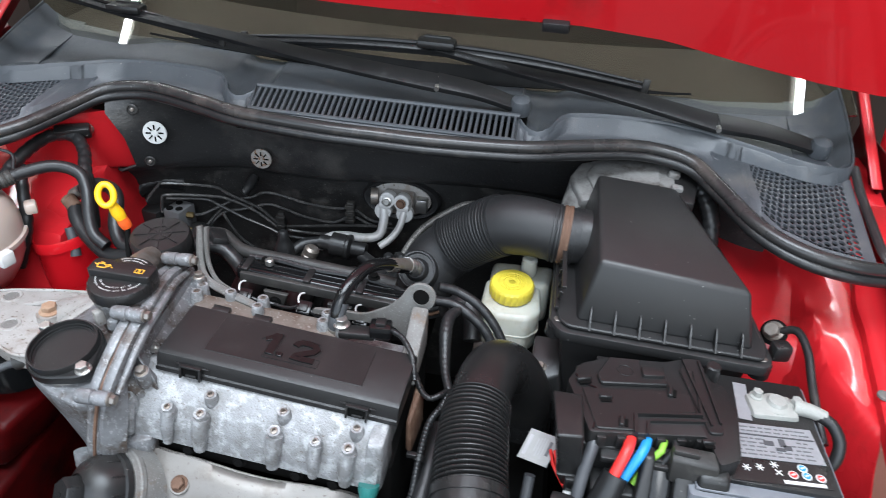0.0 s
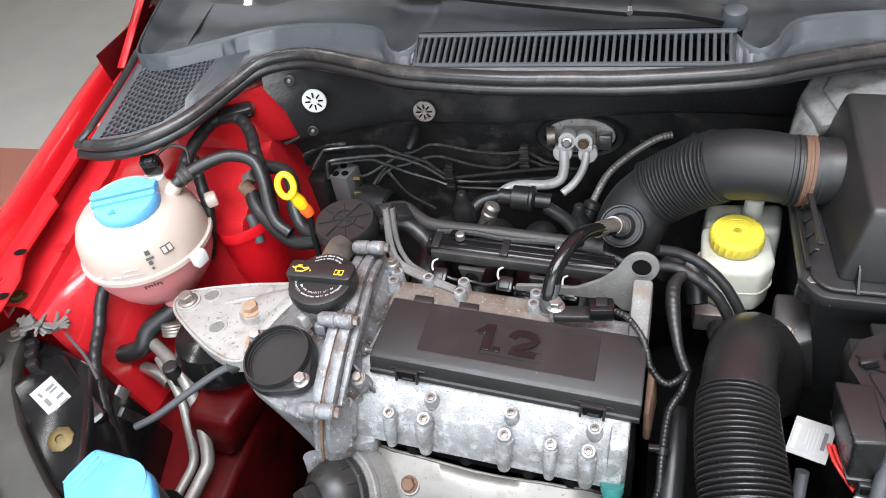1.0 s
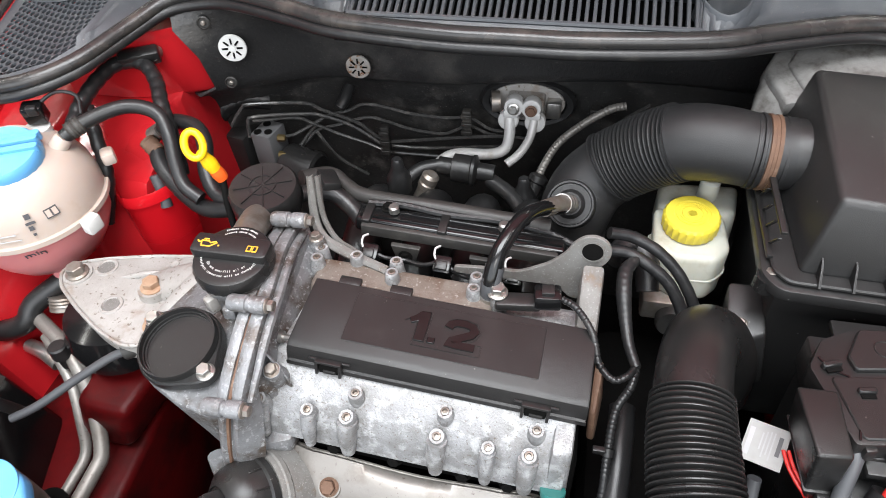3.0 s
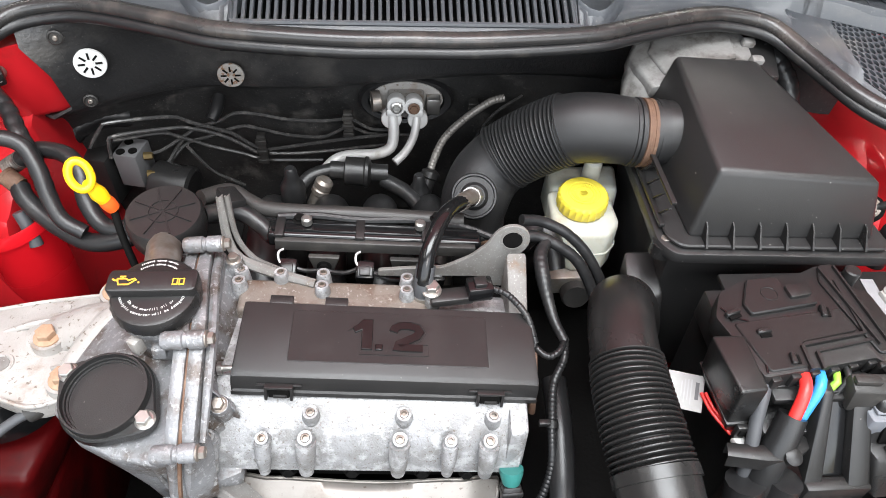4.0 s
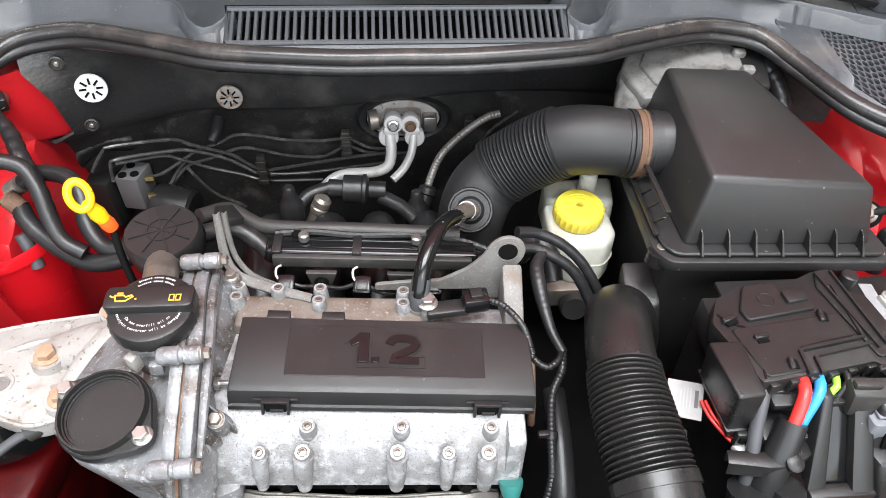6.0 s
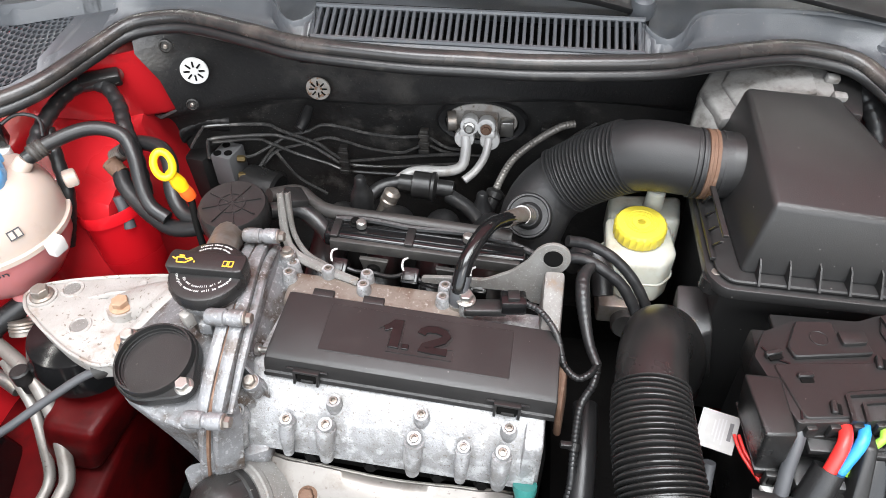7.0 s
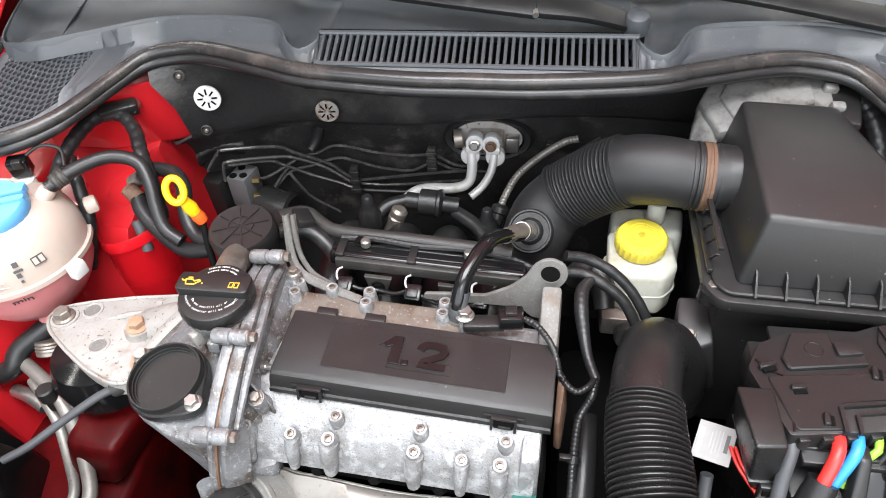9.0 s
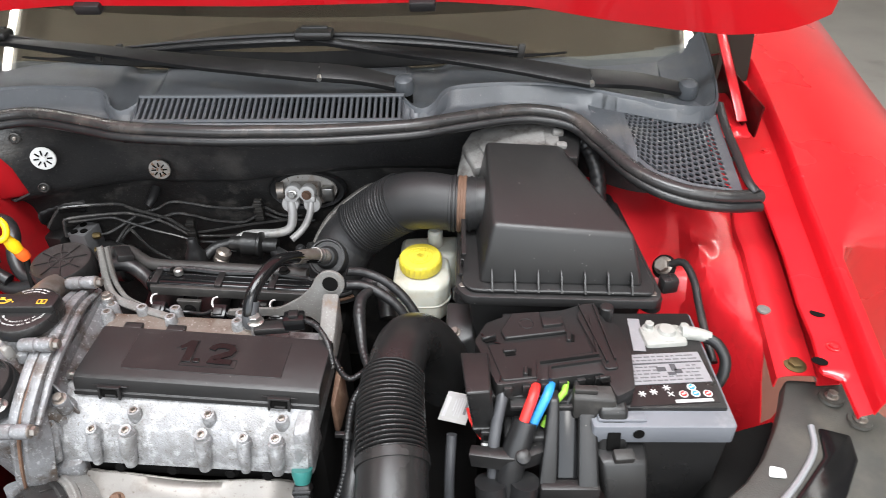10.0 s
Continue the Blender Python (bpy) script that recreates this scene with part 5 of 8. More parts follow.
part("figure_one", prism([(-0.0230, -0.0150), (-0.0140, -0.0150), (-0.0140, 0.0180), (-0.0225, 0.0180), (-0.0270, 0.0120), (-0.0310, 0.0085), (-0.0285, 0.0030), (-0.0230, 0.0065)][::1], 0.001, 0.0034, 0.0004, 1, FG), M_FIGURE, pnl, "raised glossy figure 1")
part("decimal_point", box((0.0065, 0.0060, 0.0026), FG @ Matrix.Translation((-0.0085, -0.0120, 0.0021)), 0.0006, 1), M_FIGURE, pnl, "raised glossy point")
part("figure_two", ribbon([(0.0030, 0.0055), (0.0045, 0.0095), (0.0090, 0.0122), (0.0160, 0.0125), (0.0225, 0.0105), (0.0250, 0.0060), (0.0225, 0.0010), (0.0150, -0.0035), (0.0075, -0.0085), (0.0050, -0.0118), (0.0120, -0.0120), (0.0275, -0.0120)], 0.0075, 0.001, 0.0034, FG), M_FIGURE, pnl, "raised glossy figure 2")
for path_ in ([(-0.0345, 0.0055), (-0.0275, 0.0125), (-0.0230, 0.0190), (-0.0135, 0.0190), (-0.0135, -0.0160)], [(-0.0240, -0.0195), (-0.0240, 0.0055)], [(-0.0240, -0.0195), (0.0325, -0.0195), (0.0325, -0.0075), (0.0190, -0.0075)], [(-0.0005, 0.0055), (0.0012, 0.0130), (0.0070, 0.0175), (0.0180, 0.0180), (0.0265, 0.0150), (0.0300, 0.0070), (0.0270, -0.0015), (0.0190, -0.0075)]):
    part("figure_edge", ribbon(path_, 0.0009, 0.0010, 0.0024, FG), M_COVER, pnl)
for x in (-0.094, 0.096):
    SM = CV @ pose(x, -0.0520, -0.0175, 78, 0, 0)
    sl = part("clip_slot", box((0.0185, 0.0125, 0.004), SM, 0.0008), M_DARK, cover, "snap clip in the front edge")
    for dx in (-0.0112, 0.0112):
        part("clip_frame", box((0.0028, 0.016, 0.0065), SM @ Matrix.Translation((dx, 0, 0.0008)), 0.0008), M_COVER, sl)
    part("clip_frame", box((0.0252, 0.0028, 0.0065), SM @ Matrix.Translation((0, 0.0072, 0.0008)), 0.0008), M_COVER, sl)
    part("clip_tongue", box((0.012, 0.0035, 0.004), SM @ Matrix.Translation((0.001, -0.0035, 0.0016)), 0.0008), M_COVER, sl)
    part("clip_step", box((0.040, 0.0022, 0.0022), CV @ pose(x, -0.0492, -0.0112), 0.0006, 1), M_COVER, cover)
for x in (-0.102, -0.050):
    part("rear_tab", box((0.022, 0.010, 0.006), CV @ pose(x, 0.038, -0.003), 0.001), M_COVER, cover)
part("side_stud", lathe([(0.003, 0), (0.003, 0.012), (0.006, 0.012), (0.006, 0.016), (0, 0.016)], axis_pose(CV @ V((-0.135, -0.03, -0.016)), (-1, 0, 0)), n=12), M_STEEL, cover)
# exhaust heat shield
rows = []
for x in np.linspace(-0.172, 0.088, 61):
    u = (x + 0.042) / 0.13
    edge = smoothstep(0.70, 1.0, abs(u))
    sag = 0.004 * math.sin((x + 0.17) * 36)
    row = []
    for t, y, z in ((0, 0.664, 0.721 + sag), (0, 0.659, 0.727 + sag), (0.05, 0.650, 0.724), (0.15, 0.640, 0.717), (0.25, 0.632, 0.709), (0.4, 0.615, 0.690), (0.55, 0.602, 0.672), (0.7, 0.590, 0.652), (0.82, 0.578, 0.634), (0.9, 0.568, 0.610), (1.0, 0.562, 0.58), (1.0, 0.562, 0.50)):
        pull = (0.115 if x < -0.042 else 0.012) * t ** 1.35 * abs(u) * (1 if x < -0.042 else -1)
        dent = 0.004 * math.exp(-((x + 0.112) / 0.035) ** 2 - ((z - 0.70) / 0.02) ** 2) + 0.004 * math.exp(-((x - 0.008) / 0.04) ** 2 - ((z - 0.70) / 0.02) ** 2)
        row.append(eng(x + pull, y + 0.030 * edge * (0.3 + t), z - 0.010 * edge * edge - dent))
    rows.append(row)
shield = part("heat_shield", thicken(sheet(rows), 0.0012), M_SHIELD, engine, "dull steel exhaust heat shield", 70)
part("rolled_edge", tube([r[0] for r in rows[::3]], 0.0022, n=8), M_SHIELD, shield)
for k_ in (0, -1):
    part("rolled_edge", tube([rows[k_][q] for q in range(0, 11, 2)], 0.0020, n=8), M_SHIELD, shield)
for pts_ in ([(-0.075, 0.577, 0.632), (-0.058, 0.572, 0.622), (-0.040, 0.571, 0.618)], [(0.010, 0.571, 0.618), (0.030, 0.573, 0.622), (0.048, 0.577, 0.630)]):
    part("shield_slot", tube([eng(*q) for q in pts_], [0.002, 0.0042, 0.002], n=8), M_DARK, shield, "dark slot")
for x, y, z in ((-0.112, 0.637, 0.7105), (0.008, 0.637, 0.7105)):
    part("washer", lathe([(0.012, 0), (0.011, 0.002), (0, 0.002)], axis_pose(eng(x, y, z), (0, -0.55, 0.85)), n=20), M_SHIELD, shield)
    shared("bolt", bpy.data.meshes.get("rusty_bolt") or bolt_mesh("rusty_bolt", 0.0072, 0.009, M_RUST, recess=False), axis_pose(eng(x, y, z + 0.001), (0, -0.55, 0.85)), shield, "rusty bolt")
OS = axis_pose(eng(-0.010, 0.604, 0.674), (0.05, -0.62, 0.80))
part("sensor_opening", lathe([(0.0215, -0.002), (0.0225, 0.002), (0.019, 0.003), (0.017, -0.001), (0, -0.001)], OS, n=28), M_DARK, shield)
o2 = part("lambda_sensor", lathe([(0.011, -0.004), (0.011, 0.004), (0.0125, 0.005), (0.0125, 0.011), (0.009, 0.013), (0.009, 0.030), (0.006, 0.034), (0.006, 0.04), (0, 0.04)], OS, n=6 * 3), M_BOLT, engine, "brown-stained oxygen sensor")
part("sensor_lead", tube([OS @ V((0, 0, 0.036)), OS @ V((0.006, 0.004, 0.046)), eng(0.015, 0.572, 0.712), eng(0.055, 0.566, 0.690), eng(0.085, 0.575, 0.67), eng(0.10, 0.60, 0.64)], 0.0055, n=10), M_RUBBER, o2)
# oil filter housing, lying forward
FA, FB = V((-0.178, 0.634, 0.701)), V((-0.224, 0.577, 0.747))
FW = (FB - FA).normalized()
fm = axis_pose(FA, FW) @ Matrix.Scale(0.88, 4)
filt = part("oil_filter_cap", lathe([(0.043, 0.018), (0.0455, 0.020), (0.0455, 0.027), (0.0425, 0.029), (0.042, 0.045), (0.036, 0.058), (0.026, 0.066), (0.0225, 0.068), (0.0215, 0.066), (0.0185, 0.066), (0, 0.066)], fm, n=48), M_BLACK, engine, "black plastic oil filter cap")
part("hexagon", lathe([(0.0200, 0.062), (0.0200, 0.084), (0.0185, 0.086), (0.0035, 0.086), (0.003, 0.083), (0, 0.083)], fm, n=6), M_BLACK, filt)
part("filter_housing", lathe([(0.030, -0.05), (0.046, -0.035), (0.048, 0.012), (0.046, 0.018), (0.040, 0.018)], fm, n=40), M_BRACKET, engine, "stained aluminium filter housing")
part("housing_seam", lathe([(0.0475, 0.004), (0.0495, 0.006), (0.0495, 0.011), (0.0475, 0.013)], fm, n=40), M_BRACKET, engine, "raised housing seam")
for k in range(12):
    part("cap_flute", box((0.0022, 0.0022, 0.016), fm @ Matrix.Rotation(math.pi * k / 6, 4, "Z") @ Matrix.Translation((0.0425, 0, 0.037)), 0.0006, 1), M_BLACK, filt)
# injector rail and loom
frail = part("fuel_rail", leant(hexa([(-0.150, 0.880, 0.811), (0.066, 0.880, 0.811), (0.066, 0.887, 0.811), (-0.150, 0.887, 0.811)], [(-0.150, 0.881, 0.824), (0.066, 0.881, 0.824), (0.066, 0.887, 0.825), (-0.150, 0.887, 0.825)], 0.001)), M_DUSTY, engine, "black injector rail with plugs")
part("rail_bar", leant(hexa([(-0.160, 0.887, 0.808), (0.074, 0.886, 0.808), (0.074, 0.913, 0.808), (-0.160, 0.914, 0.808)], [(-0.159, 0.888, 0.826), (0.073, 0.887, 0.826), (0.073, 0.911, 0.828), (-0.159, 0.912, 0.828)], 0.004, 3)), M_BLACK_GLOSS, frail, "glossy black rail moulding")
for y_ in (0.8945, 0.9055):
    part("rail_rib", leant(box((0.224, 0.0022, 0.003), pose(-0.043, y_, 0.8275, 0, 0, 0), 0.0008, 1)), M_BLACK_GLOSS, frail)
for x in (-0.146, -0.060, 0.012):
    part("rail_band", leant(box((0.010, 0.028, 0.006), pose(x, 0.899, 0.827, 4, 0, 0), 0.0015)), M_BLACK, frail)
for x in (-0.135, -0.053, 0.024):
    pl = part("injector_plug", leant(box((0.020, 0.020, 0.030), pose(x, 0.866, 0.794, 25, 0, 0), 0.003)), M_BLACK_GLOSS, frail)
    part("plug_latch", leant(box((0.012, 0.010, 0.008), pose(x, 0.858, 0.806, 25, 0, 0), 0.001)), M_BLACK, pl)
    part("wire_clip", leant(tube([(x - 0.006, 0.879, 0.814), (x - 0.010, 0.874, 0.815), (x - 0.010, 0.867, 0.811), (x - 0.005, 0.862, 0.806), (x + 0.001, 0.858, 0.805)], 0.0013, n=6, step=0.003)), M_PIPE, pl, "bright spring clip")
    part("injector", leant(lathe([(0.008, -0.05), (0.008, 0.0), (0, 0.0)], (x, 0.872, 0.80), n=14)), M_DARK, pl)
for x in (-0.098, -0.010):
    tab = part("rail_tab", leant(hexa([(x - 0.009, 0.874, 0.780), (x + 0.009, 0.874, 0.780), (x + 0.009, 0.879, 0.780), (x - 0.009, 0.879, 0.780)], [(x - 0.017, 0.874, 0.808), (x + 0.017, 0.874, 0.808), (x + 0.017, 0.880, 0.808), (x - 0.017, 0.880, 0.808)], 0.001, 1)), M_DUSTY, frail)
    shared("bolt", BOLT_DARK, axis_pose(eng(x, 0.874, 0.794), (0, -1, 0.1)), tab)
pipe = part("vacuum_pipe", tube([(-0.225, 0.93, 0.850), (-0.20, 0.955, 0.838), (-0.178, 0.944, 0.832), (-0.15, 0.932, 0.830), (-0.06, 0.926, 0.828), (0.06, 0.918, 0.824)], 0.0088, n=14), M_DUSTY, engine, "dusty black vacuum pipe")
part("vacuum_pipe", tube([(-0.218, 0.905, 0.848), (-0.19, 0.925, 0.836), (-0.165, 0.918, 0.822), (-0.15, 0.905, 0.815)], 0.010, n=14), M_RUBBER, engine)
part("pipe_clip", box((0.022, 0.030, 0.024), pose(-0.196, 0.932, 0.842, 0, 20, 35), 0.003), M_BLACK, pipe)
for x in (-0.12, 0.03):
    shared("bolt", BOLT_DARK, Matrix.Translation((x, 0.914, 0.832)), pipe)
# intake manifold humps and vacuum caps, in the shade behind
for x in (-0.175, -0.10, -0.035, 0.03):
    part("manifold_runner", tube([(x, 1.06, 0.67), (x, 1.05, 0.715), (x, 1.00, 0.745), (x, 0.945, 0.735), (x, 0.90, 0.71)], 0.024, n=16), M_RUBBER, engine, "dusty black intake runner")
for x, y, z in ((-0.146, 1.04, 0.785), (0.017, 1.054, 0.761)):
    part("rubber_cap", lathe([(0.016, -0.035), (0.016, -0.014), (0.012, -0.006), (0.0085, 0.002), (0.0075, 0.013), (0.005, 0.016), (0, 0.016)], (x, y, z), n=20), M_RUBBER, engine, "rubber cap on the manifold")
# near-black filler: the shade behind the rail put into its colour
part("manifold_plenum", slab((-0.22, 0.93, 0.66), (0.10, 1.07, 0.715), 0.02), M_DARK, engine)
part("purge_valve", lathe([(0, -0.04), (0.012, -0.04), (0.012, -0.022), (0.019, -0.02), (0.019, 0.004), (0.021, 0.006), (0.021, 0.010), (0.017, 0.012), (0.012, 0.014), (0.012, 0.036), (0, 0.036)], axis_pose((-0.060, 1.075, 0.765), (1, -0.05, -0.05)), n=24), M_BLACK, engine, "black purge valve")
part("purge_hose", tube([(-0.095, 1.08, 0.766), (-0.128, 1.07, 0.760), (-0.15, 1.04, 0.742), (-0.16, 1.01, 0.72)], 0.009, n=12), M_RUBBER, engine)
part("purge_hose", tube([(-0.03, 1.07, 0.755), (0.0, 1.05, 0.750), (0.025, 1.02, 0.742), (0.05, 0.99, 0.74)], 0.010, n=12), M_RUBBER, engine)
part("brass_valve", lathe([(0.010, -0.02), (0.010, 0), (0.012, 0.002), (0.012, 0.008), (0.010, 0.010), (0.012, 0.012), (0.012, 0.02), (0.008, 0.024), (0, 0.024)], axis_pose((-0.115, 1.055, 0.745), (0.4, 0.1, 0.9)), n=18), M_BOLT, engine, "ribbed metal fitting")
for k, pts in enumerate(([(-0.150, 0.914, 0.828), (-0.11, 0.917, 0.829), (-0.06, 0.914, 0.828), (0.0, 0.917, 0.828), (0.05, 0.913, 0.826), (0.085, 0.900, 0.824)],
                         [(-0.145, 0.868, 0.808), (-0.120, 0.862, 0.800), (-0.098, 0.868, 0.794), (-0.075, 0.862, 0.798), (-0.056, 0.864, 0.806)],
                         [(-0.050, 0.862, 0.804), (-0.03, 0.858, 0.796), (-0.008, 0.862, 0.790), (0.012, 0.858, 0.796), (0.024, 0.862, 0.806)],
                         [(0.034, 0.866, 0.808), (0.055, 0.872, 0.812), (0.080, 0.882, 0.822), (0.11, 0.886, 0.830)])):
    part("rail_wire", leant(tube(pts, 0.0042 if k == 0 else 0.0026, n=8, step=0.002, wave=ribs(0.008, 0.1))), M_RUBBER, frail)
for x in (-0.118, 0.005):
    part("rail_clamp", leant(lathe([(0.0, 0), (0.006, 0), (0.006, 0.007), (0.004, 0.009), (0, 0.009)], (x, 0.905, 0.829), n=12)), M_STEEL, frail)
# lifting eye and loop bracket
EYE_PL = [(0.040, 0.002), (0.068, 0.018), (0.084, 0.034), (0.092, 0.050), (0.102, 0.058), (0.113, 0.0595), (0.124, 0.054), (0.129, 0.043), (0.126, 0.031), (0.119, 0.022), (0.112, 0.0), (0.112, -0.022), (0.093, -0.022), (0.080, -0.009), (0.040, -0.010), (0.0, -0.012), (-0.03, -0.012), (-0.03, -0.004), (0.005, 0.0)]
LM = pose(-0.006, 0.858, 0.815, 82, 0, -3)
eye_bm = prism(round_outline(EYE_PL, 0.006, 3), -0.0025, 0.0025, 0.0008, 1, LM)
eyeb = part("lifting_eye", eye_bm, M_BRACKET, engine, "grey steel lifting eye bracket")
part("eye_hole", lathe([(0.0125, -0.0032), (0.0125, 0.0032), (0.0105, 0.0032), (0.0100, 0.0), (0.0100, -0.0032)], LM @ Matrix.Translation((0.110, 0.041, 0)), n=24), M_BRACKET, eyeb)
# near-black disc painted as the shade inside the unbored eye
part("eye_shadow", lathe([(0.0102, -0.0028), (0.0102, 0.0028), (0, 0.0028)], LM @ Matrix.Translation((0.110, 0.041, 0)), n=24), M_DARK, eyeb, "dark disc for the shade in the eye")
part("eye_foot", hexa([(0.094, 0.770, 0.79), (0.116, 0.770, 0.79), (0.118, 0.835, 0.80), (0.094, 0.835, 0.80)], [(0.095, 0.776, 0.812), (0.114, 0.776, 0.812), (0.117, 0.842, 0.852), (0.096, 0.842, 0.852)], 0.003), M_BRACKET, eyeb)
loopb = part("loop_bracket", channel([(-0.1895, 0.880, 0.897), (-0.1885, 0.874, 0.880), (-0.186, 0.864, 0.850), (-0.174, 0.851, 0.838), (-0.142, 0.837, 0.834), (-0.098, 0.822, 0.832)], [0.0024, 0.0036, 0.0040, 0.0044, 0.0040, 0.0034], 0.003, 0.35), M_BRACKET, engine, "bent grey steel strip bracket")
part("strip_fold", channel([(-0.1835, 0.884, 0.894), (-0.1815, 0.876, 0.876), (-0.176, 0.866, 0.850), (-0.160, 0.853, 0.836), (-0.135, 0.842, 0.832)], [0.0014, 0.0018, 0.0018, 0.0018, 0.0014], 0.006, 0.35), M_BRACKET, loopb)
# breather hose to the duct
bh = part("breather_hose", tube([(0.010, 0.812, 0.822), (0.010, 0.812, 0.845), (0.016, 0.832, 0.868), (0.032, 0.868, 0.878), (0.048, 0.898, 0.867), (0.066, 0.928, 0.845), (0.0775, 0.960, 0.822)], 0.0082, n=14), M_BLACK_GLOSS, engine, "shiny black breather hose")
part("hose_sleeve", tube([(0.010, 0.812, 0.818), (0.010, 0.812, 0.840), (0.013, 0.822, 0.856)], 0.0098, n=14), M_WIRE_GREY, bh)
part("hose_ring", tube([(0.010, 0.812, 0.822), (0.010, 0.812, 0.827)], 0.0115, n=16), M_STEEL, bh, "bright clamp ring")
part("hose_collar", tube([(0.052, 0.906, 0.861), (0.060, 0.920, 0.853), (0.070, 0.938, 0.842)], [0.0090, 0.0098, 0.0100], n=16), M_BOLT, bh, "stained sleeve")
part("hose_collar", tube([(0.069, 0.937, 0.843), (0.073, 0.948, 0.834), (0.0765, 0.958, 0.825)], 0.0112, n=16, step=0.0015, wave=ribs(0.004, 0.12)), M_STEEL, bh, "knurled metal collar")
# cam sensor with its plug
sens = part("cam_sensor", box((0.044, 0.018, 0.010), pose(0.038, 0.803, 0.830, 0, 0, 6), 0.003), M_BLACK, engine, "black camshaft sensor with plug")
part("sensor_plug", box((0.026, 0.020, 0.018), pose(0.066, 0.806, 0.838, 0, 0, 6), 0.003), M_BLACK_GLOSS, sens)
part("plug_latch", box((0.012, 0.012, 0.004), pose(0.066, 0.806, 0.849, 0, 0, 6), 0.001), M_BLACK, sens)
shared("bolt", BOLT_M8, Matrix.Translation((0.018, 0.806, 0.836)), sens)
part("sensor_conduit", tube([(0.080, 0.806, 0.838), (0.094, 0.797, 0.838), (0.110, 0.775, 0.832), (0.118, 0.755, 0.815)], 0.0036, n=10, step=0.0015, wave=ribs(0.004, 0.2)), M_RUBBER, sens)
# temperature plug at the head's front corner
TP = axis_pose((0.090, 0.660, 0.746), (0.02, -0.50, -0.86))
tp = part("teal_plug", lathe([(0.0, 0.0), (0.0115, 0.0), (0.0115, 0.005), (0.0085, 0.016), (0, 0.016)], TP, n=20), M_TEAL, engine, "teal sensor plug")
part("plug_body", box((0.019, 0.017, 0.036), TP @ Matrix.Translation((0, 0, 0.034)), 0.003), M_BLACK, tp)
part("plug_rib", box((0.021, 0.019, 0.006), TP @ Matrix.Translation((0, 0, 0.024)), 0.0015), M_BLACK, tp)

# ---------------------------------------------------------------- looms and hoses round the engine
loom = thing("wiring_loom", (0.15, 0.80, 0.60), "taped black wiring loom and ribbed conduit beside the engine", "wiring")
part("taped_branch", tube([(0.118, 0.884, 0.832), (0.140, 0.888, 0.828), (0.165, 0.882, 0.818), (0.190, 0.872, 0.798), (0.211, 0.852, 0.758), (0.222, 0.83, 0.70)], 0.0066, n=14, step=0.002, wave=ribs(0.016, 0.035)), M_RUBBER, loom)
part("taped_branch", tube([(0.120, 0.894, 0.848), (0.145, 0.899, 0.840), (0.175, 0.893, 0.826), (0.202, 0.880, 0.80), (0.224, 0.860, 0.758), (0.235, 0.84, 0.70)], 0.0062, n=14, step=0.002, wave=ribs(0.018, 0.035)), M_RUBBER, loom)
part("taped_branch", tube([(0.150, 0.884, 0.824), (0.140, 0.866, 0.824), (0.139, 0.843, 0.818), (0.143, 0.818, 0.804), (0.148, 0.795, 0.795), (0.156, 0.774, 0.789)], [0.0058, 0.0078, 0.0080, 0.0066, 0.0055, 0.0050], n=14, step=0.0015, wave=ribs(0.007, 0.05)), M_RUBBER, loom, "cloth-taped branch")
part("conduit", tube([(0.156, 0.776, 0.789), (0.152, 0.756, 0.783), (0.140, 0.735, 0.770), (0.136, 0.70, 0.748), (0.134, 0.669, 0.722), (0.122, 0.648, 0.695), (0.104, 0.638, 0.676), (0.092, 0.642, 0.674)], 0.0044, n=12, step=0.0014, wave=ribs(0.0045, 0.20)), M_RUBBER, loom, "black ribbed conduit")
part("conduit", tube([(0.156, 0.776, 0.789), (0.148, 0.762, 0.792), (0.136, 0.756, 0.79), (0.124, 0.765, 0.792), (0.112, 0.785, 0.80)], 0.0038, n=12, step=0.0014, wave=ribs(0.0045, 0.20)), M_RUBBER, loom)
part("loom_tie", tube([(0.1365, 0.706, 0.752), (0.1360, 0.700, 0.748)], 0.0062, n=12), M_BLACK, loom)
part("tie_tail", box((0.012, 0.006, 0.006), (0.128, 0.702, 0.754), 0.001), M_BLACK, loom)
part("coolant_pipe", tube([(0.150, 0.76, 0.74), (0.148, 0.70, 0.73), (0.144, 0.64, 0.70), (0.150, 0.60, 0.62), (0.152, 0.58, 0.5)], 0.013, n=14), M_RUBBER, loom, "black coolant pipe")
part("pipe_joint", tube([(0.143, 0.632, 0.692), (0.146, 0.618, 0.668)], 0.017, n=14), M_DARK, loom)
for z_, y_ in ((0.668, 0.620), (0.655, 0.612)):
    part("pipe_clip", tube([(0.146, y_ + 0.004, z_ + 0.003), (0.1465, y_ + 0.001, z_ - 0.002)], 0.0185, n=16), M_RUST, loom, "brown hose clip")
plate = part("side_plate", hexa([(0.116, 0.722, 0.735), (0.124, 0.720, 0.735), (0.130, 0.765, 0.745), (0.121, 0.768, 0.745)], [(0.115, 0.726, 0.778), (0.121, 0.724, 0.778), (0.126, 0.772, 0.795), (0.117, 0.778, 0.795)], 0.003), M_RUST, engine, "rusty bracket plate at the end of the head")
part("loom_bulk", tube([(0.128, 0.905, 0.80), (0.15, 0.93, 0.80), (0.165, 0.915, 0.79), (0.17, 0.89, 0.77)], [0.012, 0.015, 0.015, 0.012], n=12), M_RUBBER, loom)
# near-black like the block, for the deep gap beside it
part("gearbox_top", slab((0.12, 0.62, 0.36), (0.30, 0.98, 0.60), 0.03), M_DARK, engine, "near-black gearbox top in painted shade")

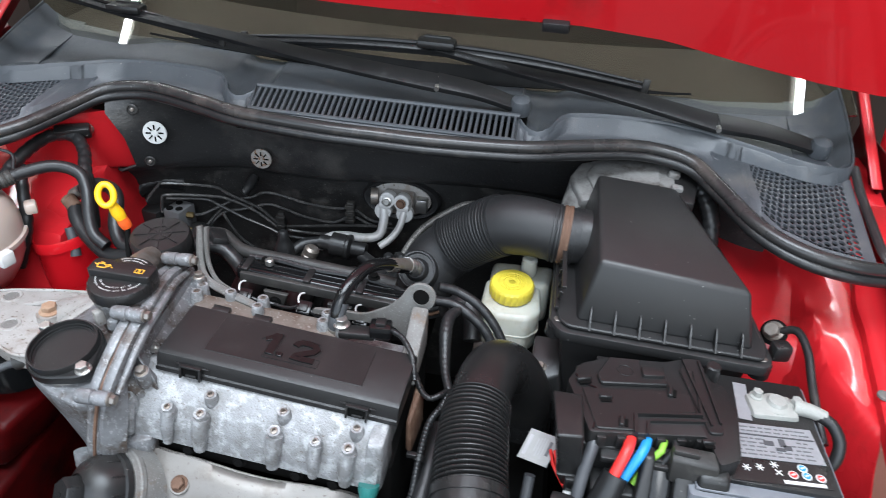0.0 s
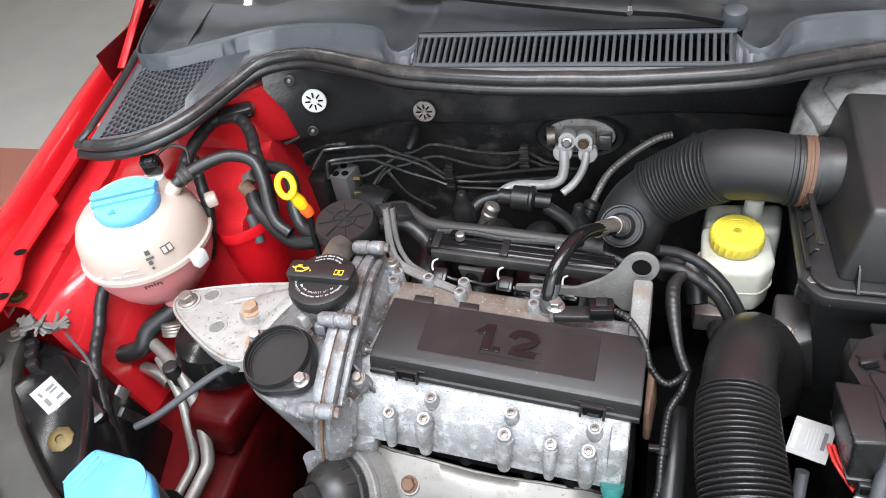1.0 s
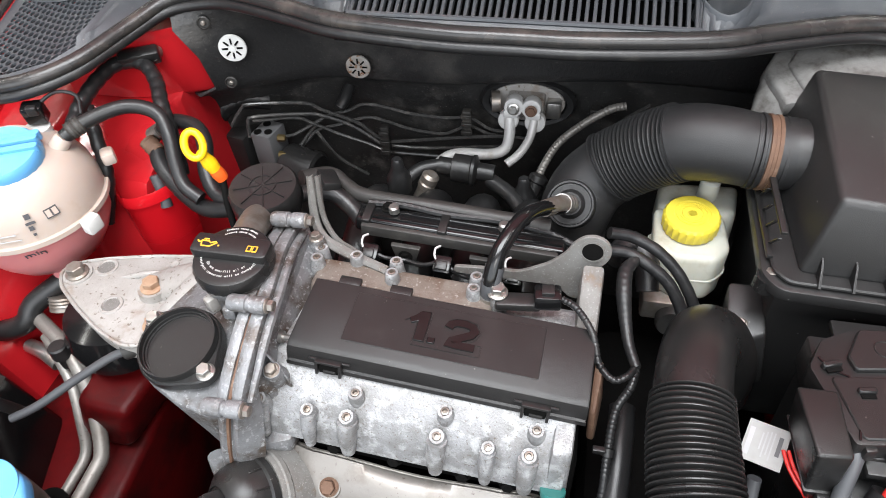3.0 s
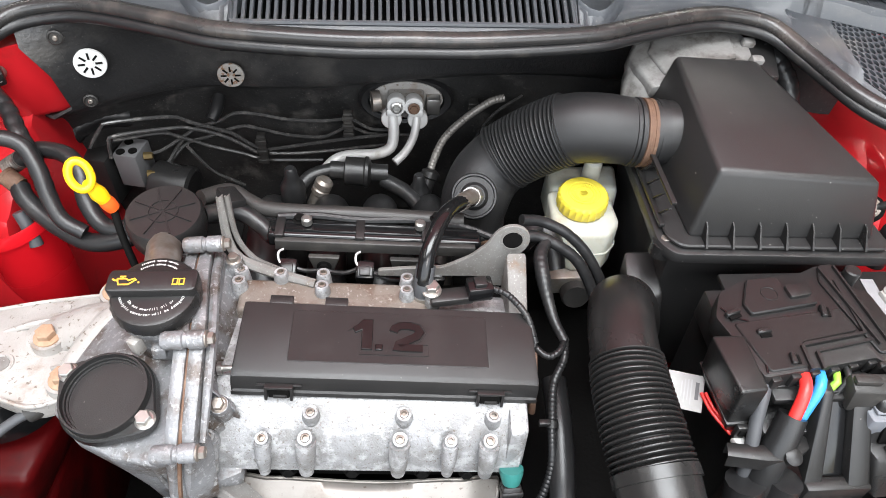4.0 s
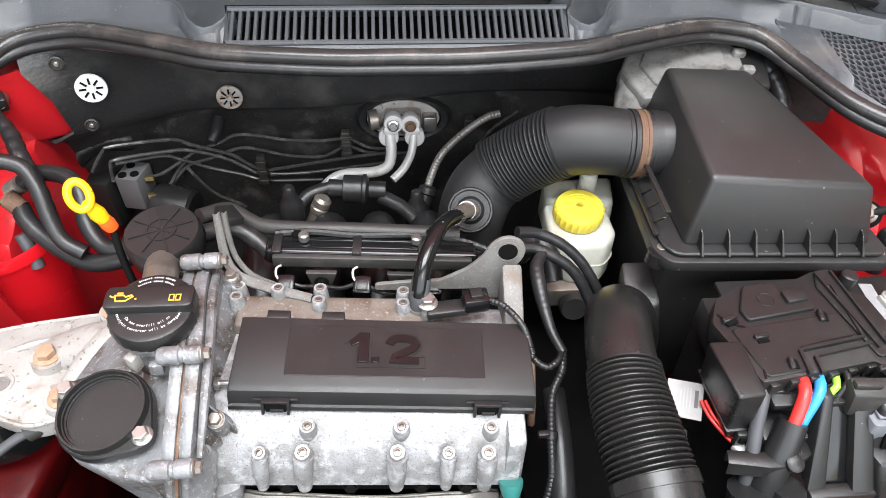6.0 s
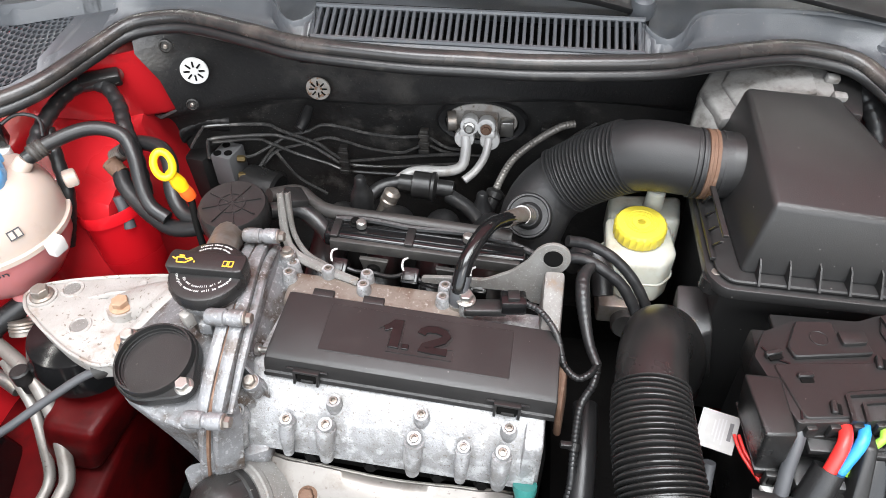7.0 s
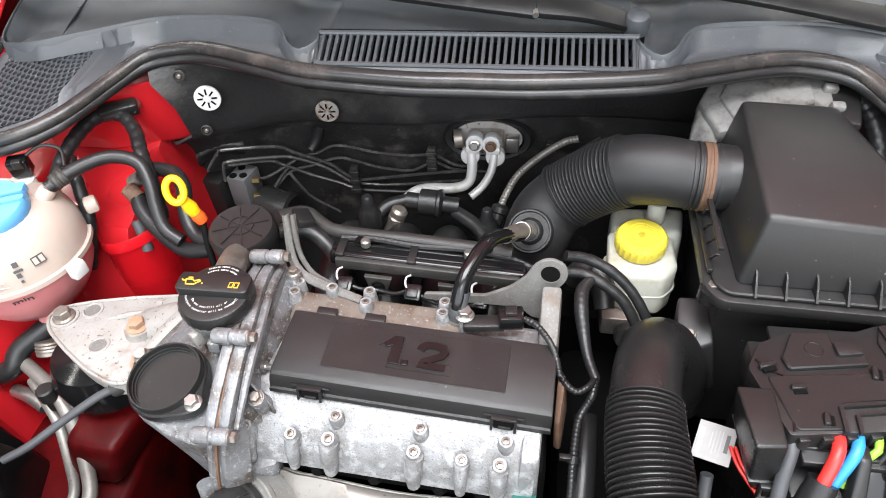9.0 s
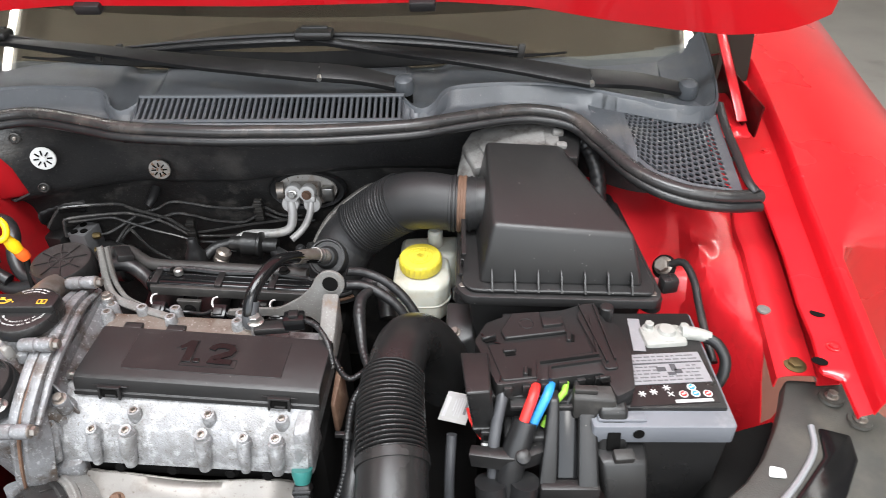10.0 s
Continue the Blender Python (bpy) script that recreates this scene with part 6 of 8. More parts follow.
# ---------------------------------------------------------------- air filter box, duct and lower intake hose
airbox = thing("air_filter_box", (0.39, 0.95, 0.55), "large black plastic air filter box with a ribbed rim", "air filter box")
part("lower_half", hexa([(0.30, 0.88, 0.58), (0.48, 0.88, 0.58), (0.47, 1.06, 0.58), (0.30, 1.06, 0.58)], [(0.278, 0.856, 0.838), (0.500, 0.846, 0.838), (0.490, 1.075, 0.838), (0.278, 1.07, 0.838)], 0.008), M_AIRBOX, airbox)
rim = part("rim", prism(round_outline([(0.262, 0.860), (0.276, 0.840), (0.512, 0.830), (0.520, 0.846), (0.505, 1.085), (0.266, 1.082)], 0.010, 3), 0.834, 0.848, 0.002, 2), M_AIRBOX, airbox)
part("rim", prism(round_outline([(0.270, 0.862), (0.282, 0.846), (0.506, 0.837), (0.512, 0.850), (0.498, 1.080), (0.272, 1.076)], 0.008, 3), 0.850, 0.855, 0.0015, 1), M_AIRBOX, airbox)
lid = part("lid", hexa([(0.292, 0.858, 0.853), (0.497, 0.850, 0.853), (0.478, 1.070, 0.853), (0.288, 1.060, 0.853)],
                       [(0.308, 0.877, 0.931), (0.481, 0.869, 0.921), (0.410, 1.062, 0.947), (0.305, 1.048, 0.960)], 0.006, 3), M_AIRBOX, airbox, "black lid with a sloped top", 60)
for k in range(7):
    x = 0.308 + 0.172 * k / 6
    y = 0.8475 - 0.0075 * k / 6
    part("rib", hexa([(x - 0.0012, y - 0.006, 0.854), (x + 0.0012, y - 0.006, 0.854), (x + 0.0012, y + 0.014, 0.854), (x - 0.0012, y + 0.014, 0.854)],
                     [(x - 0.0008, y + 0.010, 0.872), (x + 0.0008, y + 0.010, 0.872), (x + 0.0008, y + 0.016, 0.874), (x - 0.0008, y + 0.016, 0.874)]), M_BLACK, rim)
for k in range(6):
    y = 0.885 + 0.024 * k
    part("side_rib", box((0.004, 0.0016, 0.030), pose(0.271, y, 0.868, 38, 0, 0), 0.0004, 1), M_BLACK, rim)
part("side_web", slab((0.266, 0.875, 0.853), (0.272, 1.03, 0.858), 0.001), M_BLACK, rim)
part("side_web", slab((0.270, 0.875, 0.885), (0.276, 1.03, 0.889), 0.001), M_BLACK, rim)
for x, y in ((0.272, 0.864), (0.508, 0.846)):
    scr = part("screw_post", lathe([(0.013, -0.012), (0.0125, 0.004), (0, 0.004)], (x, y, 0.838), n=20), M_BLACK, rim)
    shared("screw", BOLT_M6, Matrix.Translation((x, y, 0.842)), scr, "rusty torx screw")
part("outlet", lathe([(0.036, 0), (0.036, 0.02), (0.034, 0.045), (0.030, 0.05)], axis_pose((0.318, 0.991, 0.893), (-1, 0.03, -0.02)), n=36), M_AIRBOX, airbox)
part("foot", hexa([(0.255, 0.84, 0.70), (0.30, 0.84, 0.70), (0.30, 0.90, 0.70), (0.255, 0.90, 0.70)], [(0.248, 0.838, 0.758), (0.285, 0.846, 0.775), (0.285, 0.90, 0.79), (0.25, 0.90, 0.79)], 0.004), M_AIRBOX, airbox)
shared("screw", BOLT_M6, axis_pose((0.262, 0.858, 0.772), (-0.3, -0.3, 1)), airbox, "rusty screw")

duct = thing("intake_duct", (0.18, 1.0, 0.76), "matt black plastic intake duct with a corrugated bend", "intake duct")
DUCT = [(0.296, 0.992, 0.892), (0.268, 0.995, 0.889), (0.230, 1.000, 0.891), (0.200, 1.008, 0.886), (0.182, 1.014, 0.878)]
part("smooth_elbow", tube(DUCT, [0.0372, 0.0378, 0.0395, 0.041, 0.0415], n=36, step=0.004), M_DUCT, duct)
part("corrugation", tube([(0.188, 1.012, 0.882), (0.170, 1.018, 0.869), (0.148, 1.024, 0.851), (0.128, 1.027, 0.834), (0.118, 1.027, 0.826)], 0.0440, n=36, step=0.00055, wave=ribs(0.0052, 0.12)), M_DUCT, duct, "fine corrugated bend")
part("lower_elbow", tube([(0.126, 1.027, 0.832), (0.112, 1.026, 0.818), (0.098, 1.020, 0.803), (0.088, 1.008, 0.786), (0.083, 0.998, 0.764), (0.082, 0.994, 0.735)], [0.0415, 0.0425, 0.0435, 0.0430, 0.0405, 0.039], n=36, step=0.004), M_DUCT, duct)
part("elbow_seam", tube([(0.121, 1.0272, 0.8285), (0.1195, 1.0272, 0.827)], 0.0452, n=36), M_DUCT, duct)
SPIG = axis_pose((0.0775, 0.966, 0.818), (-0.10, -0.66, 0.62))
part("spigot", lathe([(0.029, -0.03), (0.028, -0.002), (0.0265, 0.0), (0.0245, 0.0), (0.0235, -0.003), (0.017, -0.003), (0.016, 0.003), (0.013, 0.006), (0, 0.006)], SPIG, n=28), M_DUCT, duct, "round spigot")
for z_, r_ in ((0.742, 0.0405), (0.750, 0.0415)):
    part("neck_band", lathe([(r_ - 0.001, 0), (r_, 0.0015), (r_, 0.005), (r_ - 0.001, 0.0065)], axis_pose((0.0825, 0.995, z_), (0, 0.05, 1)), n=32), M_RUST if r_ < 0.041 else M_DUCT, duct, "rust-brown band" if r_ < 0.041 else "")
part("neck_clip", tube([(0.046, 0.972, 0.765), (0.038, 0.968, 0.772), (0.038, 0.962, 0.758), (0.046, 0.962, 0.752)], 0.0022, n=8, smooth=False), M_STEEL, duct, "bright spring clip")
CLAMP = axis_pose((0.2715, 0.995, 0.889), (-1, 0.05, 0.02))
clampb = part("hose_clamp", lathe([(0.0382, -0.006), (0.0398, -0.0055), (0.0398, -0.0020), (0.0390, -0.0015), (0.0390, 0.0015), (0.0398, 0.0020), (0.0398, 0.0055), (0.0382, 0.006)], CLAMP, n=44), M_RUST, duct, "rusty hose clamp")
part("clamp_screw", box((0.009, 0.026, 0.007), CLAMP @ Matrix.Rotation(radians(-52), 4, "Z") @ pose(0, -0.0415, 0, 0, 90, 90), 0.0015), M_RUST, clampb)
part("clamp_ear", box((0.004, 0.010, 0.010), CLAMP @ Matrix.Rotation(radians(-80), 4, "Z") @ Matrix.Translation((0, -0.0415, 0)), 0.001), M_RUST, clampb)
for k_, r_ in ((-0.012, 0.0385), (0.0105, 0.0392), (0.016, 0.0385)):
    part("cuff", lathe([(r_ - 0.0015, -0.0025), (r_ + 0.001, -0.0015), (r_ + 0.001, 0.0015), (r_ - 0.0015, 0.0025)], CLAMP @ Matrix.Translation((0, 0, k_)), n=40), M_DUCT, duct)

hose = thing("intake_hose", (0.21, 0.68, 0.76), "black ribbed plastic cold-air hose", "intake hose")
part("elbow", tube([(0.1935, 0.700, 0.832), (0.196, 0.735, 0.836), (0.203, 0.770, 0.832), (0.214, 0.797, 0.816), (0.230, 0.815, 0.79), (0.245, 0.825, 0.75), (0.250, 0.828, 0.70)], [0.0325, 0.0322, 0.0325, 0.033, 0.034, 0.035, 0.035], n=36, step=0.004), M_HOSE, hose)
part("corrugation", tube([(0.194, 0.716, 0.836), (0.193, 0.69, 0.832), (0.195, 0.65, 0.824), (0.199, 0.616, 0.815)], [0.0348, 0.0365, 0.0375, 0.0378], n=40, step=0.0005, wave=ribs(0.0049, 0.13)), M_HOSE, hose)
part("cuff", tube([(0.1985, 0.620, 0.816), (0.1995, 0.610, 0.813)], [0.0382, 0.0385], n=32), M_HOSE, hose)
part("snorkel", tube([(0.199, 0.616, 0.815), (0.200, 0.590, 0.808), (0.202, 0.55, 0.795), (0.206, 0.50, 0.775), (0.212, 0.45, 0.74)], [0.0365, 0.0362, 0.0375, 0.040, 0.046], n=32, step=0.005), M_HOSE, hose)

# engine control unit behind the filter box
ecu = thing("control_unit", (0.33, 1.08, 0.90), "grey cast aluminium control unit behind the filter box", "control unit")
ECU_TOP = [V(p) for p in ((0.272, 1.098, 0.927), (0.286, 1.124, 0.938), (0.330, 1.136, 0.947), (0.396, 1.133, 0.957), (0.414, 1.105, 0.952), (0.413, 1.056, 0.942), (0.290, 1.045, 0.917))]
EN = V((0.10, -0.26, 0.96))
part("casing", hexa([p - EN * 0.022 for p in ECU_TOP[::-1]], ECU_TOP[::-1], 0.004), M_CASTDIRT, ecu)
mid_ecu = sum(ECU_TOP, V()) / 7
field = [mid_ecu + (p - mid_ecu) * 0.70 for p in ECU_TOP[::-1]]
part("raised_field", hexa([p - EN * 0.002 for p in field], [p + EN * 0.004 for p in field], 0.0025), M_CASTDIRT, ecu)
for k in range(3):
    part("edge_lug", box((0.016, 0.011, 0.014), flat_pose(V((0.410, 1.122, 0.955)).lerp(V((0.413, 1.062, 0.943)), k / 2), EN), 0.003), M_CASTDIRT, ecu)
part("edge_tab", box((0.030, 0.006, 0.004), flat_pose((0.384, 1.128, 0.961), EN, -4), 0.001), M_BLACK, ecu)
part("side_leg", hexa([(0.258, 1.050, 0.872), (0.288, 1.040, 0.872), (0.292, 1.085, 0.895), (0.268, 1.095, 0.895)], [(0.268, 1.078, 0.905), (0.292, 1.050, 0.912), (0.300, 1.100, 0.928), (0.274, 1.106, 0.925)], 0.004), M_CASTDIRT, ecu)
part("connector", box((0.035, 0.07, 0.03), pose(0.425, 1.075, 0.93, 10, 0, -12), 0.004), M_BLACK, ecu)
part("ecu_lead", tube([(0.435, 1.10, 0.94), (0.456, 1.085, 0.93), (0.468, 1.055, 0.905), (0.470, 1.03, 0.86)], 0.012, n=12, step=0.002, wave=ribs(0.012, 0.08)), M_RUBBER, ecu)

# ---------------------------------------------------------------- brake fluid reservoir
res = thing("brake_fluid_reservoir", (0.21, 0.96, 0.68), "translucent white brake fluid reservoir with a yellow cap", "fluid reservoir")
RM = axis_pose((0.212, 0.972, 0.797), (-0.03, -0.06, 1))
cap = part("cap", lathe([(0.029, 0), (0.0305, 0.002), (0.0305, 0.017), (0.028, 0.020), (0.020, 0.0205), (0.0195, 0.0195), (0.011, 0.0195), (0.0105, 0.0205), (0, 0.0205)], RM, n=72, ripple=lambda a, i: 1 + (0.018 * math.cos(24 * a) if i in (1, 2) else 0)), M_YELLOW, res, "ribbed yellow screw cap")
for r_ in (0.0135, 0.0175):
    part("cap_ring", lathe([(r_, 0.0192), (r_, 0.0206), (r_ - 0.0016, 0.0206), (r_ - 0.0016, 0.0192)], RM, n=30), M_YELLOW, cap)
part("cap_mark", lathe([(0.0065, 0.0205), (0.0065, 0.0211), (0.005, 0.0211), (0.005, 0.0205)], RM, n=24), M_YELLOW, cap)
part("body", hexa([(0.176, 0.930, 0.735), (0.200, 0.915, 0.735), (0.236, 0.916, 0.735), (0.252, 0.935, 0.735), (0.250, 0.985, 0.735), (0.178, 0.985, 0.735)],
                  [(0.172, 0.945, 0.795), (0.195, 0.925, 0.792), (0.240, 0.926, 0.792), (0.256, 0.945, 0.795), (0.252, 1.0, 0.798), (0.174, 1.0, 0.798)], 0.007, 3), M_WHITE, res, "", 60)
part("body_seam", prism(round_outline([(0.171, 0.938), (0.197, 0.919), (0.239, 0.920), (0.256, 0.940), (0.254, 0.99), (0.172, 0.99)], 0.008, 3), 0.760, 0.764, 0.001, 1), M_WHITE, res)
part("rear_chamber", hexa([(0.18, 0.99, 0.74), (0.265, 0.985, 0.74), (0.27, 1.05, 0.74), (0.18, 1.05, 0.74)], [(0.178, 1.0, 0.800), (0.262, 0.99, 0.805), (0.272, 1.045, 0.805), (0.18, 1.045, 0.80)], 0.010, 3), M_WHITE, res, "", 60)
part("filler_stub", lathe([(0.012, -0.02), (0.011, 0.012), (0.008, 0.015), (0, 0.015)], (0.232, 1.018, 0.815), n=18), M_WHITE, res)
part("master_cylinder", lathe([(0, -0.05), (0.017, -0.05), (0.018, 0.012), (0.0155, 0.016), (0, 0.016)], axis_pose((0.205, 0.905, 0.715), (-0.05, -1, 0.25)), n=24), M_DUSTY, res, "dull brown master cylinder")
part("mount_block", box((0.05, 0.05, 0.03), (0.195, 0.93, 0.722), 0.004), M_BOLT, res)

# ---------------------------------------------------------------- battery and fuse box
bat = thing("battery", (0.43, 0.74, 0.62), "black car battery with a grey rim and silver label", "battery")
part("case", hexa([(0.318, 0.662, 0.60), (0.545, 0.662, 0.60), (0.545, 0.820, 0.60), (0.318, 0.820, 0.60)], [(0.314, 0.655, 0.806), (0.550, 0.655, 0.806), (0.550, 0.825, 0.806), (0.314, 0.825, 0.806)], 0.004), M_BLACK, bat)
part("top_rim", prism(round_outline([(0.404, 0.650), (0.552, 0.650), (0.552, 0.828), (0.404, 0.828)], 0.005, 3), 0.806, 0.830, 0.003, 2), M_BATGREY, bat, "blue-grey battery rim")
part("top_plate", slab((0.320, 0.672, 0.828), (0.548, 0.824, 0.835), 0.002), M_BLACK, bat)
lab = flat_plate("silver_label", 0.088, 0.046, M_LABEL_SILVER, pose(0.497, 0.729, 0.8356, 0, 0, 4), bat, "silver printed battery label")
LM_ = pose(0.497, 0.729, 0.8362, 0, 0, 4)
random.seed(11)
for k in range(8):
    x = -0.040
    while x < 0.036:
        w = random.uniform(0.003, 0.010)
        if not (3 <= k <= 5 and -0.012 < x < 0.016):
            flat_plate("print_bar", min(w, 0.041 - x), 0.0013, M_GREYDARK, LM_ @ Matrix.Translation((x + w / 2, 0.018 - 0.0052 * k, 0)), lab)
        x += w + random.uniform(0.0012, 0.003)
flat_plate("print_bar", 0.084, 0.0016, M_INK, LM_ @ Matrix.Translation((0, 0.0075, 0.0001)), lab)
for x, y, w, h in ((-0.006, -0.002, 0.010, 0.006), (0.008, 0.0, 0.006, 0.010), (0.012, -0.006, 0.008, 0.006), (0.004, -0.009, 0.009, 0.004)):
    flat_plate("print_block", w, h, M_INK, LM_ @ Matrix.Translation((x, y, 0.0002)), lab)
sym = flat_plate("symbol_strip", 0.094, 0.028, M_BLACK, pose(0.493, 0.690, 0.8355, 0, 0, 4), bat, "black strip with warning symbols")
for k, (x, y, mt) in enumerate(((0.462, 0.690, None), (0.475, 0.693, None), (0.490, 0.699, None), (0.4925, 0.690, None), (0.506, 0.690, M_WIRE_RED), (0.517, 0.700, M_WIRE_BLUE), (0.519, 0.691, M_WIRE_BLUE), (0.532, 0.691, M_WIRE_RED))):
    if mt:
        rr = part("symbol", lathe([(0.0048, 0), (0.0048, 0.0006), (0, 0.0006)], (x, y, 0.8358), n=18), M_PAPER, sym)
        part("symbol_field", lathe([(0.0036, 0.0005), (0.0036, 0.0009), (0, 0.0009)], (x, y, 0.8358), n=16), mt, rr)
        flat_plate("symbol_bar", 0.0045, 0.0016, M_PAPER, pose(x, y, 0.8368, 0, 0, 30), rr)
    else:
        for a in (0, 60, 120) if k != 3 else (45, 135):
            flat_plate("symbol_bar", 0.0085, 0.0011, M_PAPER, pose(x, y, 0.8360 + a * 1e-6, 0, 0, a), sym)
flat_plate("print_bar", 0.040, 0.004, M_PAPER, pose(0.515, 0.681, 0.8360, 0, 0, 4), sym)
flat_plate("date_strip", 0.014, 0.056, M_LABEL_SILVER, pose(0.476, 0.784, 0.8358, 0, 0, -4), bat, "narrow silver strip")
part("rim_slot", lathe([(0.010, 0), (0.010, 0.001), (0, 0.001)], axis_pose((0.452, 0.6495, 0.820), (0, -1, 0.05)) @ Matrix.Scale(0.6, 4), n=18), M_DARK, bat)
part("rim_ledge", box((0.05, 0.012, 0.003), (0.435, 0.662, 0.832), 0.001), M_BATGREY, bat)
term = part("terminal_clamp", lathe([(0.016, -0.004), (0.016, 0.008), (0.011, 0.010), (0.009, 0.014), (0, 0.015)], (0.510, 0.782, 0.833), n=24), M_LEAD, bat, "corroded pale lead terminal clamp")
part("clamp_jaw", box((0.050, 0.034, 0.012), pose(0.506, 0.780, 0.835, 0, 0, 5), 0.005), M_LEAD, term)
part("clamp_neck", tube([(0.528, 0.783, 0.840), (0.545, 0.780, 0.840), (0.560, 0.776, 0.838)], [0.009, 0.008, 0.007], n=12), M_LEAD, term)
for x, y in ((0.491, 0.790), (0.531, 0.786)):
    shared("nut", bpy.data.meshes.get("lead_nut") or bolt_mesh("lead_nut", 0.0055, 0.009, M_LEAD), Matrix.Translation((x, y, 0.840)), term)
earth = thing("earth_cable", (0.58, 0.85, 0.78), "black battery earth cable bolted to the red inner wing", "cable")
part("cable", tube([(0.554, 0.777, 0.838), (0.566, 0.770, 0.835), (0.574, 0.757, 0.824), (0.572, 0.746, 0.808), (0.564, 0.742, 0.79)], 0.0066, n=12), M_RUBBER, earth)
part("cable", tube([(0.550, 0.926, 0.832), (0.565, 0.915, 0.845), (0.572, 0.885, 0.838), (0.571, 0.85, 0.825), (0.570, 0.81, 0.812), (0.572, 0.775, 0.798)], 0.0052, n=12), M_RUBBER, earth)
part("eyelet", lathe([(0.016, 0), (0.017, 0.004), (0.013, 0.007), (0, 0.007)], axis_pose((0.548, 0.930, 0.826), (-0.6, -0.5, 0.6)), n=20), M_DARK, earth)
shared("bolt", BOLT_M10, axis_pose((0.545, 0.928, 0.830), (-0.6, -0.5, 0.6)), earth)
part("wall_clip", box((0.022, 0.018, 0.022), pose(0.534, 0.870, 0.845, 0, 0, 10), 0.004), M_BLACK, earth)

fuse = thing("fuse_box", (0.37, 0.73, 0.80), "black fuse box clipped on top of the battery", "fuse box")
OUT = [(0.284, 0.750), (0.298, 0.780), (0.328, 0.796), (0.390, 0.803), (0.410, 0.812), (0.430, 0.814), (0.437, 0.782), (0.450, 0.778), (0.456, 0.730), (0.449, 0.678), (0.428, 0.666), (0.420, 0.700), (0.306, 0.682)]
fmain = part("cover", prism(round_outline(OUT, 0.004, 3), 0.836, 0.8575, 0.0016, 2), M_BLACK, fuse, "moulded black cover")
part("raised_field", prism(round_outline([(0.314, 0.762), (0.328, 0.792), (0.361, 0.795), (0.363, 0.775), (0.386, 0.778), (0.389, 0.761), (0.318, 0.749)], 0.002, 2), 0.857, 0.8625, 0.0012, 1), M_BLACK, fmain)
part("relay_pad", prism(round_outline([(0.361, 0.781), (0.385, 0.785), (0.385, 0.769), (0.362, 0.765)], 0.003, 3), 0.858, 0.8665, 0.0012, 2), M_BLACK, fmain)
part("lower_field", prism(round_outline([(0.298, 0.741), (0.410, 0.756), (0.414, 0.729), (0.354, 0.717), (0.352, 0.692), (0.312, 0.687)], 0.003, 2), 0.857, 0.8595, 0.001, 1), M_BLACK, fmain)
part("ridge", ribbon([(0.350, 0.687), (0.3515, 0.7125), (0.356, 0.7145), (0.418, 0.7255), (0.4195, 0.790)], 0.0035, 0.857, 0.8622), M_BLACK, fmain)
part("ridge", ribbon([(0.362, 0.688), (0.3635, 0.706), (0.368, 0.708), (0.425, 0.719)], 0.0030, 0.857, 0.8612), M_BLACK, fmain)
part("spine", prism(round_outline([(0.404, 0.790), (0.412, 0.811), (0.428, 0.813), (0.437, 0.705), (0.423, 0.703)], 0.003, 2), 0.857, 0.8605, 0.001, 1), M_BLACK, fmain)
for a, c in (((0.409, 0.806), (0.426, 0.712)), ((0.426, 0.808), (0.435, 0.716))):
    part("spine_rib", ribbon([a, c], 0.0022, 0.860, 0.8635), M_BLACK, fmain)
part("post", lathe([(0.008, 0), (0.008, 0.022), (0.0065, 0.0235), (0, 0.0235)], (0.440, 0.797, 0.845), n=18), M_BLACK, fmain)
part("emblem_ring", tube([(0.344 + 0.0080 * math.cos(a), 0.773 + 0.0080 * math.sin(a), 0.8627) for a in np.linspace(0, 2 * math.pi, 26)], 0.0006, n=6, smooth=False), M_BLACK, fmain)
for x, y, t, w in ((0.390, 0.752, 80, 0.014), (0.322, 0.730, 8, 0.014), (0.300, 0.752, 20, 0.016), (0.337, 0.699, 84, 0.012), (0.419, 0.690, 10, 0.012)):
    cl = part("latch", box((w, 0.005, 0.006), pose(x, y, 0.8605, 0, 0, t), 0.001, 1), M_BLACK, fmain)
    part("latch_slot", box((w * 0.8, 0.004, 0.0012), pose(x, y, 0.8600, 0, 0, t) @ Matrix.Translation((0, -0.0045, 0))), M_DARK, cl)
part("seam", ribbon([(0.292, 0.760), (0.300, 0.748), (0.312, 0.744), (0.318, 0.728), (0.312, 0.700), (0.309, 0.686)], 0.0016, 0.8572, 0.8590), M_BLACK_GLOSS, fmain)
for k in range(6):
    part("comb", box((0.009, 0.005, 0.014), pose(0.318 + 0.0195 * k, 0.6825 + 0.0031 * k, 0.847, 0, 0, 9), 0.001), M_BLACK, fmain)
sm = part("relay_cover", hexa([(0.282, 0.666, 0.806), (0.305, 0.667, 0.806), (0.305, 0.730, 0.806), (0.279, 0.730, 0.806)], [(0.273, 0.662, 0.866), (0.299, 0.665, 0.866), (0.298, 0.722, 0.867), (0.267, 0.722, 0.867)], 0.0028, 3), M_BLACK, fuse, "small black relay cover")
part("relay_skirt", hexa([(0.288, 0.668, 0.790), (0.307, 0.668, 0.790), (0.309, 0.732, 0.790), (0.286, 0.732, 0.790)], [(0.280, 0.663, 0.810), (0.308, 0.664, 0.810), (0.308, 0.733, 0.810), (0.277, 0.733, 0.810)], 0.002), M_BLACK, sm)
part("relay_latch", box((0.011, 0.006, 0.018), (0.295, 0.661, 0.802), 0.0015), M_BLACK, sm)
part("latch_slot", box((0.006, 0.002, 0.008), (0.295, 0.6575, 0.804)), M_DARK, sm)
part("side_wall", slab((0.296, 0.684, 0.80), (0.446, 0.80, 0.838), 0.003), M_BLACK, fuse)
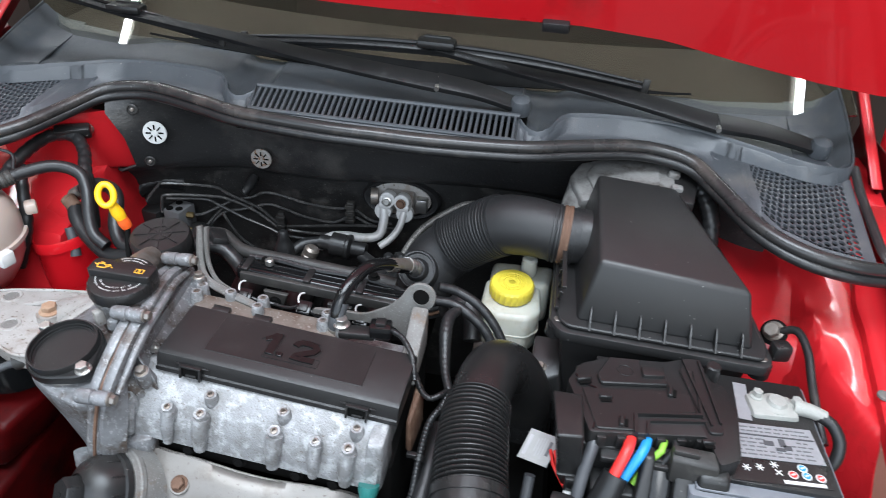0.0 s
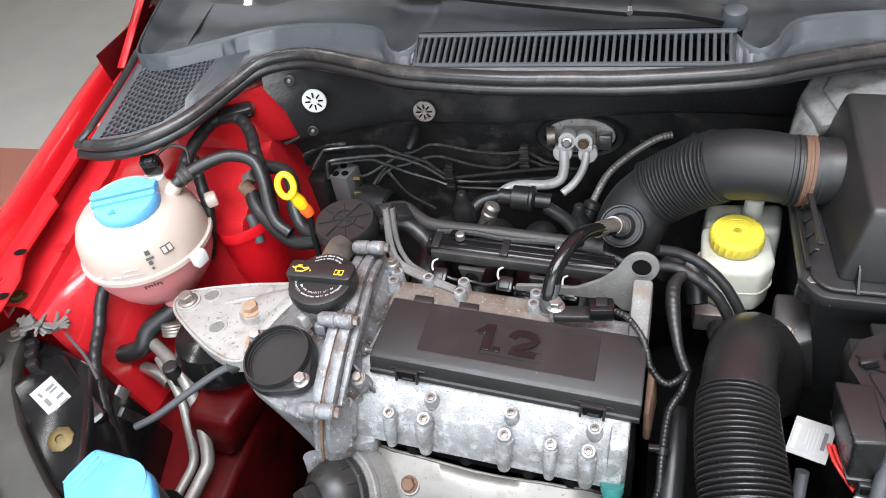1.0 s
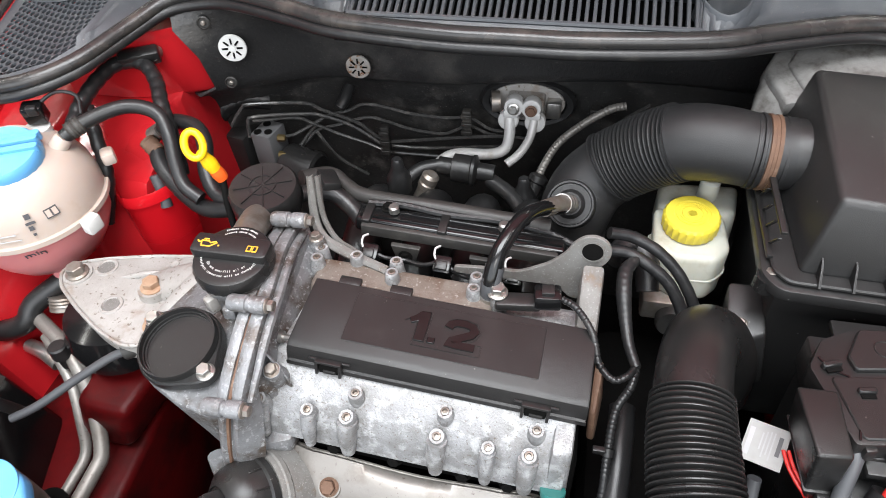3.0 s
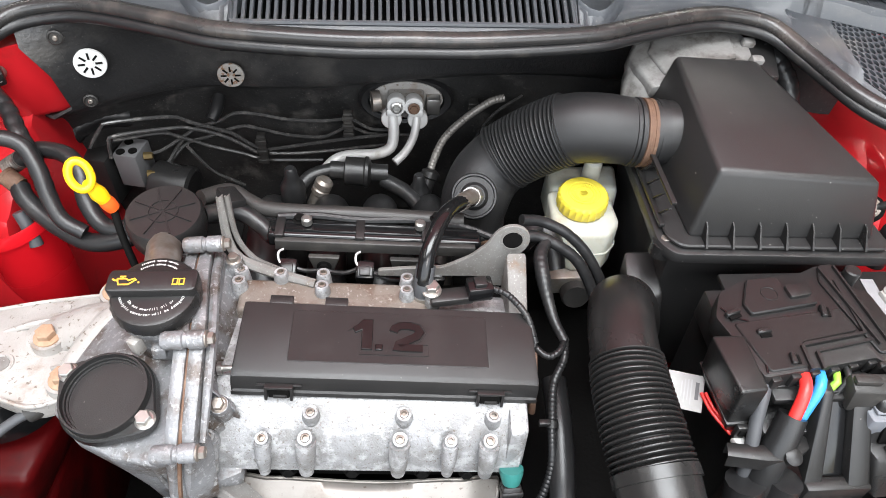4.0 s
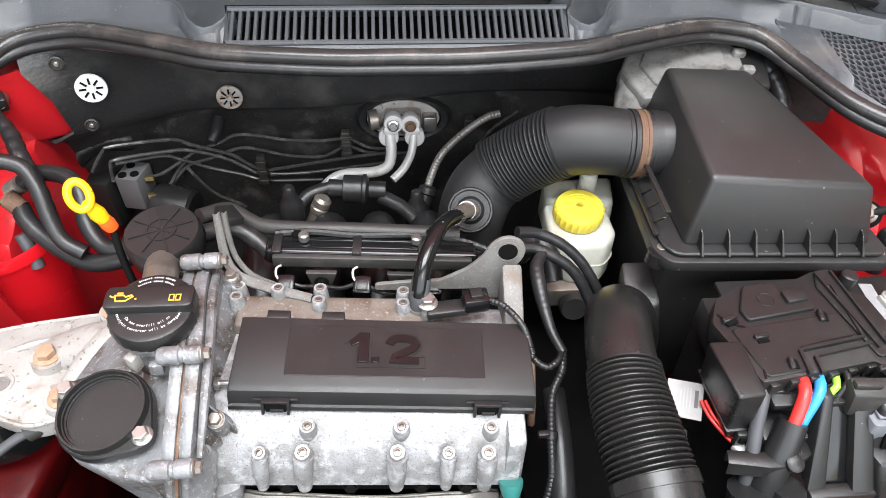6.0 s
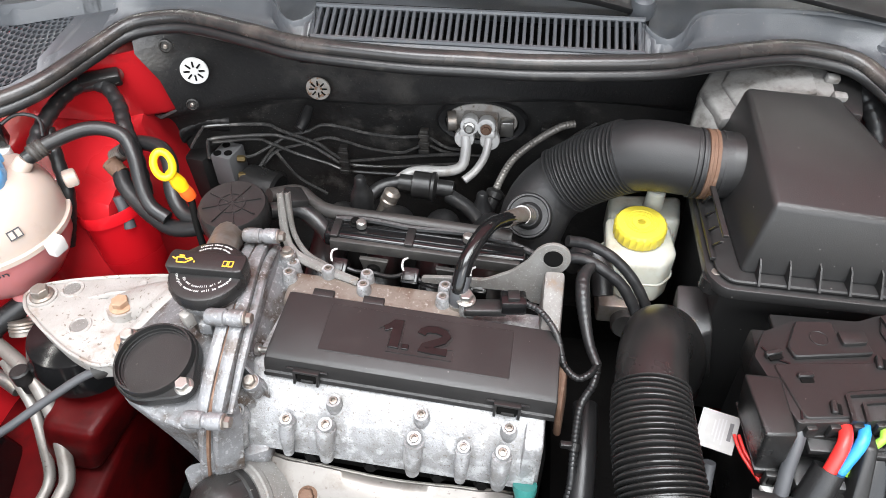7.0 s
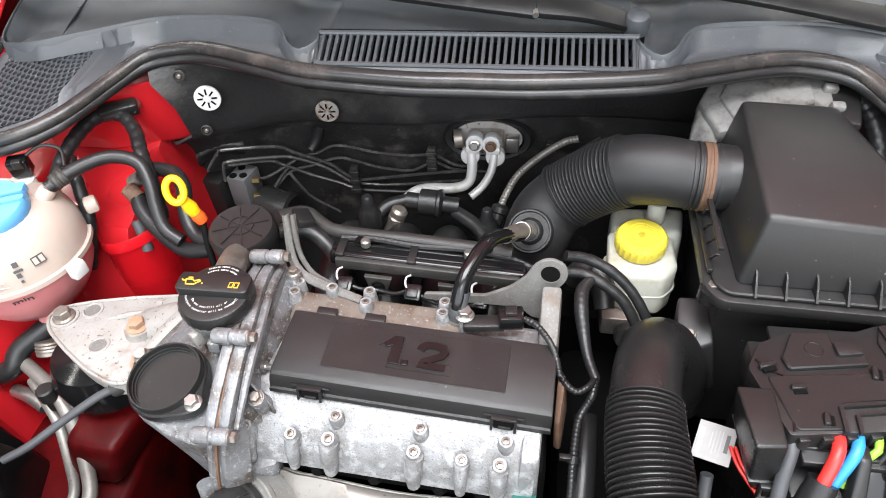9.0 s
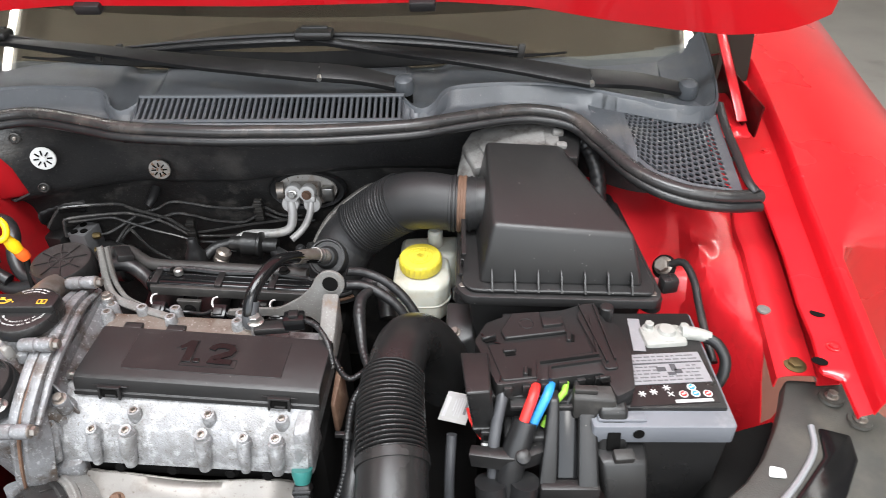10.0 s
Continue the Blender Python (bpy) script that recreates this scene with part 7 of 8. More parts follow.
# tag and its thin wires
tag = thing("paper_tag", (0.26, 0.70, 0.78), "white printed paper tag hanging by the fuse box", "tag")
TG = pose(0.264, 0.713, 0.788, 14, -8, -22)
part("tag_sheet", box((0.034, 0.038, 0.0006), TG), M_LABEL_TAG, tag)
for k, (x, w, h) in enumerate(((0.011, 0.0034, 0.018), (0.0055, 0.0012, 0.026), (0.0025, 0.0012, 0.022), (-0.0005, 0.0012, 0.024), (-0.0035, 0.0012, 0.016))):
    part("print_line", box((w, h, 0.0003), TG @ Matrix.Translation((x, 0.002 - 0.002 * (k % 2), 0.0005))), M_GREYDARK if k == 0 else M_GREYPRINT, tag)
part("bar_code", box((0.004, 0.026, 0.0003), TG @ Matrix.Translation((-0.0125, -0.001, 0.0005))), M_GREYPRINT, tag)
thin = thing("thin_wire", (0.285, 0.63, 0.76), "pair of thin red wires with a white plug", "wiring")
for dx in (0.0, 0.0042):
    part("wire", tube([(0.276 + dx, 0.706, 0.795), (0.279 + dx, 0.690, 0.793), (0.286 + dx, 0.675, 0.791), (0.292 + dx, 0.664, 0.790)], 0.0017, n=8), M_WIRE_RED, thin)
part("plug", box((0.012, 0.020, 0.008), pose(0.299, 0.653, 0.790, 0, 0, 25), 0.002), M_PAPER, thin, "white plug")
# coloured cables out of the fuse box
for nm, mt, r, pts, lb in (
    ("cable", M_WIRE_RED, 0.0056, [(0.349, 0.696, 0.848), (0.344, 0.676, 0.849), (0.335, 0.660, 0.833), (0.326, 0.646, 0.808)], "thick red battery cable"),
    ("cable", M_WIRE_BLUE, 0.0050, [(0.365, 0.697, 0.848), (0.359, 0.678, 0.848), (0.346, 0.663, 0.827), (0.334, 0.650, 0.803)], "blue cable"),
    ("cable", M_WIRE_GREEN, 0.0034, [(0.381, 0.697, 0.848), (0.377, 0.682, 0.847), (0.368, 0.678, 0.836), (0.356, 0.668, 0.81)], "green cable"),
    ("cable", M_RUBBER, 0.0034, [(0.392, 0.699, 0.848), (0.390, 0.686, 0.847), (0.382, 0.680, 0.836), (0.372, 0.668, 0.81)], "black cable"),
    ("cable", M_WIRE_GREY, 0.0062, [(0.316, 0.698, 0.845), (0.312, 0.682, 0.838), (0.306, 0.664, 0.818), (0.302, 0.645, 0.792), (0.303, 0.63, 0.74)], "grey cable"),
):
    tagged(link(nm, tube(pts, r, n=14), mt), lb + " leaving the fuse box", "cable", "fuse box cables")
tagged(link("cable_sleeve", tube([(0.336, 0.662, 0.826), (0.329, 0.650, 0.808), (0.321, 0.638, 0.782), (0.316, 0.625, 0.74)], [0.0125, 0.0145, 0.0150, 0.0150], n=16), M_RUBBER), "black taped sleeve round the cables", "cable sleeve")
holder = thing("fuse_holder_bracket", (0.37, 0.63, 0.72), "black plastic cable bracket clipped before the battery", "bracket")
part("arm", channel([(0.278, 0.645, 0.800), (0.300, 0.640, 0.803), (0.322, 0.638, 0.803), (0.345, 0.645, 0.802), (0.356, 0.652, 0.80)], [0.007, 0.008, 0.008, 0.007], 0.018, 0.0), M_BLACK, holder)
part("arm_boss", lathe([(0.008, -0.01), (0.008, 0.006), (0.005, 0.008), (0, 0.008)], axis_pose((0.332, 0.634, 0.802), (0, -0.5, 1)), n=18), M_BLACK, holder)
part("wall_left", hexa([(0.349, 0.618, 0.775), (0.367, 0.618, 0.775), (0.369, 0.655, 0.775), (0.353, 0.655, 0.775)], [(0.361, 0.672, 0.846), (0.371, 0.672, 0.846), (0.372, 0.688, 0.846), (0.361, 0.688, 0.846)], 0.0025), M_BLACK, holder)
part("insert", hexa([(0.368, 0.626, 0.775), (0.391, 0.626, 0.775), (0.391, 0.66, 0.775), (0.369, 0.66, 0.775)], [(0.370, 0.676, 0.834), (0.391, 0.676, 0.834), (0.391, 0.690, 0.834), (0.370, 0.690, 0.834)], 0.0025), M_BLACK_GLOSS, holder, "glossy black fuse insert")
part("insert_rim", box((0.018, 0.010, 0.004), pose(0.380, 0.682, 0.836), 0.001), M_BLACK, holder)
part("wall_right", hexa([(0.389, 0.613, 0.775), (0.411, 0.613, 0.775), (0.411, 0.655, 0.775), (0.390, 0.655, 0.775)], [(0.392, 0.678, 0.848), (0.410, 0.678, 0.848), (0.411, 0.692, 0.848), (0.393, 0.692, 0.848)], 0.003), M_BLACK, holder)
part("top_block", hexa([(0.386, 0.664, 0.825), (0.432, 0.664, 0.825), (0.432, 0.690, 0.825), (0.386, 0.690, 0.825)], [(0.384, 0.668, 0.853), (0.428, 0.664, 0.853), (0.428, 0.683, 0.857), (0.386, 0.685, 0.857)], 0.003), M_DUSTY, holder, "dusty top block")
part("top_step", box((0.024, 0.008, 0.006), pose(0.398, 0.676, 0.857, 0, 0, -4), 0.0015), M_DUSTY, holder)
part("strap_guide", hexa([(0.411, 0.640, 0.780), (0.444, 0.640, 0.780), (0.444, 0.66, 0.780), (0.411, 0.66, 0.780)], [(0.411, 0.660, 0.843), (0.441, 0.660, 0.843), (0.441, 0.676, 0.846), (0.411, 0.676, 0.846)], 0.005, 3), M_BLACK, holder)
part("strap_slot", box((0.014, 0.003, 0.030), pose(0.427, 0.6495, 0.815, -17, 0, 0), 0.001), M_DARK, holder)
part("hook_box", hexa([(0.420, 0.610, 0.758), (0.462, 0.612, 0.758), (0.464, 0.648, 0.758), (0.408, 0.648, 0.758)], [(0.414, 0.630, 0.798), (0.461, 0.632, 0.798), (0.463, 0.660, 0.800), (0.406, 0.658, 0.800)], 0.004), M_BLACK, holder)
part("hook_cap", box((0.021, 0.013, 0.010), pose(0.436, 0.636, 0.802, 12, 0, 5), 0.002), M_DUSTY, holder, "worn grey hook cap")
part("cross_bar", slab((0.350, 0.612, 0.748), (0.412, 0.626, 0.778), 0.003), M_BLACK, holder)
part("cable_run", tube([(0.300, 0.628, 0.77), (0.305, 0.606, 0.70), (0.31, 0.59, 0.6)], 0.018, n=12), M_RUBBER, holder)
part("cable_run", tube([(0.335, 0.625, 0.775), (0.33, 0.608, 0.70), (0.33, 0.59, 0.6)], 0.016, n=12), M_RUBBER, holder)
part("stem", tube([(0.258, 0.69, 0.77), (0.255, 0.66, 0.72), (0.255, 0.64, 0.6)], 0.006, n=10), M_WIRE_GREY, holder)

# ---------------------------------------------------------------- coolant tank and the left of the bay
tank = thing("coolant_tank", (-0.565, 0.87, 0.74), "cream plastic coolant tank with pink coolant and a blue cap", "coolant tank")
TC = V((-0.553, 0.873, 0.822))
R = 0.0855
up_prof = [(R, 0.0), (R * 0.995, 0.018), (R * 0.95, 0.036), (R * 0.86, 0.052), (R * 0.72, 0.064), (R * 0.55, 0.071), (0.044, 0.075), (0.042, 0.08), (0, 0.08)]
part("upper_shell", lathe(up_prof, Matrix.Translation(TC), n=56), M_TANK, tank, "cream upper shell", 60)
part("seam", lathe([(R, -0.004), (R + 0.004, -0.003), (R + 0.004, 0.003), (R, 0.004)], Matrix.Translation(TC), n=56), M_TANK, tank)
part("lower_shell", lathe([(0, -0.078), (0.03, -0.077), (0.058, -0.069), (R * 0.82, -0.052), (R * 0.94, -0.030), (R * 0.985, -0.003)], Matrix.Translation(TC), n=56), M_TANK_LOW, tank, "lower shell with pink coolant showing", 60)
TCAP = axis_pose(TC + V((0.013, -0.010, 0.066)), (0.06, -0.16, 1)) @ Matrix.Scale(0.90, 4)
tcap = part("cap", lathe([(0.044, 0), (0.046, 0.003), (0.046, 0.017), (0.043, 0.021), (0, 0.022)], TCAP, n=60, ripple=lambda a, i: 1 + (0.010 * math.cos(36 * a) if i in (1, 2) else 0)), M_BLUE, tank, "light blue screw cap")
for dy in (-0.011, 0.0, 0.011):
    part("cap_grip", prism(round_outline([(-0.047, -0.0045), (0.047, -0.0045), (0.047, 0.0045), (-0.047, 0.0045)], 0.004, 3), 0.014, 0.026 if dy else 0.029, 0.003, 3, TCAP @ Matrix.Rotation(radians(4), 4, "Z") @ Matrix.Translation((0, dy + 0.008, 0))), M_BLUE, tcap)
part("cap_triangle", prism([(-0.006, -0.004), (0.006, -0.004), (0, 0.006)], 0.0216, 0.0222, 0, 1, TCAP @ Matrix.Translation((-0.012, -0.024, 0))), M_WIRE_BLUE, tcap)
part("side_tab", box((0.014, 0.020, 0.020), pose(TC.x + 0.098, TC.y - 0.026, TC.z + 0.001, 0, 0, -15), 0.003), M_PAPER, tank, "white clip tab")
part("rear_lug", box((0.016, 0.022, 0.016), pose(TC.x + 0.080, TC.y + 0.060, TC.z + 0.030, 0, 0, 40), 0.004), M_TANK, tank)
part("spout", lathe([(0.011, -0.025), (0.010, 0.010), (0.008, 0.013), (0, 0.013)], axis_pose(TC + V((0.050, 0.030, 0.064)), (0.55, 0.45, 0.65)), n=18), M_TANK, tank)
splug = part("sensor_plug", box((0.024, 0.018, 0.024), pose(TC.x + 0.010, TC.y + 0.060, TC.z + 0.086, 10, 0, 20), 0.003), M_BLACK_GLOSS, tank, "black level sensor plug")
part("plug_latch", box((0.012, 0.008, 0.012), pose(TC.x + 0.016, TC.y + 0.052, TC.z + 0.094, 10, 0, 20), 0.002), M_BLACK, splug)
part("plug_lead", tube([TC + V((0.014, 0.064, 0.094)), TC + V((0.034, 0.078, 0.104)), TC + V((0.056, 0.082, 0.098)), TC + V((0.062, 0.070, 0.082))], 0.0022, n=8), M_RUBBER, splug)
part("sensor_base", lathe([(0.017, -0.03), (0.016, 0.004), (0, 0.004)], Matrix.Translation(TC + V((0.008, 0.052, 0.066))), n=20), M_PAPER, tank)
part("nipple", lathe([(0.013, -0.035), (0.013, 0.0), (0.02, 0.01)], axis_pose(TC + V((0.028, -0.035, -0.068)), (-0.1, 0.15, 1)), n=18), M_TANK_LOW, tank)


def on_tank(a, z):
    """A pose on the upper shell's face at the angle a and height z."""
    r = float(np.interp(z, [p[1] for p in up_prof[:7]], [p[0] for p in up_prof[:7]]))
    n = V((math.cos(a), math.sin(a), 0.15 + z * 9)).normalized()
    x = V((-math.sin(a), math.cos(a), 0))
    y = n.cross(x)
    return Matrix.Translation(TC + V((r * math.cos(a), r * math.sin(a), z)) + n * 0.0012) @ Matrix((x, y, n)).transposed().to_4x4()


for da in (0.0, 0.085):
    bk = part("handbook_mark", box((0.0075, 0.011, 0.0008), on_tank(radians(-33) + da, 0.030)), M_INK, tank, "printed handbook symbol")
    part("mark_page", box((0.005, 0.008, 0.0008), on_tank(radians(-33) + da, 0.030) @ Matrix.Translation((0, 0, 0.0004))), M_TANK, bk)
for k, (a, z, w, h) in enumerate(((-47, 0.036, 0.006, 0.006), (-47, 0.028, 0.010, 0.003), (-48, 0.022, 0.005, 0.005), (-48, 0.014, 0.003, 0.003), (-66, 0.020, 0.020, 0.0012), (-66, 0.013, 0.026, 0.0009), (-80, 0.012, 0.014, 0.0018), (-96, 0.010, 0.010, 0.0018))):
    part("print_stroke", box((w, h, 0.0007), on_tank(radians(a), z)), M_GREYPRINT if k > 3 else M_INK, tank)
text_mesh("min", 0.016, 0.0003, M_INK, "level_word", Matrix.Translation(TC) @ Matrix.Rotation(radians(-56), 4, "Z") @ Matrix.Translation((R * 0.972, 0, -0.014)) @ pose(0, 0, 0, 90, 0, 90) @ pose(0, 0, 0, 24, 0, 0), tank, "printed level mark")

hoses = thing("coolant_hoses", (-0.42, 0.92, 0.80), "black rubber coolant hoses over the red strut tower", "hoses")
part("overflow_hose", tube([TC + V((0.056, 0.036, 0.072)), (-0.478, 0.930, 0.903), (-0.440, 0.955, 0.910), (-0.405, 0.960, 0.902), (-0.388, 0.945, 0.882), (-0.378, 0.925, 0.858), (-0.366, 0.910, 0.838), (-0.345, 0.903, 0.826)], 0.0085, n=14), M_RUBBER, hoses)
part("hose_clip", tube([TC + V((0.060, 0.043, 0.075)), TC + V((0.072, 0.055, 0.080))], 0.0108, n=14, step=0.0015, wave=ribs(0.004, 0.12)), M_DUSTY, hoses, "dark spring clip")
part("heater_hose", tube([(-0.425, 0.960, 0.842), (-0.418, 0.948, 0.836), (-0.392, 0.928, 0.822), (-0.350, 0.905, 0.812), (-0.315, 0.898, 0.818), (-0.28, 0.90, 0.83)], 0.0102, n=14), M_RUBBER, hoses)
part("heater_hose", tube([(-0.428, 0.985, 0.858), (-0.405, 0.985, 0.872), (-0.372, 0.975, 0.875), (-0.352, 0.955, 0.868), (-0.345, 0.93, 0.845), (-0.325, 0.91, 0.828), (-0.29, 0.905, 0.83)], 0.0094, n=14), M_RUBBER, hoses)
part("hose_end", tube([(-0.440, 0.968, 0.852), (-0.425, 0.960, 0.842)], 0.0108, n=14, step=0.002, wave=ribs(0.004, 0.1)), M_RUST, hoses)
part("hose_end", tube([(-0.445, 0.988, 0.846), (-0.425, 0.985, 0.860)], 0.0102, n=14, step=0.002, wave=ribs(0.004, 0.1)), M_BOLT, hoses)
part("stub_pipe", tube([(-0.430, 0.945, 0.818), (-0.424, 0.938, 0.80), (-0.42, 0.93, 0.78)], 0.0075, n=12), M_WIRE_GREY, hoses)
part("bottom_hose", tube([TC + V((0.030, -0.040, -0.088))] + [(-0.557, 0.801, 0.715), (-0.564, 0.785, 0.7), (-0.587, 0.775, 0.69), (-0.613, 0.772, 0.69), (-0.632, 0.783, 0.695), (-0.631, 0.803, 0.705), (-0.613, 0.821, 0.715), (-0.594, 0.829, 0.72)], 0.0135, n=16), M_RUBBER, hoses)
part("hose_clip", tube([(-0.524, 0.818, 0.720), (-0.522, 0.808, 0.704)], 0.019, n=16, step=0.002, wave=ribs(0.004, 0.08)), M_BOLT, hoses, "ribbed spring clip")
harness = thing("wing_harness", (-0.46, 1.0, 0.85), "black taped harness clipped to the red strut tower", "wiring")
part("trunk", tube([(-0.500, 0.925, 0.890), (-0.506, 0.965, 0.902), (-0.503, 1.010, 0.912), (-0.490, 1.038, 0.916), (-0.465, 1.045, 0.912), (-0.440, 1.025, 0.902), (-0.418, 0.99, 0.89), (-0.40, 0.965, 0.87), (-0.395, 0.95, 0.82)], 0.0095, n=12, step=0.002, wave=ribs(0.016, 0.08)), M_RUBBER, harness)
part("trunk", tube([(-0.505, 0.97, 0.895), (-0.490, 0.945, 0.862), (-0.486, 0.93, 0.82), (-0.50, 0.91, 0.76)], 0.0085, n=12, step=0.002, wave=ribs(0.016, 0.08)), M_RUBBER, harness)
part("trunk", tube([(-0.60, 0.84, 0.80), (-0.605, 0.80, 0.775), (-0.60, 0.77, 0.752), (-0.580, 0.72, 0.735), (-0.545, 0.67, 0.70), (-0.52, 0.64, 0.64)], 0.0085, n=12, step=0.002, wave=ribs(0.016, 0.08)), M_RUBBER, harness)
part("trunk_clip", box((0.05, 0.018, 0.02), pose(-0.470, 1.050, 0.918, 20, 0, 30), 0.004), M_BLACK, harness)
part("clip_spring", lathe([(0.009, -0.008), (0.007, 0.008), (0, 0.008)], axis_pose((-0.455, 1.060, 0.918), (0.3, -1, 0.2)), n=12), M_BOLT, harness)

dip = thing("dipstick", (-0.30, 0.88, 0.82), "yellow ring-pull oil dipstick with an orange collar", "dipstick")
DA, DB = V((-0.312, 0.890, 0.904)), V((-0.302, 0.896, 0.868))
dw = (DA - DB).normalized()
rm = axis_pose(DA + dw * 0.015, (0.35, -0.62, 0.5))
part("ring", tube([rm @ V((0.0092 * math.cos(a), 0.0140 * math.sin(a), 0)) for a in np.linspace(0, 2 * math.pi, 30)], 0.0042, n=12, smooth=False), M_YELLOW_D, dip)
part("shank", tube([DA + dw * 0.004, DA.lerp(DB, 0.35), DA.lerp(DB, 0.62)], [0.005, 0.0085, 0.0070], n=16), M_YELLOW_D, dip)
part("collar", tube([DA.lerp(DB, 0.58), DA.lerp(DB, 0.8), DB], [0.0070, 0.0080, 0.0070], n=16), M_ORANGE, dip, "orange collar")
part("dip_tube", tube([DB, (-0.296, 0.880, 0.84), (-0.285, 0.862, 0.80), (-0.275, 0.85, 0.75)], 0.0040, n=10), M_DARK, dip)

# washer bottle, gas pipes and cable
washer = thing("washer_filler", (-0.46, 0.57, 0.55), "light blue flip cap on the washer filler neck", "washer cap")
WM = pose(-0.436, 0.563, 0.750, 8, -6, 0)
WASH = [(-0.064, -0.003), (-0.044, 0.037), (0.004, 0.032), (0.046, 0.018), (0.066, -0.006), (0.054, -0.033), (0.000, -0.040), (-0.040, -0.030)]
wl = round_outline(WASH, 0.009, 4)
wcap = part("flip_cap", prism(wl, -0.014, 0.006, 0.005, 3, WM), M_BLUE, washer, "light blue flip cap", 50)
part("cap_disc", lathe([(0.033, 0.0055), (0.033, 0.0068), (0.032, 0.0074), (0, 0.0076)], WM @ Matrix.Translation((0.012, -0.002, 0)) @ Matrix.Diagonal((1.2, 0.95, 1, 1)), n=44), M_BLUE, wcap)
for k in range(4):
    part("cap_ridge", box((0.0030, 0.044 - 0.002 * k, 0.003), WM @ Matrix.Translation((-0.0475 + 0.0085 * k, 0.013 - 0.004 * k, 0.0062)) @ Matrix.Rotation(radians(-28), 4, "Z"), 0.001, 1), M_BLUE, wcap)
part("cap_lip", tube([WM @ V((0.064, -0.010, -0.004)), WM @ V((0.054, -0.031, -0.004)), WM @ V((0.030, -0.038, -0.004))], 0.0045, n=10), M_BLUE, wcap)
part("neck", tube([(-0.432, 0.560, 0.738), (-0.430, 0.562, 0.71), (-0.432, 0.566, 0.66), (-0.44, 0.57, 0.585)], [0.036, 0.034, 0.030, 0.030], n=20), M_GRUBBY, washer, "grubby translucent filler neck")
pipes = thing("refrigerant_pipes", (-0.45, 0.68, 0.55), "pair of dull aluminium air-conditioning pipes", "pipes")
part("pipe", tube([(-0.560, 0.795, 0.70), (-0.505, 0.765, 0.697), (-0.475, 0.743, 0.683), (-0.454, 0.718, 0.655), (-0.431, 0.676, 0.620), (-0.431, 0.650, 0.610), (-0.437, 0.584, 0.600), (-0.442, 0.545, 0.592)], 0.0088, n=14), M_SHIELD, pipes)
part("pipe", tube([(-0.545, 0.780, 0.680), (-0.510, 0.752, 0.670), (-0.490, 0.733, 0.655), (-0.471, 0.703, 0.630), (-0.459, 0.675, 0.604), (-0.460, 0.642, 0.597), (-0.463, 0.601, 0.592), (-0.465, 0.560, 0.586)], 0.0066, n=14), M_SHIELD, pipes)
part("service_port", lathe([(0.008, -0.012), (0.008, 0.004), (0.011, 0.006), (0.011, 0.022), (0.009, 0.024), (0, 0.024)], (-0.492, 0.748, 0.690), n=18), M_BLACK, pipes, "black service cap")
part("union", tube([(-0.575, 0.775, 0.66), (-0.545, 0.765, 0.665), (-0.52, 0.755, 0.66)], 0.009, n=12), M_STEEL, pipes)
brace = thing("bonnet_cable", (-0.42, 0.68, 0.72), "stiff grey cable between engine mount and inner wing", "cable")
part("cable", tube([(-0.352, 0.722, 0.775), (-0.375, 0.712, 0.768), (-0.410, 0.688, 0.752), (-0.445, 0.662, 0.735), (-0.472, 0.648, 0.725)], 0.0048, n=12), M_WIRE_GREY, brace)
part("cable_end", lathe([(0.010, -0.008), (0.010, 0.006), (0, 0.006)], axis_pose((-0.352, 0.722, 0.776), (1, 0.4, 0.3)), n=14), M_DUSTY, brace)
part("tab", box((0.006, 0.012, 0.055), pose(-0.478, 0.655, 0.735, 20, 10, 0), 0.001), M_RUBBER, brace)
part("tab_end", box((0.004, 0.012, 0.026), pose(-0.484, 0.668, 0.765, 20, 10, 0), 0.001), M_BRACKET, brace)
part("mount_rubber", lathe([(0, -0.05), (0.06, -0.05), (0.062, -0.02), (0.055, 0.0), (0.03, 0.008), (0, 0.008)], (-0.43, 0.79, 0.745), n=32), M_BLACK_GLOSS, engine, "black rubber engine mount")
lego = thing("mount_pedestal", (-0.41, 0.73, 0.55), "red pressed-steel engine mount pedestal", "mount pedestal")
# pedestal red darkened for the shade under the mount
part("pressing", hexa([(-0.475, 0.69, 0.60), (-0.405, 0.69, 0.60), (-0.385, 0.86, 0.60), (-0.48, 0.86, 0.60)], [(-0.46, 0.705, 0.675), (-0.392, 0.697, 0.672), (-0.36, 0.85, 0.68), (-0.47, 0.85, 0.68)], 0.012, 3), M_RED_SHADED, lego)
# added support, near-black so the space below still reads as shade
part("stem", slab((-0.52, 0.74, 0.49), (-0.45, 0.86, 0.61), 0.006), M_DARK, lego)
part("dark_hole", lathe([(0.024, 0), (0.024, 0.002), (0, 0.002)], axis_pose((-0.445, 0.60, 0.62), (0, -0.6, 0.8)), n=20), M_DARK, lego)

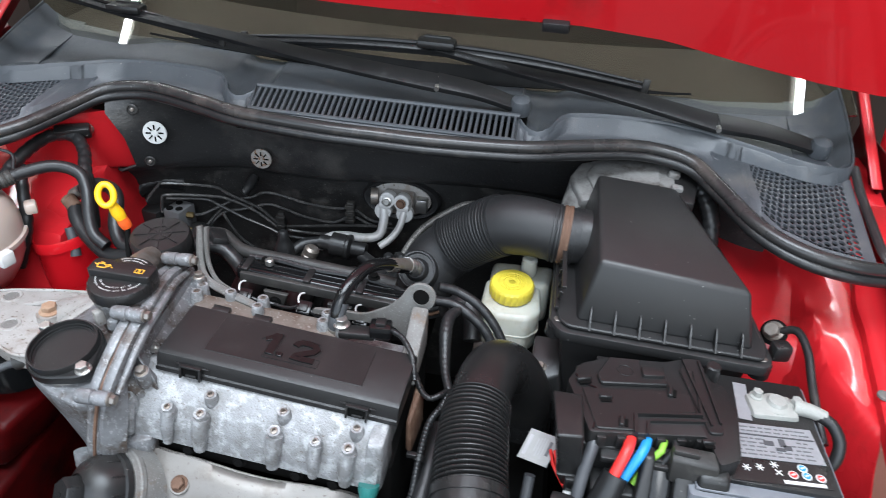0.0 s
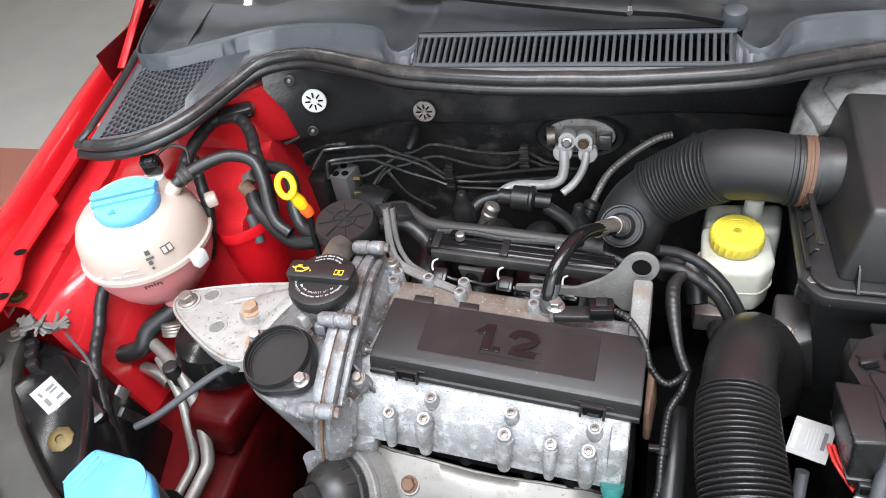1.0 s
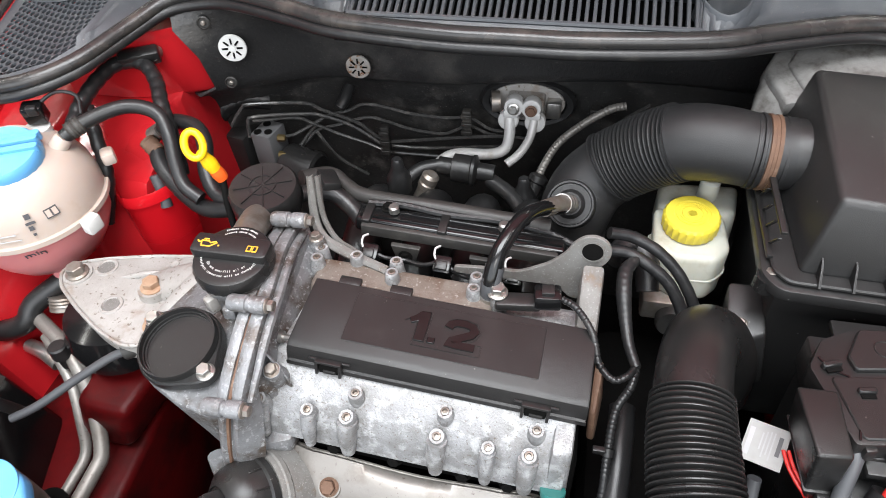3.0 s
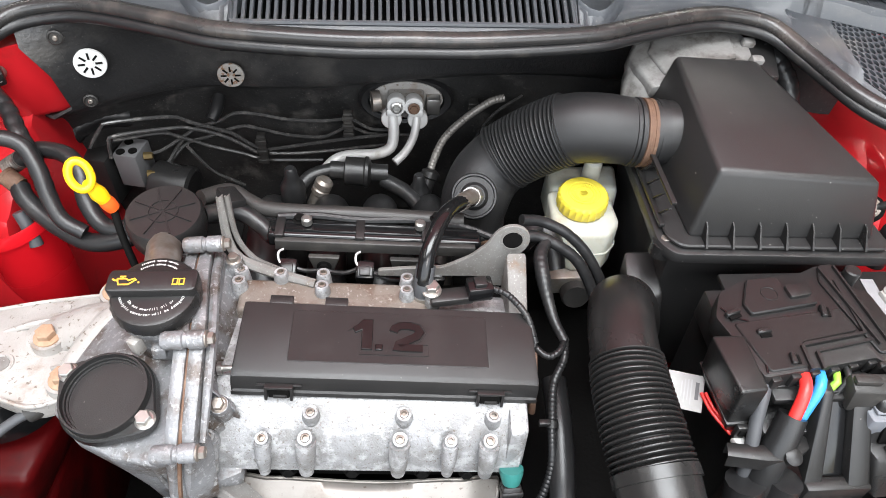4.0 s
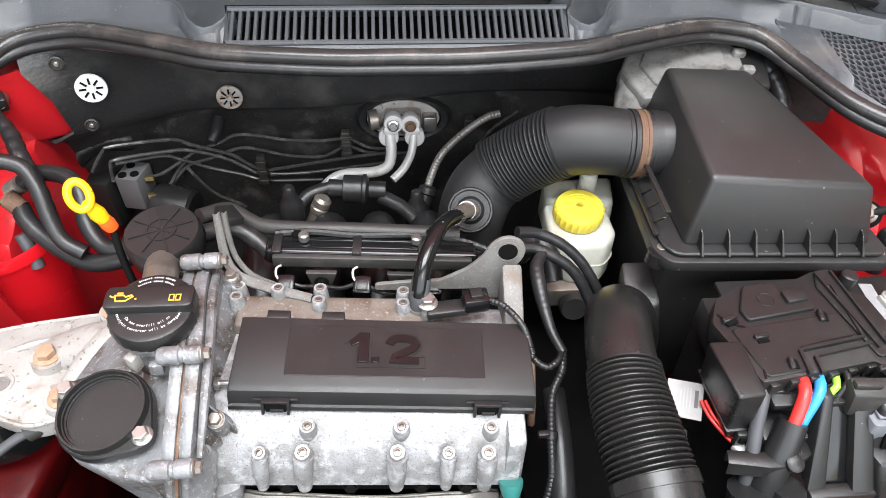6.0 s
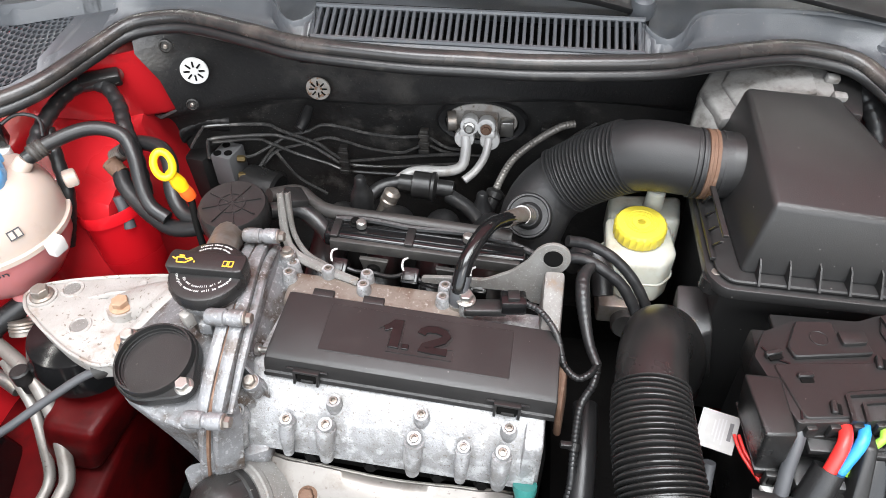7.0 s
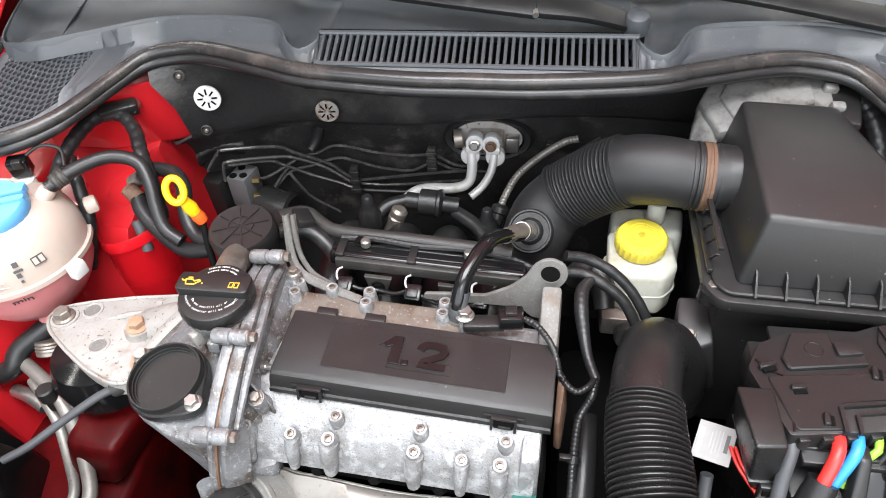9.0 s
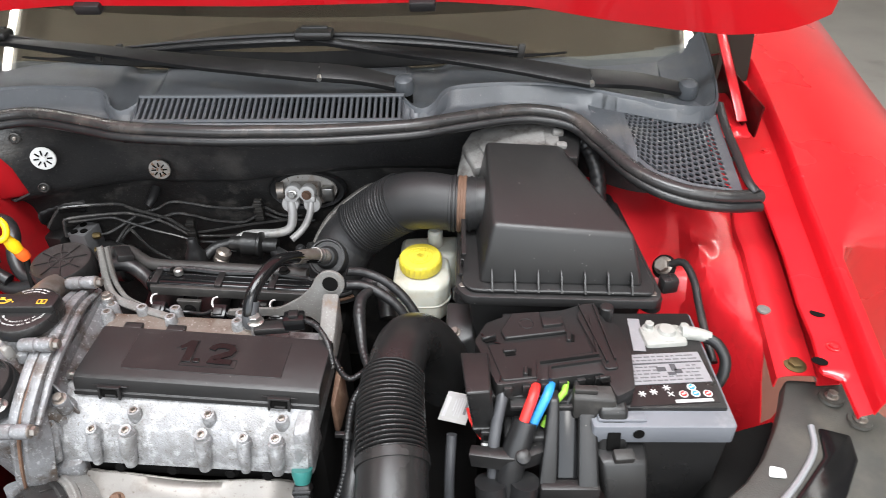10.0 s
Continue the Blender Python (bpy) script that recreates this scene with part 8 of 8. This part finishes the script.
# ---------------------------------------------------------------- headlamps and front panel
for s in (-1, 1):
    hl = thing("headlamp", (s * 0.62, 0.62, 0.60), "black headlamp housing with a grey upper frame", "headlamp", "headlamps")
    O = [(0.735, 0.722), (0.708, 0.752), (0.690, 0.735), (0.676, 0.690), (0.650, 0.652), (0.612, 0.614), (0.570, 0.582), (0.520, 0.548), (0.470, 0.520), (0.430, 0.470), (0.420, 0.440), (0.60, 0.44), (0.70, 0.52), (0.78, 0.66)]
    if s > 0:
        O = [(0.748, 0.700), (0.714, 0.752), (0.650, 0.756), (0.634, 0.722), (0.617, 0.692), (0.592, 0.655), (0.566, 0.628), (0.517, 0.592), (0.455, 0.54), (0.420, 0.440), (0.60, 0.44), (0.70, 0.52), (0.78, 0.66)]
    bm = prism([(s * x, y) for x, y in (O if s > 0 else O[::-1])], 0.742 + (0.024 if s > 0 else 0), 0.768 + (0.024 if s > 0 else 0), 0.006, 2)
    # the frame falls towards the front
    bmesh.ops.transform(bm, matrix=pose(0, 0.74, 0.78, 9, 0, 0) @ pose(0, -0.74, -0.78), verts=bm.verts[:])
    fr = part("upper_frame", bm, M_FRONT, hl, "worn dark grey frame")
    edge_pts = [(-0.725, 0.690, 0.766), (-0.690, 0.640, 0.760), (-0.630, 0.575, 0.750), (-0.560, 0.520, 0.743), (-0.51, 0.478, 0.737)]
    if s > 0:
        edge_pts = [(0.655, 0.690, 0.786), (0.648, 0.662, 0.781), (0.622, 0.630, 0.776), (0.585, 0.596, 0.771), (0.545, 0.565, 0.766)]
        # raised dark slab drawn where the frame has a black recess
        bm = prism([(0.662, 0.690), (0.655, 0.655), (0.600, 0.600), (0.56, 0.56), (0.60, 0.55), (0.655, 0.60), (0.690, 0.650), (0.694, 0.680)], 0.760, 0.7955, 0.004, 2)
        bmesh.ops.transform(bm, matrix=pose(0, 0.74, 0.78, 9, 0, 0) @ pose(0, -0.74, -0.78), verts=bm.verts[:])
        part("recess_slab", bm, M_BLACK_GLOSS, hl, "dark glossy slab in place of a recess")
    part("pale_edge", tube(edge_pts, 0.0035, n=8), M_LABEL_SILVER, fr)
    # right housing near-black, standing for the shaded void beside the battery
    part("housing", hexa([(s * 0.70, 0.74, 0.58), (s * 0.52, 0.72, 0.58), (s * 0.47, 0.54, 0.58), (s * 0.62, 0.52, 0.58)], [(s * 0.685, 0.745, 0.752), (s * 0.575, 0.715, 0.745), (s * 0.49, 0.555, 0.715), (s * 0.60, 0.55, 0.72)], 0.008), M_BLACK_GLOSS if s < 0 else M_DARK, hl, "black lamp housing")
    for x, y, z in ((0.692, 0.728, 0.774), (0.665, 0.600, 0.758), (0.605, 0.505, 0.743), (0.492, 0.515, 0.745), (0.700, 0.683, 0.768)) if s < 0 else ((0.692, 0.727, 0.794), (0.712, 0.698, 0.789), (0.605, 0.505, 0.760), (0.492, 0.515, 0.760)):
        b = part("screw_seat", lathe([(0.014, 0), (0.013, 0.003), (0, 0.003)], (s * x, y, z - 0.004), n=20), M_FRONT, fr)
        shared("screw", BOLT_M6, Matrix.Translation((s * x, y, z - 0.001)), b)
    part("scuff", prism(round_outline([(-0.010, -0.006), (0.008, -0.008), (0.010, 0.004), (-0.004, 0.008)], 0.003, 3), 0, 0.0008, 0, 1, Matrix.Translation((0.599, 0.636, 0.7765) if s > 0 else (-0.668, 0.617, 0.764))), M_PAPER if s > 0 else M_GREYPRINT, fr, "pale paint scuff")
    if s < 0:
        _n = V((0.22, -0.28, 1.0)).normalized()
        _u = V((0.066, -0.034, 0.0))
        _u = (_u - _n * _u.dot(_n)).normalized()
        LB = Matrix.Translation((-0.596, 0.659, 0.738)) @ Matrix((_u, _n.cross(_u), _n)).transposed().to_4x4()
        part("lamp_cover", prism(round_outline([(-0.062, -0.040), (0.058, -0.048), (0.066, 0.030), (-0.050, 0.044)], 0.010, 3), -0.016, -0.001, 0.004, 2, LB), M_BLACK_GLOSS, hl, "black lamp cover")
        lb = part("sticker", box((0.060, 0.032, 0.0006), LB), M_LABEL_TAG, hl, "white printed sticker")
        for x, y, w, h in ((0.019, 0.008, 0.006, 0.010), (0.012, 0.007, 0.003, 0.012), (0.017, -0.006, 0.010, 0.003), (0.017, -0.011, 0.012, 0.002), (0.001, 0.008, 0.004, 0.010), (-0.003, -0.007, 0.012, 0.005), (-0.012, 0.007, 0.003, 0.011), (-0.018, 0.006, 0.004, 0.012), (-0.018, -0.008, 0.008, 0.003)):
            part("print_bar", box((w, h, 0.0004), LB @ Matrix.Translation((x, y, 0.0005))), M_GREYDARK, lb)
        part("adjuster", lathe([(0.018, -0.008), (0.018, 0.003), (0.012, 0.006), (0.006, 0.006), (0.005, 0.003), (0, 0.003)], axis_pose((-0.556, 0.614, 0.728), (0.2, -0.25, 1)) @ Matrix.Scale(0.9, 4), n=8), M_BRASS, hl, "brass-coloured adjuster")
        random.seed(5)
        for k in range(16):
            a, rr = random.uniform(0, 6.28), random.uniform(0.004, 0.026)
            m = pose(-0.655 + rr * 1.3 * math.cos(a), 0.748 + rr * math.sin(a), 0.782 + random.uniform(-0.006, 0.008), random.uniform(-40, 40), random.uniform(-40, 40), random.uniform(0, 360))
            q = [(r_ * math.cos(t_), r_ * math.sin(t_)) for t_, r_ in ((0.4 * g, random.uniform(0.006, 0.019)) for g in range(15))]
            part("foam_scrap", prism(q, -0.0015, 0.0015, 0, 1, m), M_FOAM, hl, "torn grey foam")
        part("lamp_wire", tube([(-0.615, 0.735, 0.775), (-0.57, 0.71, 0.765), (-0.545, 0.69, 0.75)], 0.002, n=6), M_WIRE_GREY, hl)
        for x, y in ((-0.668, 0.722), (-0.655, 0.705), (-0.640, 0.690)):
            part("lamp_clip", box((0.014, 0.012, 0.016), pose(x, y, 0.760, 0, 0, 30), 0.003), M_BLACK, hl)
slam = thing("front_panel", (0, 0.46, 0.55), "grey plastic front cross panel before the radiator", "front panel")
part("top_bar", hexa([(-0.50, 0.44, 0.70), (0.50, 0.44, 0.70), (0.50, 0.515, 0.70), (-0.50, 0.515, 0.70)], [(-0.505, 0.44, 0.735), (0.505, 0.44, 0.735), (0.505, 0.512, 0.748), (-0.505, 0.512, 0.748)], 0.006, 3), M_SLAM, slam)
part("end_pocket", slab((-0.495, 0.45, 0.739), (-0.44, 0.50, 0.7505), 0.004), M_SLAM, slam)

# ---------------------------------------------------------------- bulkhead pipework
acb = thing("expansion_valve", (0.0, 1.17, 0.78), "aluminium expansion valve block in a rubber bulkhead grommet", "expansion valve")
part("grommet", lathe([(0.058, -0.02), (0.060, 0.0), (0.056, 0.006), (0.048, 0.004), (0.046, -0.004), (0, -0.004)], axis_pose((0.004, 1.205, 0.791), (0, -1, 0.1)) @ Matrix.Diagonal((1.15, 0.62, 1, 1)), n=40), M_RUBBER, acb)
part("backing_plate", lathe([(0.046, -0.001), (0.0455, 0.001), (0, 0.001)], axis_pose((0.004, 1.200, 0.794), (0, -1, 0.1)) @ Matrix.Diagonal((1.15, 0.62, 1, 1)), n=40), M_ALU_STAIN, acb, "stained tan plate")
part("block", box((0.052, 0.028, 0.028), pose(0.003, 1.192, 0.797, 6, 0, 0), 0.005), M_ALU_STAIN, acb)
part("side_nut", lathe([(0.015, 0), (0.015, 0.012), (0, 0.012)], axis_pose((-0.034, 1.192, 0.798), (-1, -0.2, 0)), n=14), M_BOLT, acb)
part("side_nut", box((0.020, 0.018, 0.026), (0.042, 1.192, 0.792), 0.003), M_STEEL, acb)
for x, z, mt in ((-0.011, 0.807, M_STEEL), (0.013, 0.806, M_RUST)):
    side = -0.007 if x < 0 else 0.006
    fm = axis_pose((x, 1.163, z + 0.003), (0, -1, 0.25))
    lm = axis_pose((x + side, 1.163, z - 0.019), (0, -1, 0.25))
    fl_ = part("pipe_flange", join(join(lathe([(0.0130, -0.016), (0.0135, 0.003), (0.0125, 0.0045), (0.0085, 0.0045), (0.0080, 0.003), (0, 0.003)], fm, n=28), lathe([(0.0140, -0.010), (0.0145, 0.002), (0.0135, 0.0035), (0, 0.0038)], lm, n=28)),
                                   box((0.021, 0.022, 0.011), pose(x + side * 0.5, 1.166, z - 0.008, -14, 0, 0), 0.003)), M_PIPE, acb, "pale cast pipe clamp")
    shared("bolt", bpy.data.meshes.get("flange_screw" + mt.name) or bolt_mesh("flange_screw" + mt.name, 0.006, 0.006, mt), axis_pose((x, 1.156, z + 0.003), (0, -1, 0.25)), fl_)
part("refrigerant_pipe", tube([(-0.017, 1.166, 0.795), (-0.015, 1.153, 0.770), (-0.020, 1.143, 0.752), (-0.04, 1.134, 0.748), (-0.074, 1.126, 0.752), (-0.093, 1.117, 0.753), (-0.107, 1.109, 0.745), (-0.112, 1.1, 0.735)], 0.0078, n=14), M_PIPE, acb, "bright bent aluminium pipe")
part("refrigerant_pipe", tube([(0.018, 1.166, 0.795), (0.014, 1.149, 0.771), (0.002, 1.133, 0.754), (-0.014, 1.12, 0.744)], 0.0060, n=14), M_PIPE, acb, "bright bent aluminium pipe")
part("heater_pipe", tube([(0.135, 1.150, 0.832), (0.115, 1.145, 0.828), (0.082, 1.135, 0.808), (0.054, 1.120, 0.786), (0.038, 1.095, 0.766), (0.031, 1.075, 0.750)], 0.0055, n=12, step=0.0015, wave=ribs(0.005, 0.14)), M_SHIELD, acb, "sleeved vacuum hose")
part("hose_foot", lathe([(0.010, -0.02), (0.010, 0), (0.013, 0.002), (0.013, 0.01), (0.007, 0.014), (0, 0.014)], axis_pose((0.031, 1.076, 0.751), (0.3, 0.5, 0.7)), n=16), M_BLACK, acb)
lines = thing("brake_lines", (-0.2, 1.2, 0.70), "thin black steel brake lines clipped along the bulkhead", "pipes")

def brake_line(pts):
    part("brake_line", tube(pts, 0.0027, n=8, step=0.004), M_LINE, lines)


brake_line([(-0.42, 1.122, 0.768), (-0.414, 1.124, 0.778), (-0.4, 1.131, 0.796), (-0.39, 1.136, 0.799), (-0.322, 1.168, 0.786), (-0.298, 1.177, 0.77), (-0.25, 1.187, 0.745), (-0.23, 1.187, 0.729), (-0.211, 1.187, 0.716), (-0.199, 1.187, 0.715), (-0.121, 1.187, 0.728), (-0.073, 1.187, 0.736), (-0.023, 1.187, 0.742)])
brake_line([(-0.403, 1.132, 0.743), (-0.399, 1.133, 0.768), (-0.39, 1.138, 0.776), (-0.321, 1.17, 0.766), (-0.296, 1.179, 0.757), (-0.274, 1.185, 0.746), (-0.247, 1.189, 0.729), (-0.219, 1.189, 0.709), (-0.2, 1.189, 0.706), (-0.141, 1.189, 0.707), (-0.027, 1.189, 0.722)])
brake_line([(-0.395, 1.139, 0.768), (-0.34, 1.166, 0.76), (-0.32, 1.175, 0.747), (-0.283, 1.187, 0.721), (-0.241, 1.193, 0.703), (-0.222, 1.193, 0.695), (-0.202, 1.193, 0.69), (-0.122, 1.193, 0.69)])
brake_line([(-0.368, 1.157, 0.728), (-0.346, 1.167, 0.729), (-0.313, 1.181, 0.745), (-0.294, 1.188, 0.754), (-0.265, 1.195, 0.76), (-0.24, 1.197, 0.772), (-0.207, 1.197, 0.77), (-0.169, 1.197, 0.762), (-0.122, 1.197, 0.759), (-0.089, 1.197, 0.762), (-0.073, 1.197, 0.76), (-0.047, 1.197, 0.745), (-0.01, 1.197, 0.743)])
brake_line([(-0.37, 1.16, 0.697), (-0.348, 1.171, 0.697), (-0.317, 1.184, 0.726), (-0.283, 1.195, 0.733), (-0.239, 1.201, 0.746), (-0.21, 1.201, 0.742), (-0.171, 1.201, 0.731), (-0.123, 1.201, 0.727), (-0.104, 1.201, 0.734), (-0.08, 1.201, 0.745), (-0.047, 1.201, 0.733), (0.009, 1.201, 0.731)])
brake_line([(-0.31, 1.169, 0.735), (-0.296, 1.173, 0.703), (-0.281, 1.178, 0.677), (-0.244, 1.183, 0.648)])
brake_line([(-0.366, 1.150, 0.700), (-0.345, 1.165, 0.705), (-0.33, 1.180, 0.722), (-0.315, 1.188, 0.738)])
brake_line([(0.10, 1.195, 0.71), (0.13, 1.195, 0.77), (0.17, 1.19, 0.81)])
for x, y, z, h in ((-0.207, 1.18, 0.719, 0.052), (-0.08, 1.18, 0.764, 0.042), (0.10, 1.188, 0.79, 0.02)):
    cl = part("line_clip", box((0.013, 0.012, h), (x, y + 0.004, z), 0.002), M_DUSTY, lines)
    for k in (-1, 0, 1):
        part("clip_rib", box((0.016, 0.007, 0.007), (x, y - 0.003, z + k * h * 0.33), 0.001, 1), M_DUSTY, cl)
part("blank_plug", tube([(-0.258, 1.200, 0.800), (-0.262, 1.182, 0.788), (-0.268, 1.170, 0.780)], [0.008, 0.0095, 0.008], n=14), M_RUBBER, lines)
abs_ = thing("brake_pressure_unit", (-0.39, 1.14, 0.62), "grey brake hydraulic block with brass unions", "hydraulic unit")
part("valve_block", box((0.034, 0.042, 0.056), pose(-0.380, 1.148, 0.722, 0, 0, -12), 0.003), M_SLAM, abs_)
for dx, dy in ((-0.010, -0.012), (0.006, -0.010), (-0.004, 0.010)):
    part("port", lathe([(0.006, 0), (0.006, 0.002), (0.003, 0.002), (0, 0.001)], (-0.380 + dx, 1.148 + dy, 0.7497), n=14), M_DARK, abs_)
part("controller", box((0.045, 0.06, 0.08), pose(-0.425, 1.155, 0.705, 0, 0, -12), 0.004), M_BLACK, abs_)
part("pump_motor", lathe([(0, 0), (0.032, 0), (0.033, 0.004), (0.033, 0.052), (0.028, 0.056), (0, 0.056)], axis_pose((-0.358, 1.142, 0.690), (1, -0.2, -0.1)), n=28), M_BLACK, abs_)
for at in ((-0.363, 1.142, 0.738), (-0.361, 1.130, 0.716)):
    part("union_nut", lathe([(0.0055, 0), (0.0055, 0.010), (0.004, 0.012), (0, 0.012)], axis_pose(at, (1, 0.1, 0)), n=6), M_BRASS, abs_, "brass union nut")
part("big_loop_hose", tube([(-0.46, 1.10, 0.62), (-0.475, 1.12, 0.70), (-0.455, 1.145, 0.765), (-0.42, 1.165, 0.785), (-0.38, 1.18, 0.78)], 0.016, n=14, step=0.003, wave=ribs(0.012, 0.05)), M_RUBBER, abs_)
